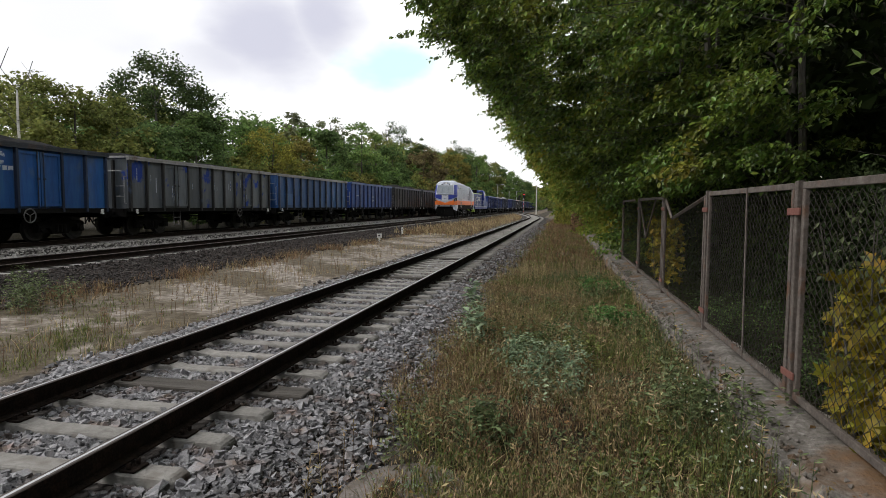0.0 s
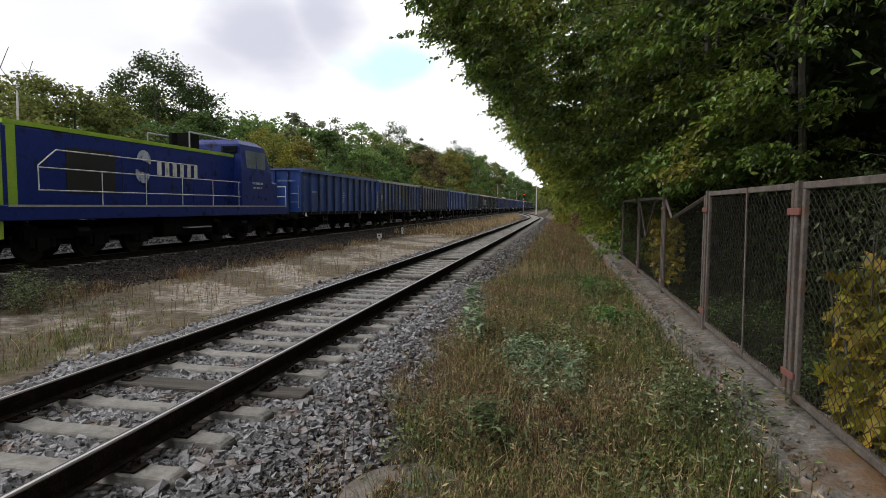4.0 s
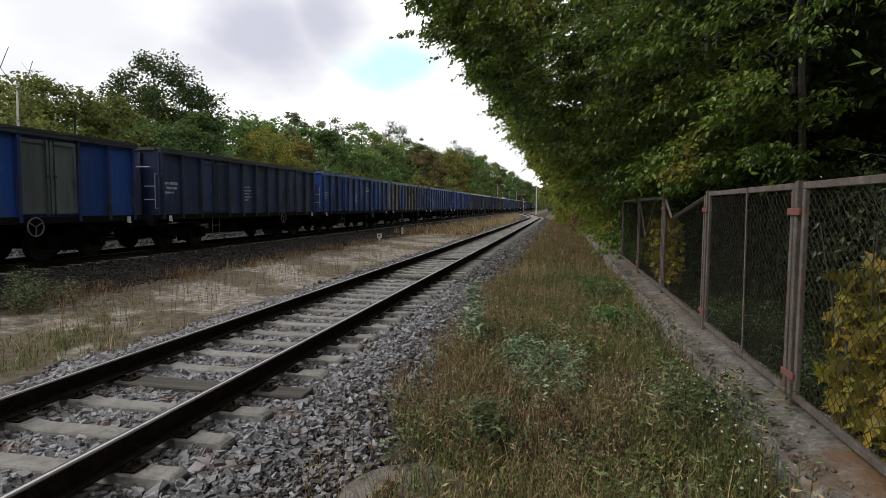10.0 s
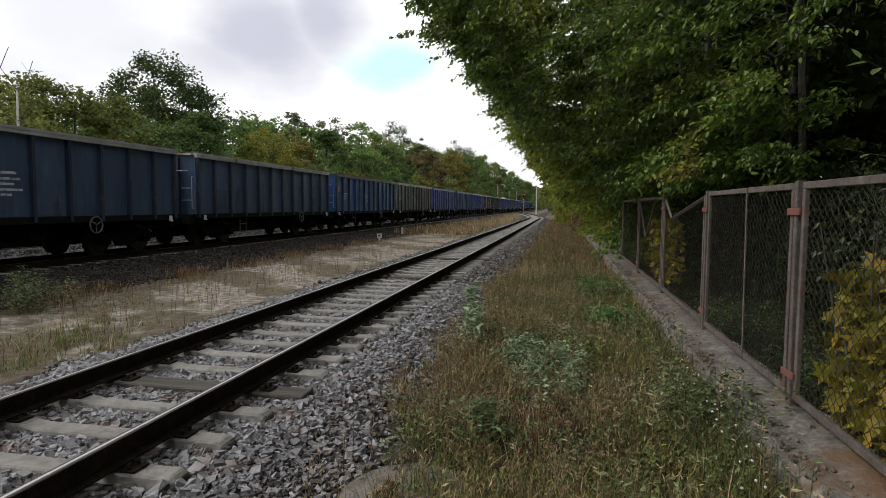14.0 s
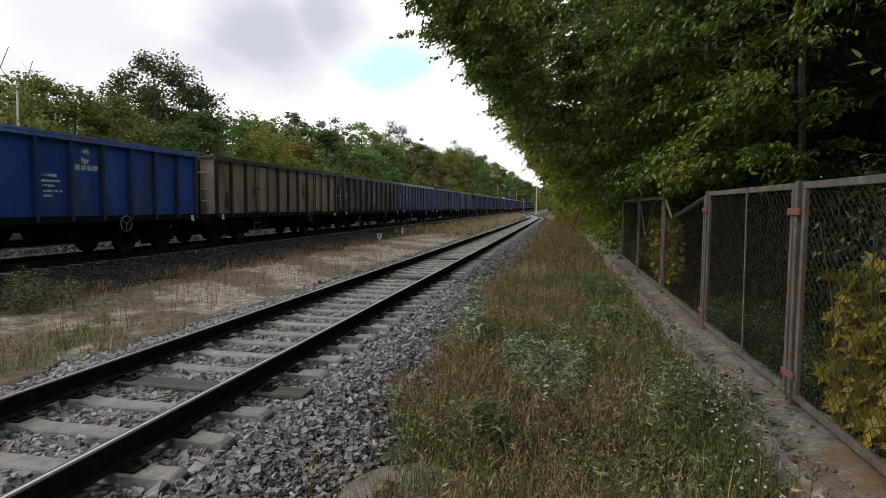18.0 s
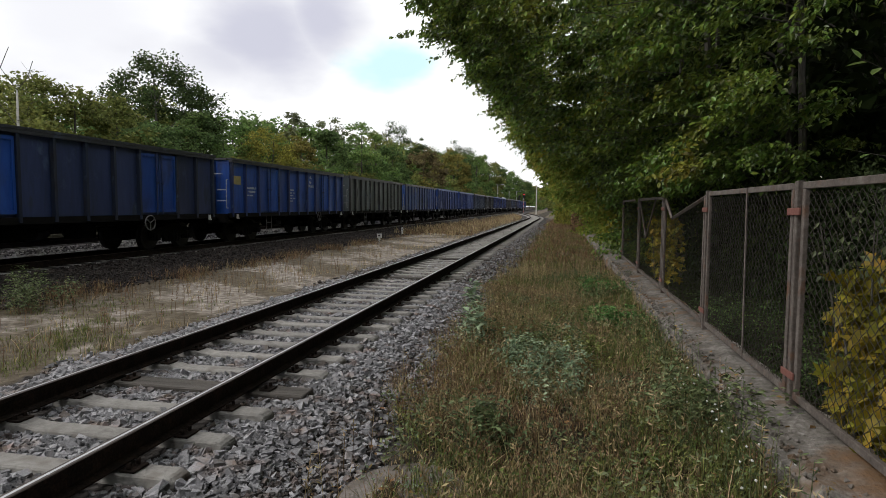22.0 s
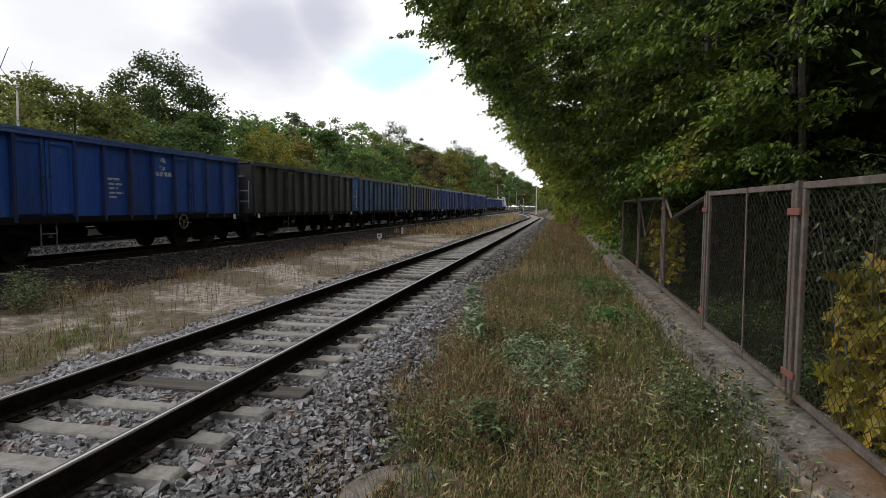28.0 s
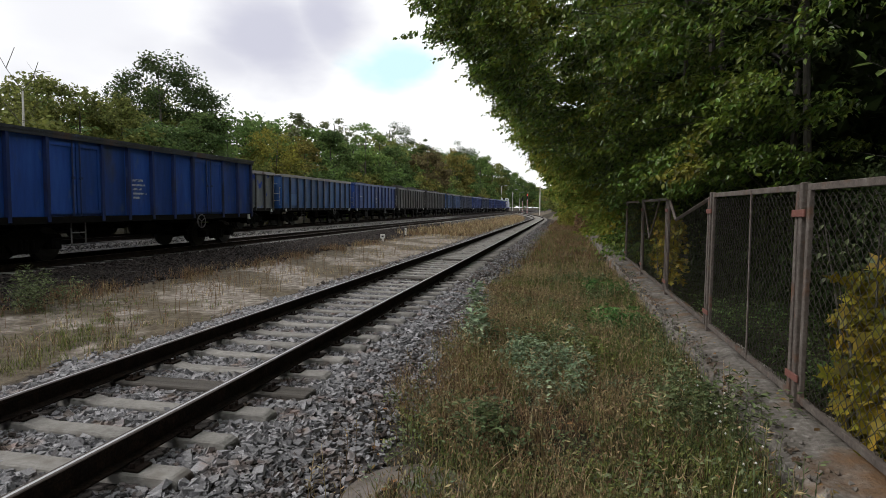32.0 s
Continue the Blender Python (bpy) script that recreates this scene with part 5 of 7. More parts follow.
    # below the frame
    part("fuel_tank", boxes((-1.25, 1.25, -1.5, 1.9, 0.45, 1.2), bevel=0.06), M["under"], root)
    for z in (0.72, 0.98):
        part("battery_strap", boxes((1.25, 1.275, -0.9, 1.0, z - 0.015, z + 0.015)), M["galv"], root)
    tb = three_axle_bogie()
    wl = wheel_mesh(0.525, 0.15)
    for y in (-4.4, 4.4):
        add_bogie(root, y, mesh=tb, wheel=wl, axles=(-2.05, 0, 2.05), r=0.525)
    root.matrix_basis = m
    return tagged(root, "grey, blue and orange double-cab diesel locomotive with lit headlights", "locomotive", "locomotives of the passing train")


def build_shunter(m, back=True, pale=False, label="dark blue hood locomotive with lime green nose behind the diesel"):
    """A hood shunter with its cab near one end. Long hood towards -y."""
    root = new("shunting_locomotive")
    E = 8.2
    blue = M["sblue"]
    part("frame", boxes((-1.42, 1.42, -E, E, 1.15, 1.55), bevel=0.02), blue, root)
    part("frame_stripe", boxes((1.42, 1.432, -E + 0.3, E - 0.3, 1.5, 1.56)), M["galv"], root)
    hood = loft([hood_ring(-E + 0.55, 1.02, 1.55, 3.72, 0.3), hood_ring(3.6, 1.02, 1.55, 3.80, 0.3)])
    part("long_hood", hood, blue, root)
    nose = loft([hood_ring(-E + 0.15, 0.98, 1.3, 3.68, 0.3), hood_ring(-E + 0.95, 1.04, 1.55, 3.77, 0.3)])
    part("nose", nose, M["sgreen"], root, "lime green nose")
    part("hood_top_stripe", boxes((0.93, 1.035, -E + 0.6, 3.6, 3.62, 3.74), (-1.035, -0.93, -E + 0.6, 3.6, 3.62, 3.74)), M["sgreen"], root, "pale green hood edge")
    cabin = loft([[(1.40, 3.6, 1.55), (1.40, 6.4, 1.55), (-1.40, 6.4, 1.55), (-1.40, 3.6, 1.55)], [(1.38, 3.6, 3.1), (1.38, 6.4, 3.1), (-1.38, 6.4, 3.1), (-1.38, 3.6, 3.1)], [(1.25, 3.75, 4.2), (1.25, 5.9, 4.2), (-1.25, 5.9, 4.2), (-1.25, 3.75, 4.2)], [(0.95, 3.95, 4.42), (0.95, 5.6, 4.42), (-0.95, 5.6, 4.42), (-0.95, 3.95, 4.42)]])
    part("cab", cabin, M["lwhite"] if pale else blue, root)
    part("cab_window", boxes((1.30, 1.375, 4.1, 4.9, 3.2, 3.95)), M["screen"], root)
    part("cab_window", boxes((1.30, 1.375, 5.05, 5.8, 3.2, 3.95)), M["screen"], root)
    part("cab_front_window", boxes((0.45, 1.15, 3.60, 3.72, 3.84, 4.1)), M["glass"], root)
    short = loft([hood_ring(6.4, 1.02, 1.55, 2.75, 0.25), hood_ring(E - 0.5, 1.02, 1.55, 2.7, 0.25)])
    part("short_hood", short, blue, root)
    ex = bmesh.new()
    box(ex, -0.35, 0.35, 1.4, 2.1, 3.75, 4.42)
    rod(ex, (0, 0.9, 3.75), (0, 0.9, 4.35), 0.16, 10)
    part("exhaust", ex, M["under"], root)
    part("roof_frame", rods(((0.9, 0.6, 3.7), (0.9, 0.6, 4.35), 0.03), ((0.9, 0.6, 4.35), (0.9, 3.75, 4.35), 0.03), ((-0.9, 0.6, 3.7), (-0.9, 0.6, 4.35), 0.03), ((-0.9, 0.6, 4.35), (-0.9, 3.75, 4.35), 0.03), n=6), M["galv"], root)
    part("radiator_panel", boxes((1.0, 1.03, -5.6, -3.6, 1.9, 3.2)), M["black"], root)
    for y in (-4.6, -3.3, -2.0, -0.7, 0.6, 1.9):
        part("hood_door_seam", boxes((1.018, 1.028, y - 0.01, y + 0.01, 1.65, 3.3)), M["black"], root)
    link("emblem", MARKS["emblem"], root, "round white emblem", Matrix.Translation((1.04, -2.3, 2.85)) @ Matrix.Scale(2.5, 4))
    for k, w in enumerate((0.34, 0.34, 0.34, 0.3, 0.3, 0.3)):
        part("name_mark", bars([(0, 0, w * 0.72, 0.5)]), M["white"], root, "", Matrix.Translation((1.037, -1.45 + 0.44 * k, 2.85)))
    part("number_bars", bars([(0, 0, 1.0, 0.1), (0, -0.2, 0.8, 0.08)]), M["lettering"], root, "", Matrix.Translation((1.405, 5.0, 2.55)))
    for z in (1.95, 2.55):
        part("side_rail", rods(((1.36, -E + 1.3, z), (1.36, 3.5, z), 0.018), n=6), M["white"], root)
    part("side_rail", rods(((1.36, -E + 1.9, 3.05), (1.36, 0.3, 3.05), 0.018), ((1.36, -E + 1.3, 1.95), (1.36, -E + 1.3, 2.6), 0.018), ((1.36, -E + 1.3, 2.6), (1.36, -E + 1.9, 3.05), 0.018), n=6), M["white"], root)
    for y in (-4.6, -2.6, -0.6, 1.4, 3.4):
        part("rail_post", rods(((1.36, y, 1.55), (1.36, y, 2.55), 0.016), n=6), M["white"], root)
    part("end_platform", boxes((-1.35, 1.35, E - 0.25, E, 1.2, 1.5), (-1.35, 1.35, -E, -E + 0.2, 0.7, 1.5)), M["sgreen"], root, "lime green end beam")
    part("end_rail", rods(((1.3, E - 0.1, 1.5), (1.3, E - 0.1, 2.5), 0.02), ((1.3, E - 0.1, 2.5), (0.4, E - 0.1, 2.5), 0.02), ((1.3, E - 0.1, 2.0), (0.4, E - 0.1, 2.0), 0.02), n=6), M["white"], root)
    part("fuel_tank", boxes((-1.2, 1.2, -1.5, 1.5, 0.45, 1.15), bevel=0.05), M["under"], root)
    part("step_tread", boxes((1.2, 1.4, -0.4, 1.2, 0.72, 0.76)), M["galv"], root)
    wl = wheel_mesh(0.5, 0.14)
    tb = three_axle_bogie()
    for y in (-4.6, 4.6):
        add_bogie(root, y, mesh=tb, wheel=wl, axles=(-2.05, 0, 2.05), r=0.5)
    add_ends(root, E + 0.05)
    if pale:
        part("pale_roof", boxes((-0.9, 0.9, -E + 0.6, 3.5, 3.78, 3.84)), M["lwhite"], root)
    root.matrix_basis = m
    return tagged(root, label, "locomotive", "locomotives of the passing train" if not pale else "")


TRAIN.append((build_shunter(pose(MID_X, 138.6 - 36.4, MID_Z)), -36.4))
TRAIN[-1][0].scale = (1, 0.965, 1)
TRAIN.append((build_diesel(pose(MID_X, 138.6 - 53.8, MID_Z)), -53.8))
TRAIN[-1][0].scale = (1, 1.018, 1.02)
build_shunter(pose(FAR_X, 198.0, FAR_Z), pale=True, label="shunting locomotive with pale cab at the head of the parked wagons")


# ---------------------------------------------------------------- fence on its plinth
def build_plinth():
    ys = np.concatenate([np.arange(-3, 20, 0.25), np.arange(20, 62, 1.0)])
    rng = np.random.default_rng(3)
    rows = []
    for y in ys:
        n = lambda a: rng.normal(0, a)
        rows.append([(1.47 + n(0.012), -0.5), (1.50 + n(0.018), -0.13 + n(0.018)), (1.56 + n(0.02), -0.085 + n(0.012)), (1.72, -0.07 + n(0.012)), (1.86, -0.045 + n(0.01)), (2.08 + n(0.01), -0.035 + n(0.01)), (2.12, -0.5)])
    k = 7
    verts = [(x, y, z) for y, r in zip(ys, rows) for x, z in r]
    faces = [(j * k + i, j * k + i + 1, (j + 1) * k + i + 1, (j + 1) * k + i) for j in range(len(ys) - 1) for i in range(k - 1)]
    me = mesh_np("plinth", verts, faces, M["plinth"])
    tagged(link("plinth", me), "weathered concrete plinth under the fence, stained brown", "plinth", kind="structure")


def wire_mesh(y0, y1, z0, z1, x=0.0, cell=0.05, sag=None):
    """Chain link: zigzag wires side by side."""
    hgt = 0.0425
    rows = int((z1 - z0) / hgt)
    cols = int((y1 - y0) / cell)
    verts, faces = [], []
    r = 0.0024 if y0 < 8 else 0.0012
    for c in range(cols):
        y = y0 + (c + 0.5) * (y1 - y0) / cols
        o = len(verts)
        for k in range(rows + 1):
            yy = y + (0.47 if (k + c) % 2 else -0.47) * (y1 - y0) / cols
            z = z0 + k * (z1 - z0) / rows
            if sag:
                z = z0 + (z - z0) * sag(yy)
            dx = 0.004 if k % 2 else -0.004
            verts += [(x + dx + r, yy, z), (x + dx - r, yy + r, z), (x + dx - r, yy - r, z)]
        for k in range(rows):
            for i in range(3):
                a, b = o + 3 * k + i, o + 3 * k + (i + 1) % 3
                faces.append((a, b, b + 3, a + 3))
    return mesh_np("wire_mesh", verts, faces, M["mesh"])


def build_fence():
    X = 1.90
    root = tagged(new("fence"), "rusty brown steel fence with chain-link panels on a plinth", "fence")
    root.location = (X, 0, 0)
    posts = [2.05, 5.28, 8.36, 11.72, 15.3, 19.2]
    for i, y in enumerate(posts):
        p = part("post", boxes((-0.032, 0.032, -0.032, 0.032, -0.06, 1.80), bevel=0.006), M["fence"], root, "", Matrix.Translation((0, y, 0)) @ Matrix.Rotation(radians(-1.2 if i == 1 else (0.8 if i == 3 else -0.5)), 4, "X"))
        for z in (0.22, 1.55):
            part("clamp", boxes((-0.05, -0.033, -0.13, 0.13, z - 0.03, z + 0.03), bevel=0.004), M["clamp"], p, "red-brown clamp")
    def panel(y0, y1, z0=0.03, z1=1.73, bent=None):
        w = 0.028
        pn = part("panel_frame", boxes((-w, w * 0.3, y0, y0 + 2 * w, z0, z1), (-w, w * 0.3, y1 - 2 * w, y1, z0, z1), (-w, w * 0.3, y0 + 2 * w, y1 - 2 * w, z0, z0 + 2 * w), bevel=0.004), M["fence"], root)
        if bent:
            a, b, c = (0, y0, z1), (0, (y0 + y1) / 2 + bent[0], z1 - bent[1]), (0, y1, z1)
            t = bmesh.new()
            rod(t, a, b, 0.03, 4); rod(t, b, c, 0.03, 4)
            part("top_rail", t, M["fence"], pn, "bent top rail")
            mid = (y0 + y1) / 2 + bent[0]
            link("wire_mesh", wire_mesh(y0 + 0.05, y1 - 0.05, z0 + 0.05, z1 - 0.05, sag=lambda y: 1 - bent[1] / (z1 - z0) * (1 - min(1, abs(y - mid) / ((y1 - y0) / 2)))), pn)
        else:
            part("top_rail", boxes((-w, w * 0.6, y0, y1, z1, z1 + 0.055), bevel=0.004), M["fence"], pn)
            link("wire_mesh", wire_mesh(y0 + 0.05, y1 - 0.05, z0 + 0.05, z1 - 0.02), pn)
        return pn
    panel(2.14, 5.19)
    p1 = panel(5.37, 8.26)
    part("loose_rod", rods(((-0.03, 6.55, 0.03), (-0.03, 6.62, 1.78), 0.011), n=5), M["fence"], p1)
    panel(8.46, 11.62, bent=(0.9, 0.34))
    p3 = panel(11.84, 15.2)
    part("loose_rod", rods(((-0.03, 12.6, 1.75), (-0.03, 13.9, 0.9), 0.02), ((-0.03, 13.9, 0.9), (-0.03, 15.0, 1.7), 0.02), n=5), M["fence"], p3)
    panel(15.4, 19.1)


build_plinth()
build_fence()

# ---------------------------------------------------------------- trackside things
bm = bmesh.new()
rod(bm, (0, 0, -0.16), (0, 0, -0.012), 0.45, 32)
rod(bm, (0, 0, -0.012), (0, 0, 0.0), 0.45, 32, 0.435)
rod(bm, (0, 0, 0.0), (0, 0, 0.010), 0.34, 32, 0.33)
slab = tagged(part("drain_cover", bm, M["slab"]), "round worn concrete drain cover half buried in the verge", "drain cover")
slab.matrix_basis = pose(-1.0, 3.72, -0.345, 3, -4, 0)


def marker(x, y, w, h, label):
    root = new("track_marker")
    part("post", boxes((-0.05, 0.05, -0.05, 0.05, 0, h * 0.55), bevel=0.01), M["white"], root)
    part("board", boxes((-w / 2, w / 2, -0.05, 0.03, h * 0.5, h), bevel=0.008), M["white"], root)
    part("number_bars", boxes((-w * 0.22, w * 0.22, -0.056, -0.05, h * 0.68, h * 0.82)), M["black"], root)
    root.matrix_basis = pose(x, y, float(ground_z(x, y)) - 0.02, 0, 0, 6)
    tagged(root, label, "track marker")


marker(-10.0, 32.1, 0.26, 0.46, "white concrete track marker with dark figures in dry grass")
marker(-10.8, 40.0, 0.12, 0.52, "slim white marker post in dry grass")


def signal(x, y, h, lit):
    root = new("railway_signal")
    for k in range(8):
        part("mast_band", rods(((0, 0, h * 0.78 * k / 8), (0, 0, h * 0.78 * (k + 1) / 8), 0.09), n=10), M["white"] if k % 2 else M["signal_red"], root)
    part("head", boxes((-0.3, 0.3, -0.06, 0.16, h * 0.74, h + 0.25), bevel=0.05), M["black"], root, "black signal head")
    for k in range(3):
        z = h - 0.42 * k
        bm = bmesh.new()
        rod(bm, (0, -0.08, z), (0, -0.10, z), 0.16 if k == lit else 0.1, 14)
        part("lens", bm, M["red_lamp"] if k == lit else M["black"], root, "glowing red lens" if k == lit else "")
        hood = bmesh.new()
        prism(hood, [(-0.16, z + 0.02), (-0.11, z + 0.14), (0, z + 0.19), (0.11, z + 0.14), (0.16, z + 0.02), (0.13, z + 0.02), (0.0, z + 0.16), (-0.13, z + 0.02)], "y", -0.3, -0.07)
        part("visor", hood, M["black"], root)
    part("ladder", rods(((-0.22, 0.2, 0), (-0.22, 0.2, h * 0.8), 0.02), ((0.1, 0.2, 0), (0.1, 0.2, h * 0.8), 0.02), n=5), M["galv"], root)
    part("base", boxes((-0.3, 0.3, -0.3, 0.3, -0.4, 0.02), bevel=0.02), M["slab"], root)
    root.matrix_basis = pose(x, y, -0.3)
    tagged(root, "railway signal showing red on a red-white banded mast" if lit < 3 else "dark railway signal on a red-white banded mast", "railway signal", "railway signals")


signal(-12.25, 200, 6.0, 0)
signal(-17.3, 250, 6.0, 5)


def lamp_post(x, y, h):
    root = new("lamp_post")
    bm = bmesh.new()
    rod(bm, (0, 0, 0), (0, 0, h), 0.16, 10, 0.10)
    part("pole", bm, M["white"], root)
    part("arm", rods(((0, 0, h - 0.1), (1.6, 0, h + 0.15), 0.06), n=8), M["galv"], root)
    part("lantern", boxes((1.3, 2.3, -0.2, 0.2, h + 0.05, h + 0.3), bevel=0.04), M["galv"], root)
    root.matrix_basis = pose(x, y, -0.4)
    tagged(root, "tall grey concrete platform lamp post", "lamp post", "platform lamps")


for x, y, h in ((-24.3, 232, 10.2), (-24.3, 283, 10.2), (-24.3, 330, 10.2)):
    lamp_post(x, y, h)
bm = bmesh.new()
rod(bm, (0, 0, 0), (0, 0, 7.6), 0.16, 10, 0.11)
pole = new("trackside_pole")
part("shaft", bm, M["birchbark"], pole)
part("crossarm", boxes((-0.7, 0.7, -0.06, 0.06, 6.9, 7.02)), M["bark"], pole)
pole.matrix_basis = pose(-6.4, 158, -0.45)
tagged(pole, "pale slim pole standing beside the track", "pole")


# ---------------------------------------------------------------- trees
LEAF_V = np.array([(0, 0, 0), (0.45, 0.30, 0.07), (1.0, 0, -0.04), (0.45, -0.30, 0.07)])
LEAF_F = np.array([(0, 1, 2, 3)])
OVAL_V = np.array([(0, 0, 0), (0.28, 0.23, 0.05), (0.68, 0.20, 0.03), (1.0, 0, -0.05), (0.68, -0.20, 0.03), (0.28, -0.23, 0.05)])
OVAL_F = np.array([(0, 1, 2, 3), (0, 3, 4, 5)])
MAPLE_V = np.array([(0, 0, 0), (0.18, 0.42, 0.03), (0.36, 0.16, 0.0), (0.62, 0.50, 0.04), (0.70, 0.14, 0.0), (1.05, 0.0, -0.03), (0.70, -0.14, 0.0), (0.62, -0.50, 0.04), (0.36, -0.16, 0.0), (0.18, -0.42, 0.03)])
MAPLE_T = np.array([(0, 1, 2), (2, 3, 4), (4, 5, 6), (6, 7, 8), (8, 9, 0), (0, 2, 4), (0, 4, 6), (0, 6, 8)])


def leaf_frames(rng, n, size, droop=0.35, wild=0.6, toward=None):
    """Leaf turns: any bearing, near level, tips hanging; size (n,)."""
    yaw = rng.uniform(0, 2 * math.pi, n) if toward is None else toward + rng.normal(0, 1.1, n)
    pit = droop + rng.normal(0, wild * 0.6, n)
    rol = rng.normal(0, wild, n)
    cy, sy, cp, sp, cr, sr = np.cos(yaw), np.sin(yaw), np.cos(pit), np.sin(pit), np.cos(rol), np.sin(rol)
    fx = np.stack([cy * cp, sy * cp, -sp], 1)
    lat0 = np.stack([-sy, cy, np.zeros(n)], 1)
    up0 = np.cross(fx, lat0)
    lat = lat0 * cr[:, None] + up0 * sr[:, None]
    up = np.cross(fx, lat)
    return np.stack([fx, lat, up], 2) * np.asarray(size)[:, None, None]


def branchy(name, trunk, limbs, material, parent, n=7):
    """Trunk and limbs as tapered tubes: lists of (points, radius at start, radius at end)."""
    for nm, group in ((name, [trunk]), ("limb", limbs)):
        bm = bmesh.new()
        for pts, r0, r1 in group:
            k = len(pts) - 1
            for i in range(k):
                rod(bm, pts[i], pts[i + 1], r0 + (r1 - r0) * i / k, n if nm == name else 5, r0 + (r1 - r0) * (i + 1) / k)
        if group:
            part(nm, bm, material, parent)


def verge_edge(y, z):
    """How far the roadside foliage reaches over the verge and track at a height."""
    xe = np.interp(z, [1.7, 2.4, 3.0, 3.8, 4.4, 5.5, 7.0, 9.0], [1.75, 1.7, 1.2, 0.05, -1.05, -2.15, -3.5, -4.7])
    near = np.clip((y - 8.6) / 3.6, 0, 1)
    xe = xe * near + np.maximum(xe, 2.15) * (1 - near) - 0.6 * np.clip((y - 18) / 22, 0, 1) * (z < 4.2) + 0.55 * np.clip((y - 26) / 20, 0, 1) * (z > 4.2)
    return xe + 0.5 * np.clip((y - 13) / 10, 0, 1) * np.clip((z - 5) / 2, 0, 1) + 0.5 * bump_noise(y * 0.9, z * 1.3, 1.0) + 0.35 * bump_noise(y * 2.6, z * 3.4, 1.0)


def hedge_tree(x, y, half, height, sprays, per, leaf, seed, key, label):
    """An overhanging tree: flat boughs reach out over the verge in tiers, each a fan of leafy sprays, with shade between them."""
    rng = np.random.default_rng(seed)
    root = new("hornbeam_tree")
    fan = 14
    n = sprays // fan
    by = y + rng.uniform(-half, half, n)
    low = np.where(by > 19, -0.25, 1.95)
    bz = low + (height - low) * rng.power(0.95, n)
    depth = np.where(rng.random(n) < 0.6, rng.exponential(0.4, n), rng.uniform(0.2, 1.0, n) * (3.4 + 0.9 * np.clip(bz - 4, 0, 6))) - 0.5 * (rng.random(n) < 0.12) * rng.random(n)
    bx = verge_edge(by, np.maximum(bz, 1.75)) + depth
    lowpart = (bz < 1.9) & (by > 19)
    bx = np.where(lowpart, np.where(by < 60, 1.95, 1.1 - 0.5 * np.clip((by - 26) / 15, 0, 1)) + depth + 0.2 * bump_noise(by, bz, 1.3), bx)
    keep = (bx < x + 3.5) & (bump_noise(bx * 0.9 + 3, by * 1.1 + bz * 1.9, 1.0) > -0.22 + 0.2 * rng.normal(0, 1, n))
    bx, by, bz, lowpart = bx[keep], by[keep], bz[keep], lowpart[keep]
    n = len(bx)
    size = np.clip(0.55 + 0.028 * (by - 10), 0.5, 2.2) * rng.uniform(0.7, 1.3, n)
    way = rng.normal(math.pi * 1.15, 0.5, n)
    u = rng.power(1.4, (n, fan))
    w = rng.normal(0, 0.3, (n, fan)) * (0.35 + u)
    sag = rng.normal(0.16, 0.14, n)
    ux, uy = np.cos(way)[:, None], np.sin(way)[:, None]
    cx = (bx[:, None] + size[:, None] * ((u - 0.85) * ux - w * uy)).ravel()
    cy = (by[:, None] + size[:, None] * ((u - 0.85) * uy + w * ux)).ravel()
    cz = (bz[:, None] - size[:, None] * (sag[:, None] * u + 0.22 * u * u) + rng.normal(0, 0.035, (n, fan))).ravel()
    keep = ~((cz < 2.0) & (cx > 1.55) & (cy < 19))
    cx, cy, cz = cx[keep], cy[keep], cz[keep]
    k = len(cx)
    # leaves lie along short sprays that fan out and hang
    bearing = rng.normal(math.pi * 1.2, 0.9, k)
    tilt = rng.normal(0.22, 0.25, k)
    s = np.arange(per)
    along = np.tile(s / per, k) * (0.42 if y < 24 else 0.6) + rng.uniform(-0.03, 0.03, k * per)
    b = np.repeat(bearing, per) + np.tile(np.array([-0.55, 0.0, 0.55])[s % 3], k)
    t = np.repeat(tilt, per)
    side = np.where(np.tile(s // 3 % 2, k), 1, -1) * 0.7
    px = np.repeat(cx, per) + np.cos(b) * np.cos(t) * along
    py = np.repeat(cy, per) + np.sin(b) * np.cos(t) * along
    pz = np.repeat(cz, per) - np.sin(t) * along - 0.25 * along ** 2 + rng.normal(0, 0.02, k * per)
    fr = leaf_frames(rng, k * per, leaf * rng.uniform(0.65, 1.2, k * per), 0.6, 0.6, toward=math.pi * 1.2)
    pos = np.stack([px, py, pz], 1)
    v, f = scatter(OVAL_V, OVAL_F, pos, fr) if y < 13 else scatter(LEAF_V, LEAF_F, pos, fr)
    link("crown", mesh_np("crown", v, f, M[key]), root, "dense green and yellowing leaves")
    pts = [(x, y, -0.4), (x + 0.1, y + 0.1, 2.0), (x - 0.1, y, 5.0), (x - 0.2, y + 0.2, height)]
    limbs = []
    for i in range(8 if y > 9 else 0):
        z = rng.uniform(1.9, height * 0.7)
        yy = y + rng.uniform(-half, half) * 0.9
        e = float(verge_edge(yy, min(z + 0.4, 9)))
        limbs.append(([(x, y, z - 0.8), (x * 0.6 + e * 0.4, y * 0.6 + yy * 0.4, z), (e + 0.5, yy, z + rng.uniform(-0.3, 0.5))], 0.016, 0.004))
    branchy("trunk", (pts, 0.08 if y < 13 else 0.14, 0.04), [], M["bark"], root)
    for bough in limbs:
        branchy("limb", bough, [], M["bark"], root, 5)
    return tagged(root, label, "tree", "trees along the fence")


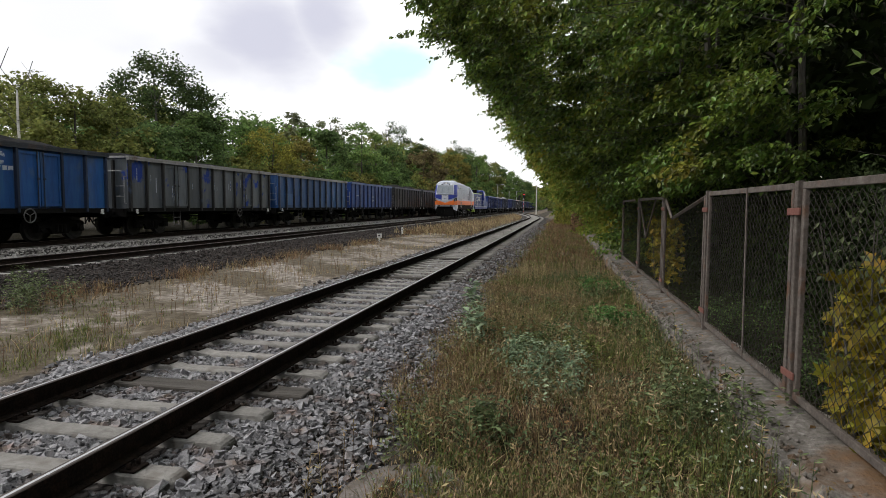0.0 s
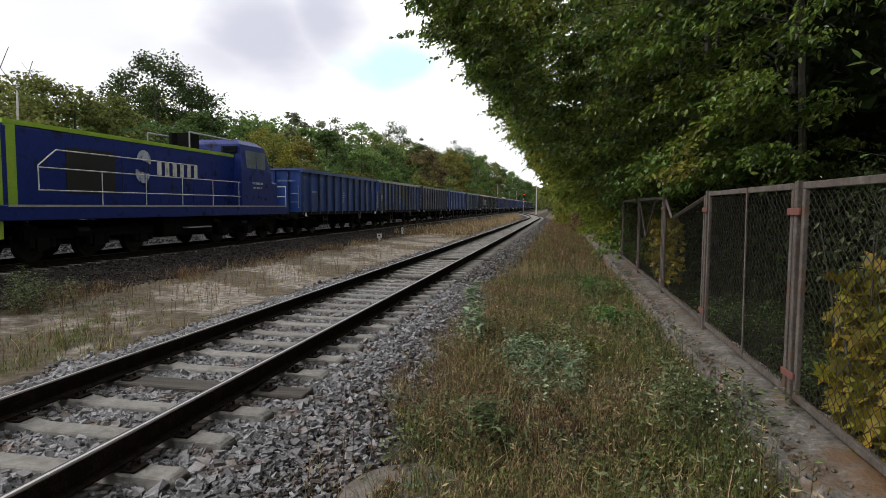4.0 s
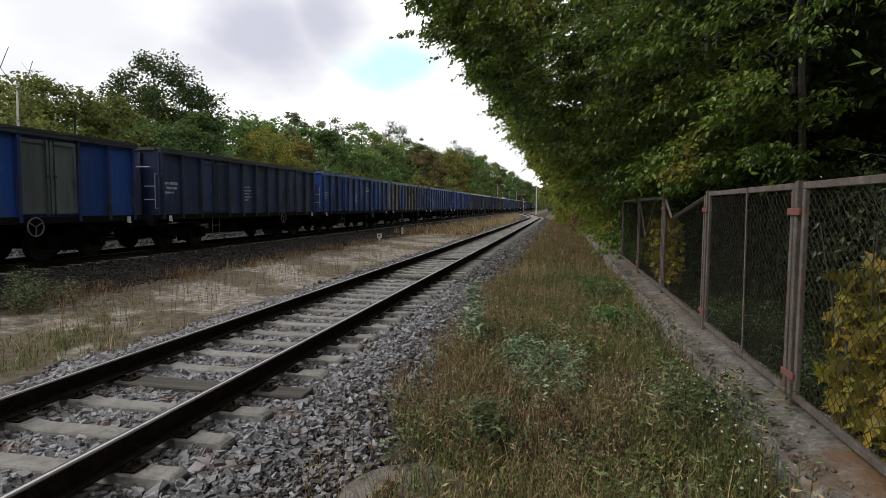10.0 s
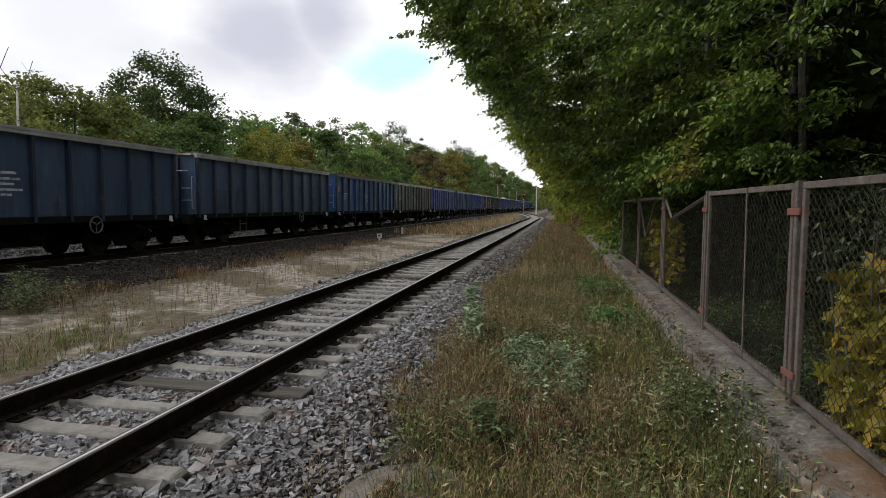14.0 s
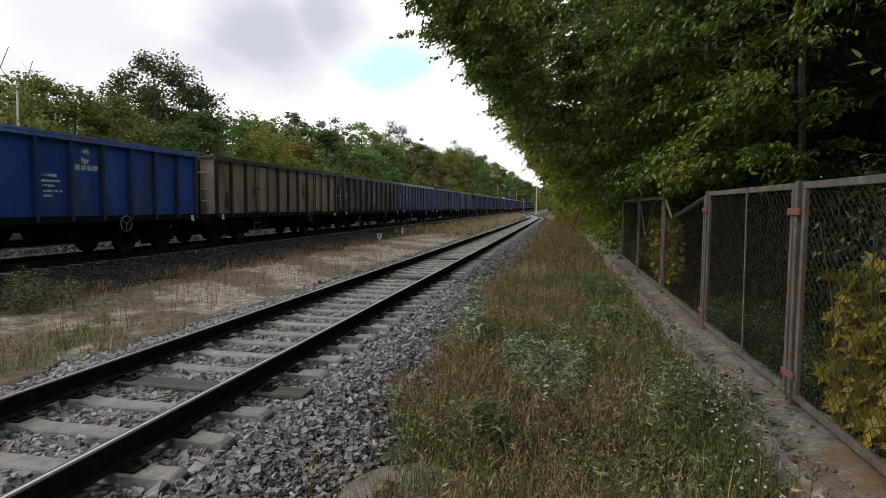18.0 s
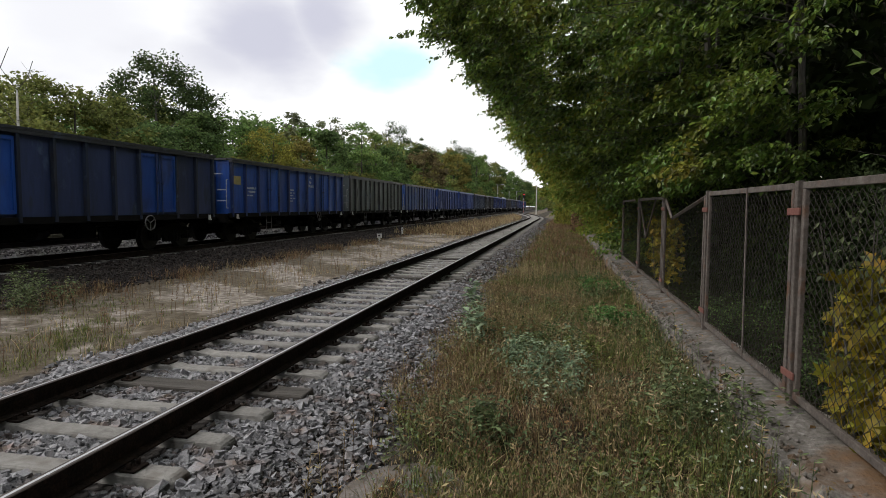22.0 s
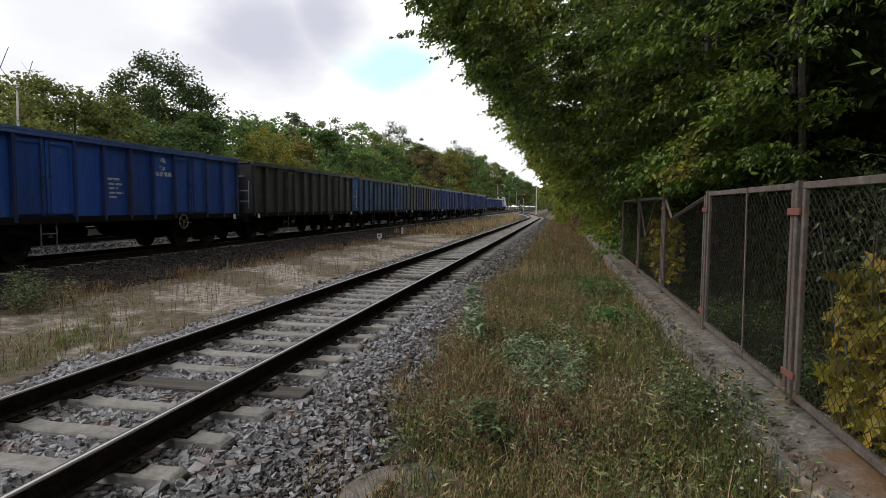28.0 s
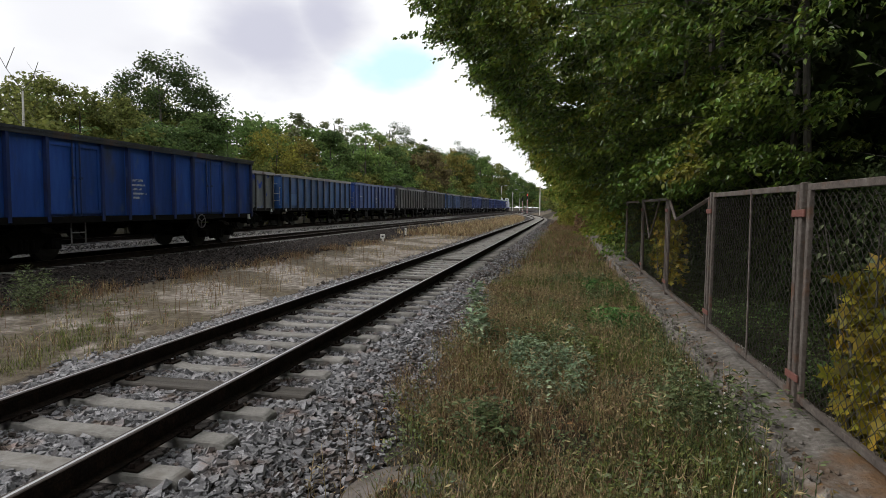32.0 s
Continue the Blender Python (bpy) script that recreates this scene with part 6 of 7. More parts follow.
for i, (x, y, half, h, sprays, per, leaf) in enumerate([(4.6, 4.2, 1.9, 5.4, 150, 18, 0.075), (4.4, 7.4, 2.0, 6.6, 430, 18, 0.085), (3.9, 11.0, 2.3, 8.6, 4200, 14, 0.11), (3.4, 15.2, 2.8, 10.0, 5400, 14, 0.13), (3.8, 20.5, 3.3, 12.5, 6000, 14, 0.145),
                                                        (3.6, 27.0, 4.0, 14.0, 7000, 13, 0.155), (3.4, 35.0, 5.0, 16, 6000, 12, 0.21), (3.2, 45.0, 6.0, 18, 5000, 12, 0.27), (3.0, 57.0, 7.0, 18, 3600, 12, 0.34), (2.6, 72.0, 9.0, 13, 1400, 20, 0.32), (2.4, 92.0, 12.0, 14, 1300, 20, 0.38), (2.0, 118.0, 16.0, 14, 1200, 20, 0.45)]):
    hedge_tree(x, y, half, h, sprays, per, leaf, 100 + i, "hornbeam" if y < 24 else "hornbeam_far", "leafy hornbeam overhanging the fence and verge" if y < 24 else "leafy tree crowding over the verge, partly yellowed")


def wood_tree(x, y, height, radius, kind, seed, leaves=3200, size=0.26, low=0.18, gap=0.0, name="tree", label="", category="tree", group="trees of the wood behind the siding"):
    """A tree of the wood: trunk, limbs, and a crown of many clumps of leaves with gaps between them."""
    rng = np.random.default_rng(seed)
    root = new(name)
    z0 = -0.5
    clumps = int(16 + leaves / (140 if gap else 120))
    u = rng.normal(0, 1, (clumps, 3))
    u /= np.linalg.norm(u, axis=1)[:, None]
    r = rng.uniform(0.45, 1.0, clumps) ** 0.6
    cz0, hz = height * (1 + low) / 2, height * (1 - low) / 2
    c = u * r[:, None] * np.array([radius, radius, hz * 0.93]) + np.array([0, 0, cz0])
    wid = np.interp(c[:, 2] / height, [0, 0.35, 0.65, 0.9, 1], [0.9, 1.05, 1.05, 0.9, 0.75])
    c[:, :2] *= wid[:, None]
    cr = radius * (rng.uniform(0.15, 0.30, clumps) if gap else rng.uniform(0.2, 0.34, clumps))
    per = leaves // clumps
    d = rng.normal(0, 1, (clumps * per, 3))
    d /= np.linalg.norm(d, axis=1)[:, None]
    q = rng.uniform(0.35, 1.08, clumps * per)
    d[:, 2] = np.where(d[:, 2] < -0.3, d[:, 2] * 0.5, d[:, 2])
    pos = np.repeat(c, per, 0) + d * (q * np.repeat(cr, per))[:, None] * np.array([1, 1, 0.75])
    fr = leaf_frames(rng, len(pos), size * rng.uniform(0.6, 1.35, len(pos)), 0.2, 0.8)
    v, f = scatter(LEAF_V * np.array([1, 1.25, 1.6]), LEAF_F, pos, fr)
    link("crown", mesh_np("crown", v, f, M["leaf_" + kind]), root)
    tr = max(0.09, height * 0.014)
    sway = rng.normal(0, 0.02 * height, 2)
    trunk = [(0, 0, 0), (sway[0] * 0.4, sway[1] * 0.4, height * 0.35), (sway[0], sway[1], height * 0.85)]
    limbs = []
    for i in rng.choice(clumps, 5, replace=False):
        zb = max(height * 0.12, c[i, 2] - radius * rng.uniform(0.5, 0.9))
        f_ = zb / (height * 0.85)
        base = (sway[0] * f_, sway[1] * f_, min(zb, height * 0.8))
        mid = (base[0] * 0.5 + c[i, 0] * 0.5, base[1] * 0.5 + c[i, 1] * 0.5, base[2] * 0.45 + c[i, 2] * 0.55 - 0.1)
        limbs.append(([base, mid, tuple(c[i])], tr * 0.26, tr * 0.06))
    branchy("trunk", (trunk, tr, tr * 0.3), [], M["bark"], root, 8)
    for bough in limbs:
        branchy("limb", bough, [], M["bark"], root, 5)
    root.matrix_basis = pose(x, y, z0)
    return tagged(root, label or {"oak": "tall dark green oak with an open crown above the wagons", "dark": "dark green tree in the wood edge", "green": "mid-green leafy tree in the wood edge", "olive": "olive-green bushy tree behind the wagons",
                                  "yellow": "yellowing tree in the wood edge", "ochre": "ochre autumn tree in the wood edge", "rust": "brownish autumn tree in the wood edge", "thin": "thin grey-green tree rising above the wood"}[kind], category, group)


WOOD = [(-30, 26.5, 8.6, 2.9, "olive"), (-31, 30.6, 10.1, 2.6, "olive"), (-29, 31.4, 9.2, 2.3, "olive"), (-28.5, 34.4, 9.3, 2.2, "olive"), (-34, 46.1, 14.0, 5.2, "oak"), (-29, 43.6, 9.2, 2.4, "dark"),
        (-29.5, 39.0, 8.6, 2.4, "dark"), (-31, 51.0, 9.9, 2.3, "green"), (-35, 61.5, 10.9, 2.3, "green"), (-40, 77.6, 13.9, 2.0, "thin"), (-40, 85.1, 15.4, 2.0, "thin"), (-41, 101.0, 17.9, 2.8, "thin"), (-28, 53.9, 9.2, 2.8, "yellow"),
        (-28, 60.9, 9.2, 2.3, "ochre"), (-29, 71.4, 11.0, 2.7, "dark"), (-30, 87.3, 14.2, 3.7, "green"), (-37, 126.5, 20.5, 5.4, "oak"), (-36, 96.6, 14.0, 2.2, "thin"), (-38, 160.1, 20.3, 3.6, "oak"), (-30, 103.0, 12.6, 3.4, "dark"),
        (-29, 123.7, 14.3, 4.6, "rust"), (-36, 204.9, 25.5, 7.1, "oak"), (-28, 154.4, 16.6, 4.6, "ochre"), (-31, 178.0, 18.0, 5.0, "dark"), (-30, 216.0, 21.9, 5.4, "green"), (-30, 250.0, 21.5, 6.0, "olive"), (-30, 277.1, 23.3, 6.2, "dark"),
        (-29, 331.8, 25.0, 7.0, "green"), (-29, 423.2, 26.5, 9.0, "dark"), (-30, 490.0, 26.0, 10.0, "olive"), (-29, 562.5, 27.2, 11.0, "green"), (-29, 720.7, 28.0, 16.0, "dark"), (-24, 900.0, 28.0, 18.0, "green"), (-8, 950.0, 28.0, 20.0, "dark"), (22, 900.0, 28.0, 20.0, "green")]
for i, (x, y, h, r, k) in enumerate(WOOD):
    far = max(1.0, y / 95)
    h, r = h * (0.88 if y > 300 else 1.0 if y > 190 else 1.07 if y > 40 else 1.03), r * 1.06
    r *= 1.3 if k == "thin" else 0.86 if k == "oak" else 1.0
    wood_tree(x, y, h, r, k, 300 + i, 18000 if (k == "oak" and y < 60) else (4000 if k == "thin" else 7500 if y < 62 else 6500), (0.23 if k == "oak" else 0.21 if y < 62 else 0.34) * far ** 0.7 + (0.03 if y > 60 else 0), 0.3 if k == "oak" and y < 60 else 0.05, 1 if k == "oak" and y < 60 else 0)
# undergrowth filling the wood edge and a deeper row behind it
rng_u = np.random.default_rng(77)
for i in range(46):
    y = 14 + 2.6 * i + 0.075 * i * i
    x = -25.6 - rng_u.uniform(0, 1.6) - 0.02 * y
    wood_tree(x, y, rng_u.uniform(4.6, 6.6) * (1 + y / 260), 2.0 + 0.018 * y, ("olive", "dark", "green", "dark", "olive", "ochre")[i % 6], 400 + i, 2200, 0.27 + 0.0014 * y, 0.02, 0, "bush", "tall leafy bush at the edge of the wood", "bush", "bushes at the edge of the wood")
for i in range(26):
    y = 20 + 5.5 * i + 0.16 * i * i
    wood_tree(-37 - rng_u.uniform(0, 6), y, rng_u.uniform(9.0, 10.4) * (0.86 if y < 45 else 1.0) * (1 + y / 160), 4.2 + 0.022 * y, ("green", "olive", "green", "dark")[i % 4], 500 + i, 5000, 0.3 + 0.0022 * y, 0.05, 0, label="tree deeper in the wood behind the siding")


for i, (x, y, h) in enumerate(((-8.5, 262, 9), (-5.0, 250, 10), (-10.5, 330, 12), (-6.5, 340, 13), (-1.5, 235, 9), (-12, 420, 15), (-8, 430, 15))):
    wood_tree(x, y, h, 3.4 + y * 0.004, ("green", "olive", "ochre")[i % 3], 560 + i, 1800, 0.5, 0.0, 0, label="roadside tree far down the line", group="trees far down the line")


for i in range(8):
    wood_tree(-34 + 6.5 * i, 930, 15 + 3 * (i % 3), 7.5, ("green", "olive", "dark")[i % 3], 580 + i, 900, 1.3, -0.05, 0, label="bushy tree closing the view down the line", group="trees far down the line")


def dead_birch():
    root = new("dead_birch")
    b = bmesh.new()
    pts = [(0, 0, 0), (0.06, 0.05, 3.0), (-0.06, 0.0, 5.6), (-0.1, 0.06, 7.3)]
    for i in range(3):
        rod(b, pts[i], pts[i + 1], 0.10 - 0.02 * i, 8, 0.08 - 0.02 * i)
    part("trunk", b, M["birchbark"], root)
    b = bmesh.new()
    for p in ([pts[3], (-0.55, -0.35, 8.3), (-0.9, -0.5, 9.1)], [pts[3], (0.35, 0.2, 7.9), (0.8, 0.5, 8.25), (1.0, 0.6, 8.3)], [(-0.55, -0.35, 8.3), (-0.3, -0.1, 9.3)], [pts[2], (-0.7, -0.5, 6.8), (-1.1, -0.9, 7.0)], [(0.35, 0.2, 7.9), (0.6, 0.3, 8.7)]):
        for i in range(len(p) - 1):
            rod(b, p[i], p[i + 1], 0.02 - 0.005 * i, 5, 0.014 - 0.004 * i)
    part("limb", b, M["bark"], root)
    b2 = bmesh.new()
    rb = random.Random(4)
    for i in range(16):
        z = rb.uniform(5.0, 8.6)
        a = rb.uniform(0, 6.28)
        s = (rb.uniform(-0.3, 0.4), rb.uniform(-0.2, 0.4), z)
        e = (s[0] + math.cos(a) * 0.7, s[1] + math.sin(a) * 0.7, z + rb.uniform(0.1, 0.7))
        rod(b2, s, e, 0.008, 4, 0.004)
    part("twigs", b2, M["bark"], root)
    root.matrix_basis = pose(-25.4, 24.2, -0.4)
    tagged(root, "dead birch with a pale trunk and bare branches", "tree")


dead_birch()
# wood behind the fence, shade put into its foliage colour
rng_w = np.random.default_rng(91)
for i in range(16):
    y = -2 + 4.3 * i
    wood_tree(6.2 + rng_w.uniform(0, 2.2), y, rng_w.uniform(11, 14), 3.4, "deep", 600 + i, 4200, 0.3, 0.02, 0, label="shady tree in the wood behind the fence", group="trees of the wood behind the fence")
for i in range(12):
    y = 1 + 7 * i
    # the first four are raised to block sky light near the camera
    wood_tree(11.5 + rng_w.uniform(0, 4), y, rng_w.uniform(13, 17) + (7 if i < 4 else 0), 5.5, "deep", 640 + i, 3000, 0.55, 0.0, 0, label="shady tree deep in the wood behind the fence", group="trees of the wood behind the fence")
for i in range(9):
    wood_tree(6.3 + rng_w.uniform(-0.6, 2.0), 24 + 4.6 * i, rng_w.uniform(18, 22), 4.6, ("green", "dark")[i % 2], 760 + i, 4000, 0.45, 0.1, 0, label="tall leafy tree of the wood behind the fence", group="trees of the wood behind the fence")
# broad crowns over the fence and path, added above the view as shade
for i, (x, y, h, r) in enumerate(((6.7, 9.5, 15.5, 9.0), (2.6, 0.2, 13.5, 4.8), (3.4, -6.5, 13.0, 4.8))):
    wood_tree(x, y, h, r, "dark", 790 + i, 24000 if i == 0 else 9000, 0.27 if i == 0 else 0.4, 0.52 if i == 0 else 0.46, 0, label="broad tree added mostly out of view to shade the fence side", group="trees of the wood behind the fence")
# wood added unseen behind the camera, both sides of the line, blocking sky
for i in range(9):
    wood_tree(4.6 + rng_w.uniform(0, 1.5), -2 - 4.5 * i, rng_w.uniform(17, 20), 4.2, "green", 670 + i, 4200, 0.42, 0.1, 0, label="unseen leafy tree added behind the viewer to block sky light", group="trees of the wood behind the fence")
for i in range(8):
    wood_tree(-29 - rng_w.uniform(0, 3), 10 - 6 * i, rng_w.uniform(9, 12), 4.0, "olive", 690 + i, 2600, 0.4, 0.05, 0, label="unseen leafy tree added beside the siding to block sky light")
for i in range(5):
    bm = bmesh.new()
    x, y = [(4.7, 14.5), (4.3, 12.8), (6.4, 15.0), (4.4, 19.5), (6.0, 9.8)][i]
    t = new("bare_trunk")
    rod(bm, (0, 0, -0.3), (0.15, 0.1, 9), 0.085, 9, 0.06)
    part("stem", bm, M["bark"], t)
    for k in range(3):
        z = 3.0 + 1.3 * k
        part("branch", rods(((0.05, 0.03, z), (0.05 + 0.9 * math.cos(k * 2.2 + i), 0.9 * math.sin(k * 2.2 + i), z + 0.7), 0.022), n=5), M["bark"], t)
    t.matrix_basis = pose(x, y, -0.2)
    tagged(t, "slim grey tree trunk in the shade behind the fence", "tree trunk", "tree trunks behind the fence")


# ---------------------------------------------------------------- shrubs by the fence
def leafy_shrub(name, label, key, boxd, n, size, seed, shape="leaf", category="shrub", stems=8, foot=None):
    rng = np.random.default_rng(seed)
    root = new(name)
    x0, x1, y0, y1, z0, z1 = boxd
    pos = np.stack([rng.uniform(x0, x1, n), rng.uniform(y0, y1, n), rng.uniform(z0, z1, n)], 1)
    mid = np.array([(x0 + x1) / 2, (y0 + y1) / 2, (z0 + z1) / 2])
    e = np.abs((pos - mid) / (np.array([x1 - x0, y1 - y0, z1 - z0]) / 2))
    pos = pos[(e ** 2.4).sum(1) < 1.25 + 0.5 * rng.random(n)]
    fr = leaf_frames(rng, len(pos), size * rng.uniform(0.5, 1.2, len(pos)), 0.6, 0.9)
    tv, tf = (MAPLE_V, MAPLE_T) if shape == "maple" else (LEAF_V, LEAF_F)
    v, f = scatter(tv, tf, pos, fr)
    link("leaves", mesh_np("leaves", v, f, M[key]), root)
    for i in range(stems):
        bm = bmesh.new()
        a = foot or (mid[0] + rng.uniform(-0.15, 0.15), mid[1] + rng.uniform(-0.3, 0.3), -0.35)
        p = pos[rng.integers(len(pos))]
        h = (a[0] * 0.5 + p[0] * 0.5, a[1] * 0.5 + p[1] * 0.5, a[2] * 0.4 + p[2] * 0.6)
        rod(bm, a, h, 0.012, 5, 0.009)
        rod(bm, h, p, 0.009, 5, 0.004)
        part("stem", bm, M["bark"], root)
    return tagged(root, label, category)


leafy_shrub("maple_shrub", "young maple with yellow autumn leaves behind the fence", "maple", (1.98, 2.8, 3.3, 5.15, -0.2, 1.2), 2300, 0.165, 21, "maple", stems=4)
leafy_shrub("maple_shrub", "thin yellow maple growing behind the fence", "maple", (2.0, 2.4, 12.0, 15.2, 0.1, 1.4), 520, 0.15, 22, "maple")
leafy_shrub("creeper", "pale creeper climbing on the fence wire", "ivy", (1.95, 2.3, 4.0, 5.2, 0.9, 1.7), 240, 0.07, 23, category="creeper")
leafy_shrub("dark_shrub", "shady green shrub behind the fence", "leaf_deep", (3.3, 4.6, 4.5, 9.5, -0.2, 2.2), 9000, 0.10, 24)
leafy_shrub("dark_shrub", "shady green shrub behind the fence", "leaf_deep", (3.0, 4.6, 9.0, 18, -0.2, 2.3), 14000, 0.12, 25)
leafy_shrub("yellow_shrub", "yellow-orange shrub where the verge ends under the trees", "leaf_yellow", (-0.7, 1.6, 62, 72, -0.3, 2.6), 2600, 0.26, 26)
leafy_shrub("rust_shrub", "reddish-brown withered shrub at the foot of the trees", "redgrass", (0.8, 2.2, 44, 52, -0.3, 1.6), 2600, 0.2, 28)


def near_twig(base, mid, tip, leaves):
    """A bent twig with a few large oval leaves: (share of the way along, bearing, size, droop)."""
    root = new("leafy_twig")
    b, m, t = Vector(base), Vector(mid), Vector(tip)
    def at(u):
        return b * (1 - u) ** 2 + m * 2 * u * (1 - u) + t * u * u
    bm = bmesh.new()
    for k in range(6):
        rod(bm, at(k / 6), at((k + 1) / 6), 0.005 - 0.0006 * k, 5, 0.0044 - 0.0006 * k)
    part("stem", bm, M["bark"], root)
    for u, bearing, size, droop in leaves:
        p = at(u)
        turn = Matrix.Rotation(bearing, 3, "Z")
        c, d = math.cos(droop), math.sin(droop)
        frame3 = np.array(turn) @ np.array([(c, 0, d), (0, 1, 0), (-d, 0, c)]) * size
        v, f = scatter(OVAL_V * np.array([1, 1.1, 1]), OVAL_F, np.array([p[:]]), frame3[None])
        link("leaf", mesh_np("leaf", v, f, M["twig_leaf"]), root)
    return tagged(root, "slim twig with large pale green leaves reaching over the fence", "twig", "twigs over the fence")


near_twig((3.0, 4.0, 2.35), (2.1, 3.6, 2.05), (1.46, 3.4, 2.33), [(1.0, 2.0, 0.085, -0.9), (0.97, 3.0, 0.10, 0.1), (0.92, 3.9, 0.09, 0.5), (0.88, 1.2, 0.08, 0.4), (0.8, 2.9, 0.10, 0.5), (0.74, 4.4, 0.09, 0.6), (0.64, 2.2, 0.09, 0.3), (0.55, 4.0, 0.09, 0.5)])
near_twig((3.1, 4.1, 2.05), (2.2, 3.6, 1.72), (1.46, 3.4, 1.87), [(1.0, 2.8, 0.06, -0.3), (0.95, 3.7, 0.07, 0.3), (0.85, 4.2, 0.09, 0.9), (0.76, 2.6, 0.06, 0.2), (0.7, 4.0, 0.08, 0.6)])


# ---------------------------------------------------------------- grass and weeds
BLADE_V = np.array([(0, -0.5, 0), (0, 0.5, 0), (0.12, 0.3, 0.6), (0.12, -0.3, 0.6), (0.42, 0, 1.0)])
BLADE_F = np.array([(0, 1, 2), (0, 2, 3), (3, 2, 4)])


def blades(name, label, key, x, y, hgt, width, seed, lean=0.45, category="grass"):
    rng = np.random.default_rng(seed)
    n = len(x)
    h = hgt * rng.lognormal(0, 0.32, n)
    a = rng.uniform(0, 2 * math.pi, n)
    l = rng.normal(0, lean, n)
    ca, sa = np.cos(a), np.sin(a)
    ex = np.stack([ca, sa, np.zeros(n)], 1); ey = np.stack([-sa, ca, np.zeros(n)], 1); ez = np.stack([ca * np.sin(l), sa * np.sin(l), np.cos(l)], 1)
    fr = np.stack([ex * h[:, None], ey * (width * rng.uniform(0.6, 1.4, n))[:, None], ez * h[:, None]], 2)
    v, f = scatter(BLADE_V, BLADE_F, np.stack([x, y, ground_z(x, y) - 0.01], 1), fr)
    return tagged(link(name, mesh_np(name, v, f, M[key])), label, category, kind="stuff")


def tufts(rng, n, x0, x1, y0, y1, per, spread_, power=1.0, accept=None):
    cy = y0 + (y1 - y0) * rng.power(power, n)
    cx = rng.uniform(x0, x1, n)
    if accept is not None:
        k = rng.random(n) < accept(cx, cy)
        cx, cy = cx[k], cy[k]
    x = np.repeat(cx, per) + rng.normal(0, spread_, len(cx) * per)
    y = np.repeat(cy, per) + rng.normal(0, spread_, len(cy) * per)
    return x, y


def herbs(name, label, key, cx, cy, hgt, leaves, leaf, seed, spread_=0.12, category="weeds", slim=1.0):
    """Leafy herbs: many leaves round upright stems; slim ones stand upright."""
    rng = np.random.default_rng(seed)
    n = len(cx)
    px = np.repeat(cx, leaves); py = np.repeat(cy, leaves)
    h = np.repeat(hgt * rng.uniform(0.5, 1.2, n), leaves)
    t = rng.power(1.3, n * leaves)
    sp_ = spread_ * (1.1 - 0.6 * t)
    x = px + rng.normal(0, 1, n * leaves) * sp_
    y = py + rng.normal(0, 1, n * leaves) * sp_
    z = ground_z(px, py) + t * h
    fr = leaf_frames(rng, n * leaves, leaf * rng.uniform(0.5, 1.3, n * leaves), -0.15 - 0.75 * (slim > 1), 0.5)
    v, f = scatter(LEAF_V * np.array([1, 0.75 / slim ** 2, 1.0]), LEAF_F, np.stack([x, y, z], 1), fr)
    return tagged(link(name, mesh_np(name, v, f, M[key])), label, category, kind="stuff")


def stalks(name, label, key, cx, cy, hgt, seed, heads=6, category="dry stalks"):
    """Thin upright stalks with small seed heads."""
    rng = np.random.default_rng(seed)
    V, F, o = [], [], 0
    for x, y in zip(cx, cy):
        h = hgt * rng.uniform(0.55, 1.3)
        b = np.array([x, y, float(ground_z(x, y)) - 0.01])
        top = b + np.array([rng.normal(0, 0.09) * h, rng.normal(0, 0.09) * h, h])
        r = 0.0035
        for q, w in ((b, r), (top, r * 0.5)):
            V += [q + np.array([w, 0, 0]), q + np.array([-w * 0.5, w, 0]), q + np.array([-w * 0.5, -w, 0])]
        F += [(o + i, o + (i + 1) % 3, o + 3 + (i + 1) % 3, o + 3 + i) for i in range(3)]
        o += 6
        for k in range(heads):
            p = b + (top - b) * rng.uniform(0.5, 1.0)
            d = rng.normal(0, 1, 3) * np.array([1, 1, 0.3]); d[2] = abs(d[2]) + 0.4
            d = d / np.linalg.norm(d) * h * 0.10
            s = np.cross(d, rng.normal(0, 1, 3)); s = s / np.linalg.norm(s) * 0.006
            V += [p, p + d * 0.5 + s, p + d, p + d * 0.5 - s]
            F.append((o, o + 1, o + 2, o + 3))
            o += 4
    return tagged(link(name, mesh_np(name, np.array(V), np.array(F), M[key])), label, category, kind="stuff")


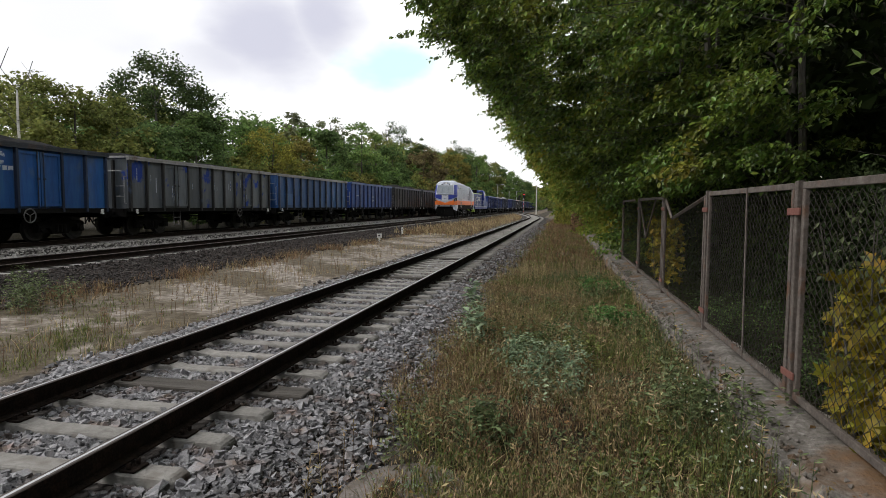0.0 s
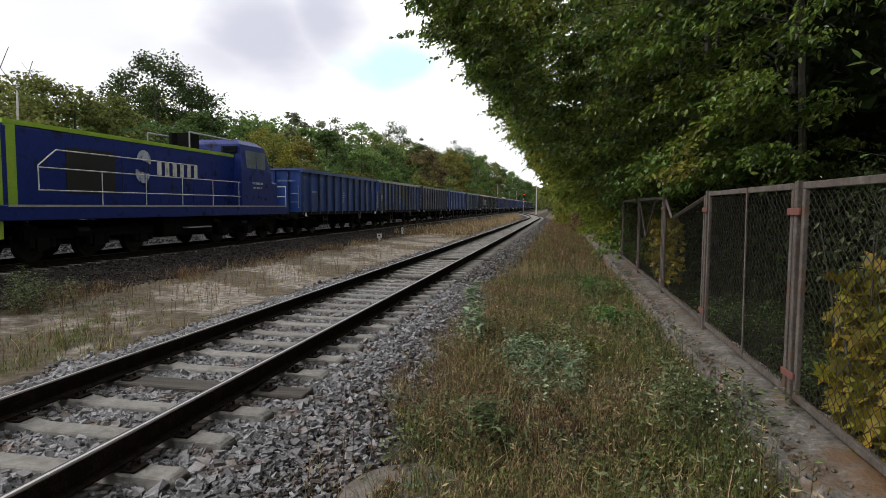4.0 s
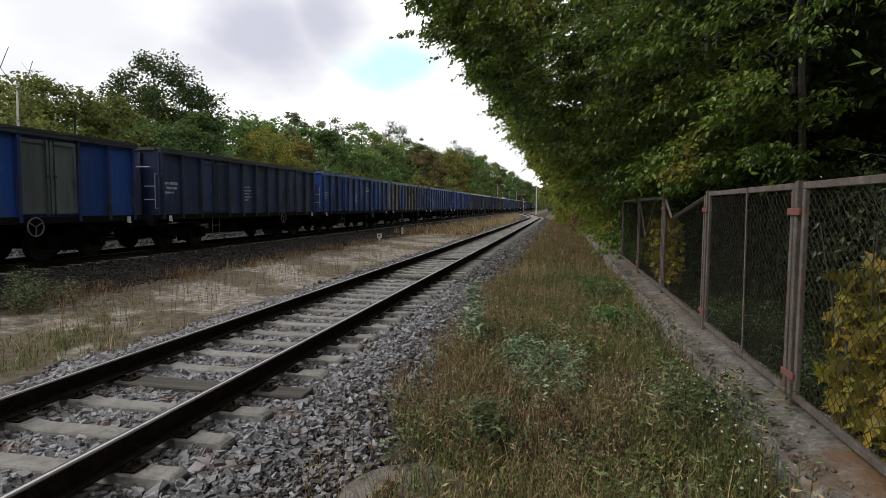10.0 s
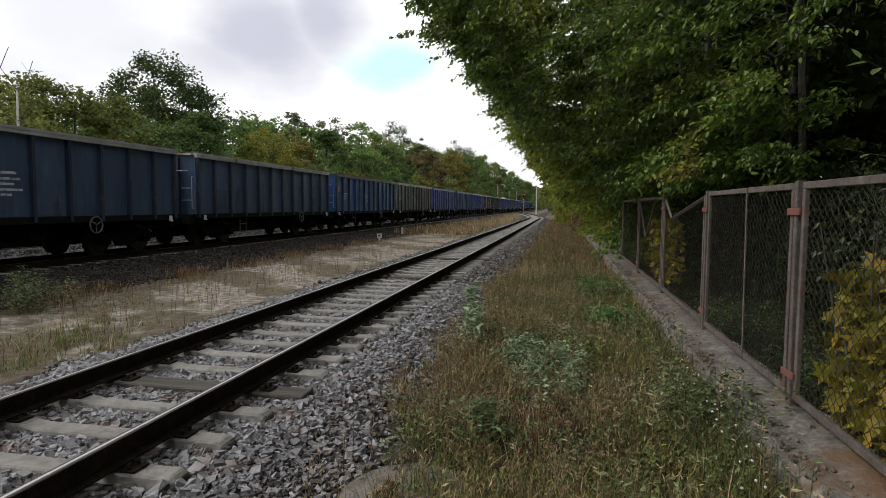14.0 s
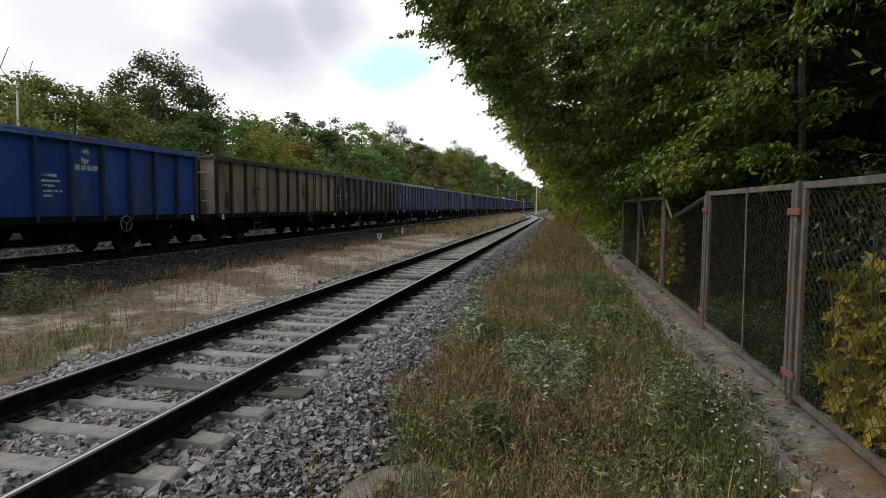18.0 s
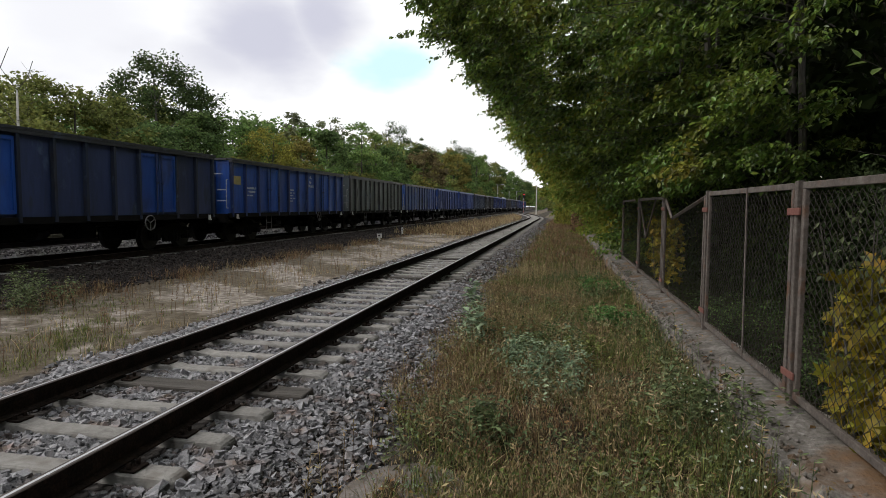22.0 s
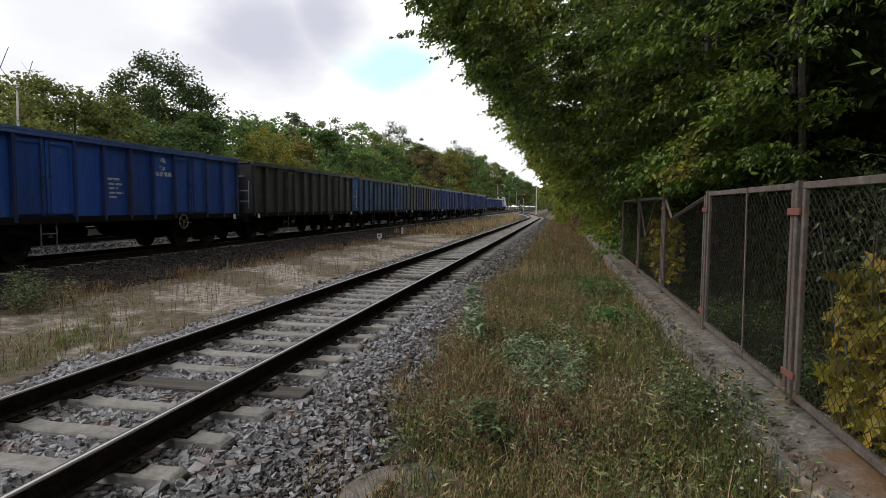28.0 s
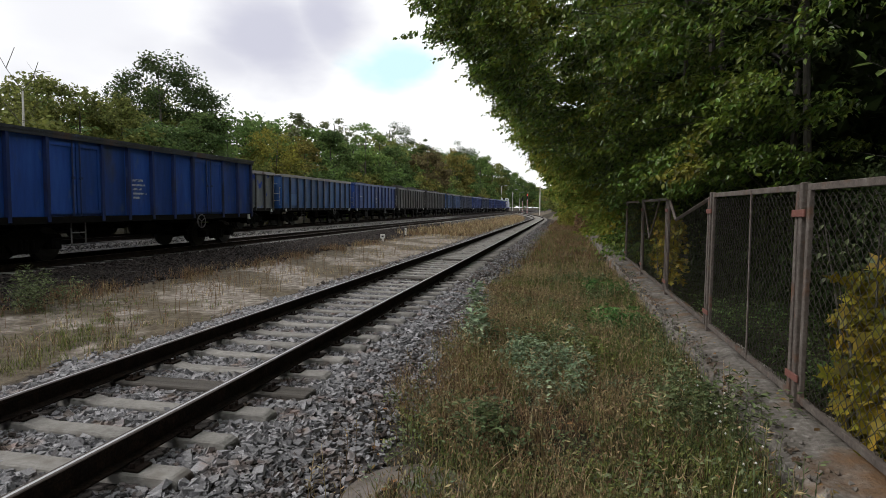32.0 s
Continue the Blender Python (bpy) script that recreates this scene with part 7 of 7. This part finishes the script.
def verge():
    rng = np.random.default_rng(7)
    ok = lambda x, y: np.clip((x + 1.75 - 0.52 * np.clip((5.4 - y) / 1.2, 0, 1) + 0.3 * bump_noise(x, y, 1.1)) / 0.5, 0, 1) * np.clip((1.56 - x) / 0.15, 0, 1)
    for i, (key, n, per, h, w, y0, y1, pw) in enumerate([("grass", 4200, 13, 0.17, 0.008, 2.4, 16, 0.85), ("dry", 3200, 12, 0.19, 0.006, 2.4, 18, 0.85), ("redgrass", 2000, 12, 0.16, 0.006, 2.4, 20, 0.85), ("grass", 5200, 9, 0.13, 0.011, 14, 50, 0.75), ("dry", 3000, 10, 0.15, 0.010, 15, 80, 0.8), ("redgrass", 3200, 10, 0.24, 0.012, 20, 85, 0.9)]):
        sh = 2.1 * i
        x, y = tufts(rng, n, -1.9, 1.55, y0, y1, per, 0.05 if y0 < 10 else 0.12, pw, lambda a, b: ok(a, b) * np.clip(0.5 + 0.9 * bump_noise(a + sh, b + sh, 0.8), 0.06, 1))
        blades("verge_" + {"grass": "grass", "dry": "straw", "redgrass": "dock"}[key], {"grass": "green grass of the verge", "dry": "dry straw-coloured grass of the verge", "redgrass": "reddish-brown withered plants of the verge"}[key], key, x, y, h, w, 30 + i)
    # low leafy cover, patch by patch
    for i, (key, n, h, leaf, label) in enumerate((("grass", 1000, 0.17, 0.040, "low green leafy cover of the verge"), ("mugwort", 950, 0.19, 0.038, "grey-green low herbs of the verge"), ("redgrass", 1150, 0.17, 0.045, "brown withered low herbs of the verge"), ("dry", 1700, 0.17, 0.042, "pale dry low herbs of the verge"), ("silver", 260, 0.12, 0.035, "silvery low herbs of the verge"))):
        sh = 4.3 * i
        x, y = tufts(rng, n * 2, -1.7, 1.5, 2.5, 17, 1, 0.0, 0.85, lambda a, b: ok(a, b) * np.clip(0.45 + 1.6 * bump_noise(a + sh, b - sh, 0.75), 0.02, 1))
        herbs("low_herbs", label, key, x, y, h, 34, leaf, 150 + i, 0.09, slim=1.0 if key in ("silver", "grass") else 1.45)
    # leafy herbs, in drifts
    x, y = tufts(rng, 420, -1.5, 1.45, 2.6, 14, 1, 0.0, 0.9, lambda a, b: ok(a, b) * np.clip(0.2 + 1.3 * bump_noise(a + 5, b, 0.7), 0, 1))
    herbs("mugwort", "green mugwort plants on the verge", "mugwort", x, y, 0.28, 60, 0.045, 41)
    x, y = tufts(rng, 300, -1.7, 0.4, 2.6, 12, 1, 0.0, 0.9, lambda a, b: ok(a, b) * 0.6)
    herbs("withered_herbs", "withered brown herbs on the verge", "redgrass", x, y, 0.30, 44, 0.045, 42, slim=1.5)
    x, y = tufts(rng, 260, -0.2, 1.45, 2.6, 14, 1, 0.0, 0.9, lambda a, b: ok(a, b) * 0.7)
    herbs("pale_herbs", "pale dry herbs near the plinth", "dry", x, y, 0.26, 40, 0.045, 48, slim=1.5)
    for i, (cx, cy, n, s, h, key) in enumerate([(-0.22, 6.9, 30, 0.26, 0.42, "silver"), (-0.05, 6.1, 16, 0.2, 0.34, "silver"), (-1.2, 8.4, 9, 0.05, 0.85, "silver"), (-0.4, 7.6, 22, 0.25, 0.4, "mugwort"), (0.88, 9.5, 34, 0.24, 0.30, "fresh"), (0.95, 13.0, 34, 0.3, 0.34, "fresh"), (0.4, 15.0, 30, 0.5, 0.3, "mugwort"), (1.25, 5.4, 22, 0.3, 0.5, "mugwort"), (-0.75, 4.6, 16, 0.2, 0.35, "mugwort"), (0.2, 7.2, 16, 0.3, 0.3, "grass")]):
        r = np.random.default_rng(60 + i)
        herbs("herb_clump", {"silver": "silvery-green leafy weed clump on the verge", "mugwort": "fresh green weed clump on the verge", "fresh": "bright green nettle clump near the plinth", "grass": "green weed clump on the verge"}[key], key, cx + r.normal(0, s, n), cy + r.normal(0, s, n), h, 70, 0.06, 70 + i, 0.1)
    r = np.random.default_rng(90)
    herbs("pale_spike", "tall pale weed with broad leaves beside the ballast", "silver", -1.08 + r.normal(0, 0.05, 4), 7.6 + r.normal(0, 0.08, 4), 0.85, 46, 0.12, 91, 0.07)
    x, y = tufts(rng, 130, 0.9, 1.52, 2.6, 8.5, 1, 0.0)
    stalks("plinth_stalks", "tall thin dry stalks beside the plinth", "mugwort", x, y, 0.5, 43, 9)
    x, y = tufts(rng, 520, -1.6, 1.5, 2.5, 18, 1, 0.0)
    stalks("verge_stalks", "thin dry stalks on the verge", "dry", x, y, 0.45, 44, 10)
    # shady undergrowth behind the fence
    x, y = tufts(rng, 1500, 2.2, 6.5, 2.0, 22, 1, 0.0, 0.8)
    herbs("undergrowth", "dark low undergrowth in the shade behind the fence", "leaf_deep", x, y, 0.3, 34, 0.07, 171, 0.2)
    x, y = tufts(rng, 60, 2.3, 3.4, 4.0, 12, 1, 0.0, 0.9)
    herbs("ferns", "green ferns behind the fence wire", "leaf_dark", x, y, 0.45, 50, 0.08, 172, 0.16)
    # crumbs of broken concrete on the plinth
    n = 700
    x, y = np.where(rng.random(n) < 0.6, rng.normal(1.56, 0.05, n), rng.uniform(1.5, 2.0, n)), 2.4 + 16 * rng.power(0.8, n)
    v, f = scatter(OCT_V, OCT_F, np.stack([x, y, np.where(x < 1.52, -0.12, -0.07)], 1), turns(rng, n, 0.022))
    tagged(link("concrete_crumbs", mesh_np("concrete_crumbs", v, f, M["plinth"])), "crumbs of broken concrete on the plinth", "rubble", kind="stuff")
    # fallen leaves
    n = 1500
    x, y = rng.uniform(-1.6, 2.0, n), 2.4 + 16 * rng.power(0.8, n)
    z = np.where(x > 1.52, -0.05, ground_z(x, y) + 0.03 + 0.05 * rng.random(n))
    v, f = scatter(LEAF_V, LEAF_F, np.stack([x, y, z], 1), leaf_frames(rng, n, 0.055 * rng.uniform(0.6, 1.3, n), 0.0, 0.35))
    tagged(link("fallen_leaves", mesh_np("fallen_leaves", v, f, M["litter"])), "brown fallen leaves on verge and plinth", "leaf litter", kind="stuff")
    n = 40
    x, y = rng.normal(1.22, 0.12, n), rng.uniform(3.0, 6.5, n)
    v, f = scatter(OCT_V, OCT_F, np.stack([x, y, ground_z(x, y) + rng.uniform(0.15, 0.4, n)], 1), turns(rng, n, 0.011))
    tagged(link("white_flowers", mesh_np("white_flowers", v, f, M["petal"])), "tiny white flowers by the plinth", "flowers", kind="stuff")


def between_tracks():
    rng = np.random.default_rng(17)
    for i, (key, n, per, x0, x1, y0, y1, h, w, pw) in enumerate([("dry", 700, 9, -10.9, -9.3, 5, 60, 0.17, 0.010, 0.75), ("redgrass", 900, 9, -11.2, -9.6, 5, 70, 0.18, 0.010, 0.75), ("dry", 800, 8, -9.6, -5.7, 4.5, 50, 0.16, 0.010, 0.8), ("grass", 420, 12, -9.6, -6.0, 4.5, 11, 0.07, 0.009, 0.9), ("redgrass", 520, 12, -10.8, -9.4, 8.5, 30, 0.26, 0.009, 0.9), ("grass", 260, 14, -7.8, -6.1, 5.2, 9.0, 0.11, 0.008, 0.9), ("dry", 2200, 8, -12.0, -6.0, 40, 150, 0.4, 0.03, 0.7), ("redgrass", 1200, 8, -11.0, -6.0, 40, 150, 0.35, 0.03, 0.7)]):
        sh = 3.7 * i
        x, y = tufts(rng, n, x0, x1, y0, y1, per, 0.07 + 0.05 * (y0 > 30), pw, lambda a, b: np.clip(0.45 + 0.9 * bump_noise(a + sh, b + sh, 0.55), 0.04, 1))
        keep = x < near_x(y) - 2.2
        blades("bank_" + {"grass": "grass", "dry": "straw", "redgrass": "weeds"}[key], {"grass": "sparse yellowish-green grass on the sand", "dry": "dry straw-coloured grass between the tracks", "redgrass": "brown withered weeds on the bank"}[key], key, x[keep], y[keep], h, w, 50 + i)
    x, y = tufts(rng, 260, -9.6, -6.0, 5, 24, 1, 0.0, 0.9)
    stalks("sand_stalks", "thin dark dry stalks on the sand", "redgrass", x, y, 0.42, 56, 8)
    r = np.random.default_rng(63)
    herbs("bank_herbs", "grey-green bushy weed at the foot of the bank", "mugwort", -9.9 + r.normal(0, 0.28, 26), 9.3 + r.normal(0, 0.36, 26), 0.72, 80, 0.065, 57, 0.13)


verge()
between_tracks()


# ---------------------------------------------------------------- movement
def motions():
    """The train runs towards the camera along the middle track."""
    place = [(0.0, 138.2), (3.5, 66.7), (7.0, -5.25), (14.5, -159.3), (20.0, -273.6), (25.5, -387.7), (32.0, -523.1)]
    for thing, back in TRAIN:
        walk(thing, [(t, pose(MID_X, y + back, MID_Z)) for t, y in place])


motions()
